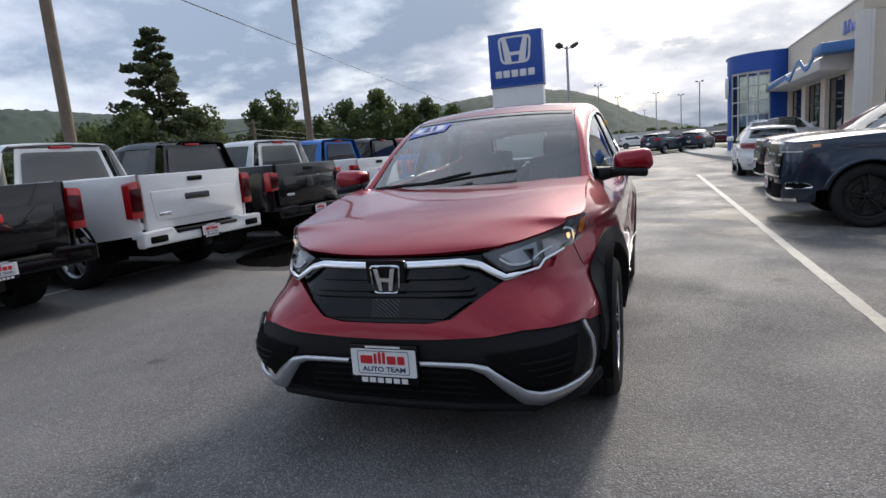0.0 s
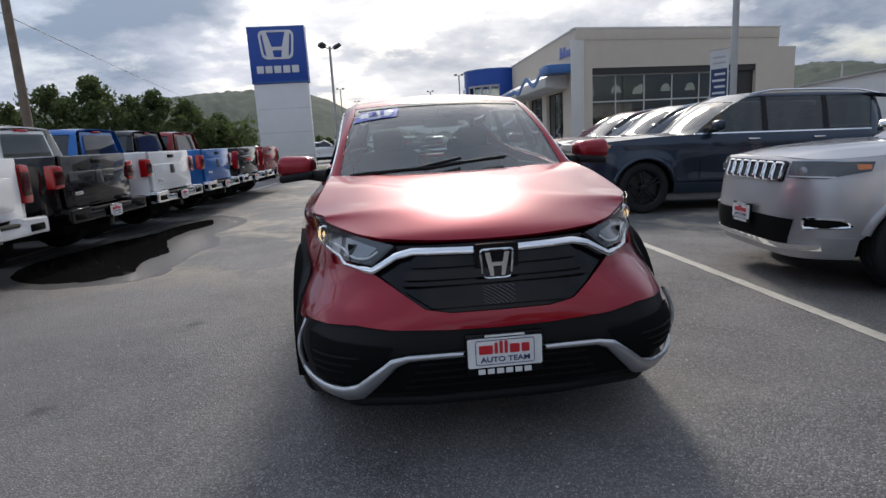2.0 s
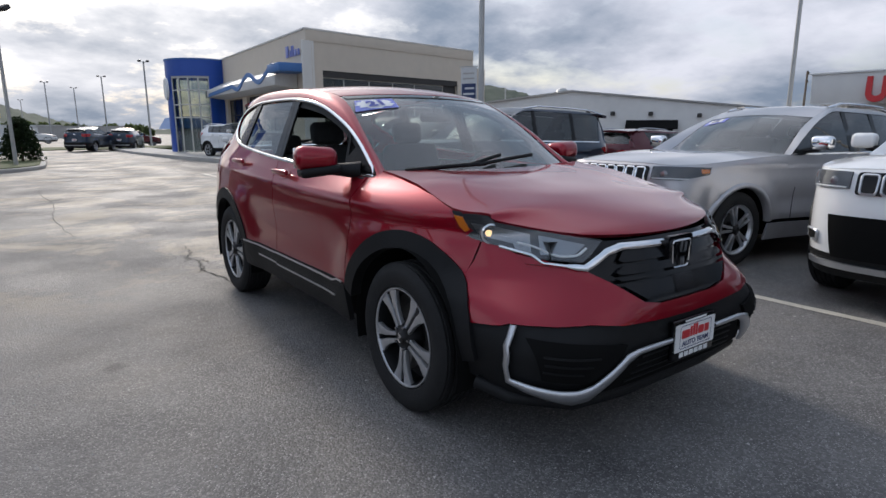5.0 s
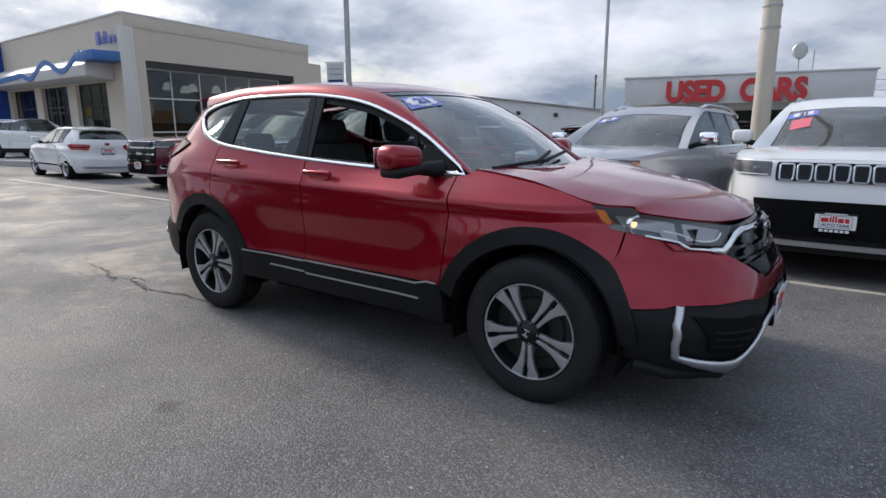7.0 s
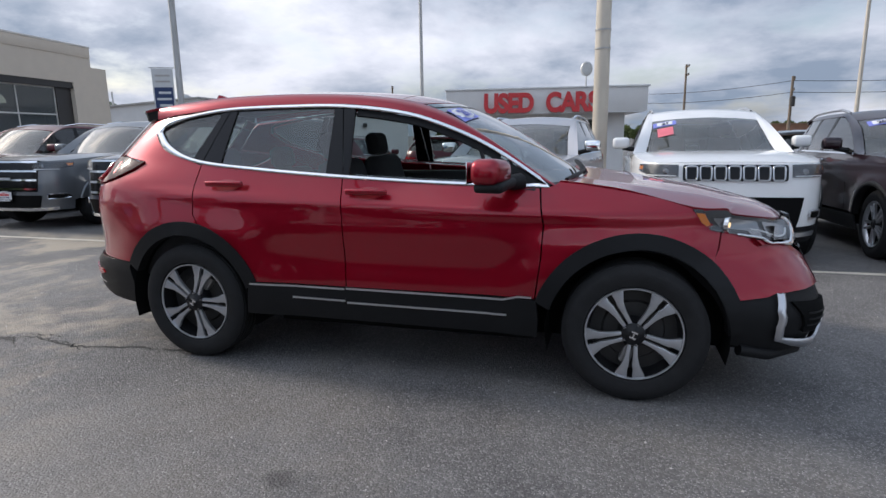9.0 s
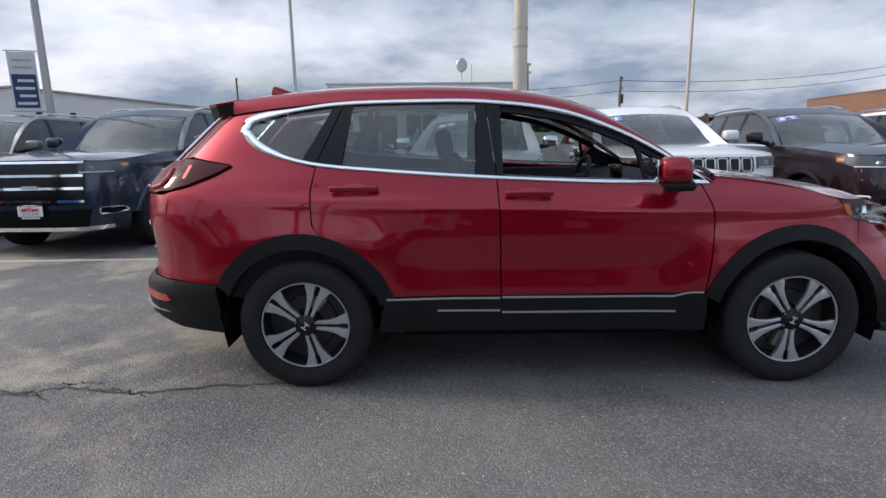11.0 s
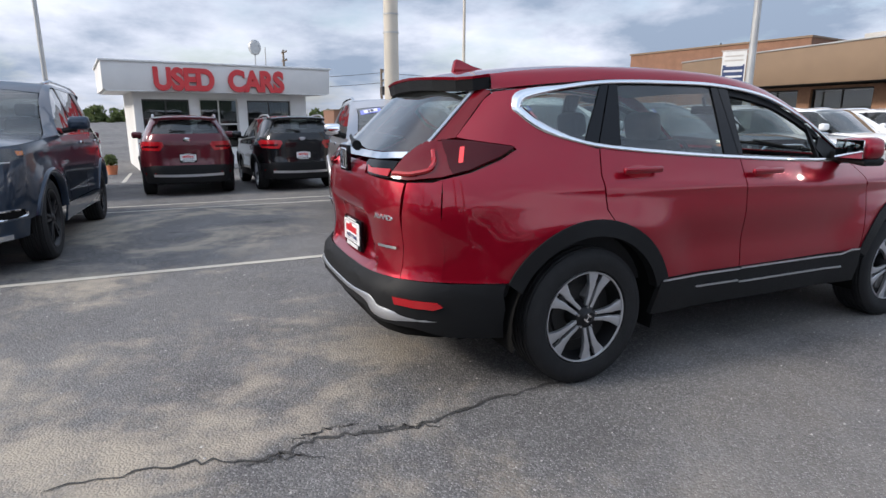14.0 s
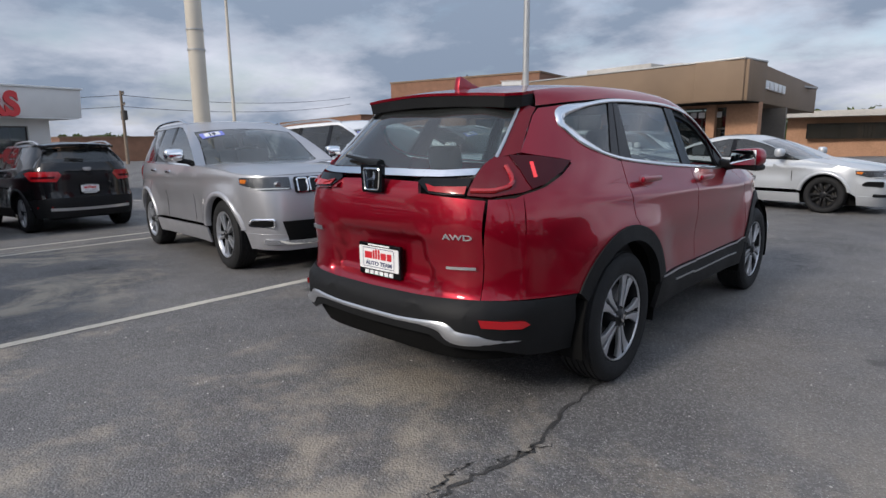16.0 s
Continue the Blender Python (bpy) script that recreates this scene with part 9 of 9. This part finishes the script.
    # y=-10.4 and on: the row carries on towards the store
    for yy, pm, lab in ((-10.4, WHITE, "white SUV farther along the row"), (-13.1, WHITE, "white SUV at the end of the row"), (-15.8, SILVER, "silver SUV at the end of the row")):
        vehicle("parked_suv", stand(5.3, yy, -90), lab, "car", pm, L=4.7, W=1.9, H=1.70, wb=2.75, r=0.36, hz=1.0, grille="slim", group=suv, fine=0.06)
    vehicle("parked_car", pose(6.9, 26.4, 0.09, 0, 0, 24), "white car parked on the concrete apron", "car", WHITE, L=4.5, W=1.84, H=1.60, wb=2.67, r=0.35, hz=0.96, grille="slim")
    for pm, lab, places in ((SLATE, "dark car far along the drive", ((2.0, 44, 150), (4.6, 47, 160))), (WHITE, "white car beyond the lot", ((-4.5, 40, 95), (-0.6, 76, 90), (-14, 62, 90))), (MAROON, "red car on the far road", ((9, 70, 90),))):
        first = vehicle("distant_car", stand(*places[0]), lab, "car", pm, L=4.5, W=1.84, H=1.55, wb=2.67, r=0.34, hz=0.95, grille="slim", fine=0.1)
        for p in places[1:]:
            copy_thing(first, stand(*p))
    first = vehicle("compact_suv", stand(12.2, -12.5, 90), "white compact SUV behind the front row", "car", WHITE, L=4.5, W=1.86, H=1.62, wb=2.67, r=0.36, hz=0.98, grille="slim", group=row, chrome=SATIN, tail_h=(0.92, 1.10), fine=0.08)
    for x, y in ((12.4, -15.2), (12.6, -9.8)):
        copy_thing(first, stand(x, y, 90))
    # saloon and others across the lane
    vehicle("saloon", stand(0.79, -8.97, -100), "silver saloon with black wheels in the lane", "car", paint("pale_silver_paint", (0.52, 0.54, 0.56), 0.4, 0.3), L=4.63, W=1.80, H=1.42, wb=2.70, fo=0.90, r=0.325, zb=0.20, hz=0.82, cowl=(-0.92, 0.95), screen_top=(-0.10, 1.33), belt=(0.94, 1.02), rear_rake=0.7, grille="slim", rails=False, clad=paint("pale_silver_paint", (0.52, 0.54, 0.56)), tail_h=(0.78, 0.95), rimr=0.225, chrome=BLACKPL, notch=(0.85, 1.15, 1.65), wheels=("twin", DARKALLOY, DARKALLOY))
    # pickups
    for i, (yc, mm, kd, bp, lab) in enumerate(((-0.7, BLACKP, "a", GLOSSBLK, "black pickup truck with red tail lights"), (1.85, WHITE, "a", WHITE, "white pickup truck with painted rear bumper"), (4.3, BLACKP, "b", GLOSSBLK, "black pickup truck with dark tailgate"), (6.75, WHITE, "b", CHROME, "white pickup truck with chrome rear bumper"), (9.2, BLUEP, "b", CHROME, "blue pickup truck with chrome rear bumper"), (11.6, BLACKP, "a", CHROME, "black pickup truck with chrome rear bumper"), (14.0, REDT, "a", CHROME, "red pickup truck with chrome rear bumper"))):
        x = -4.5 + 0.06 * (yc - 1.6)
        # the tail lies 2.0 m behind the middle of the wheelbase plus overhang
        pickup(stand(x - 3.06, yc, -90 - 4), lab, mm, kd, bp)


park()
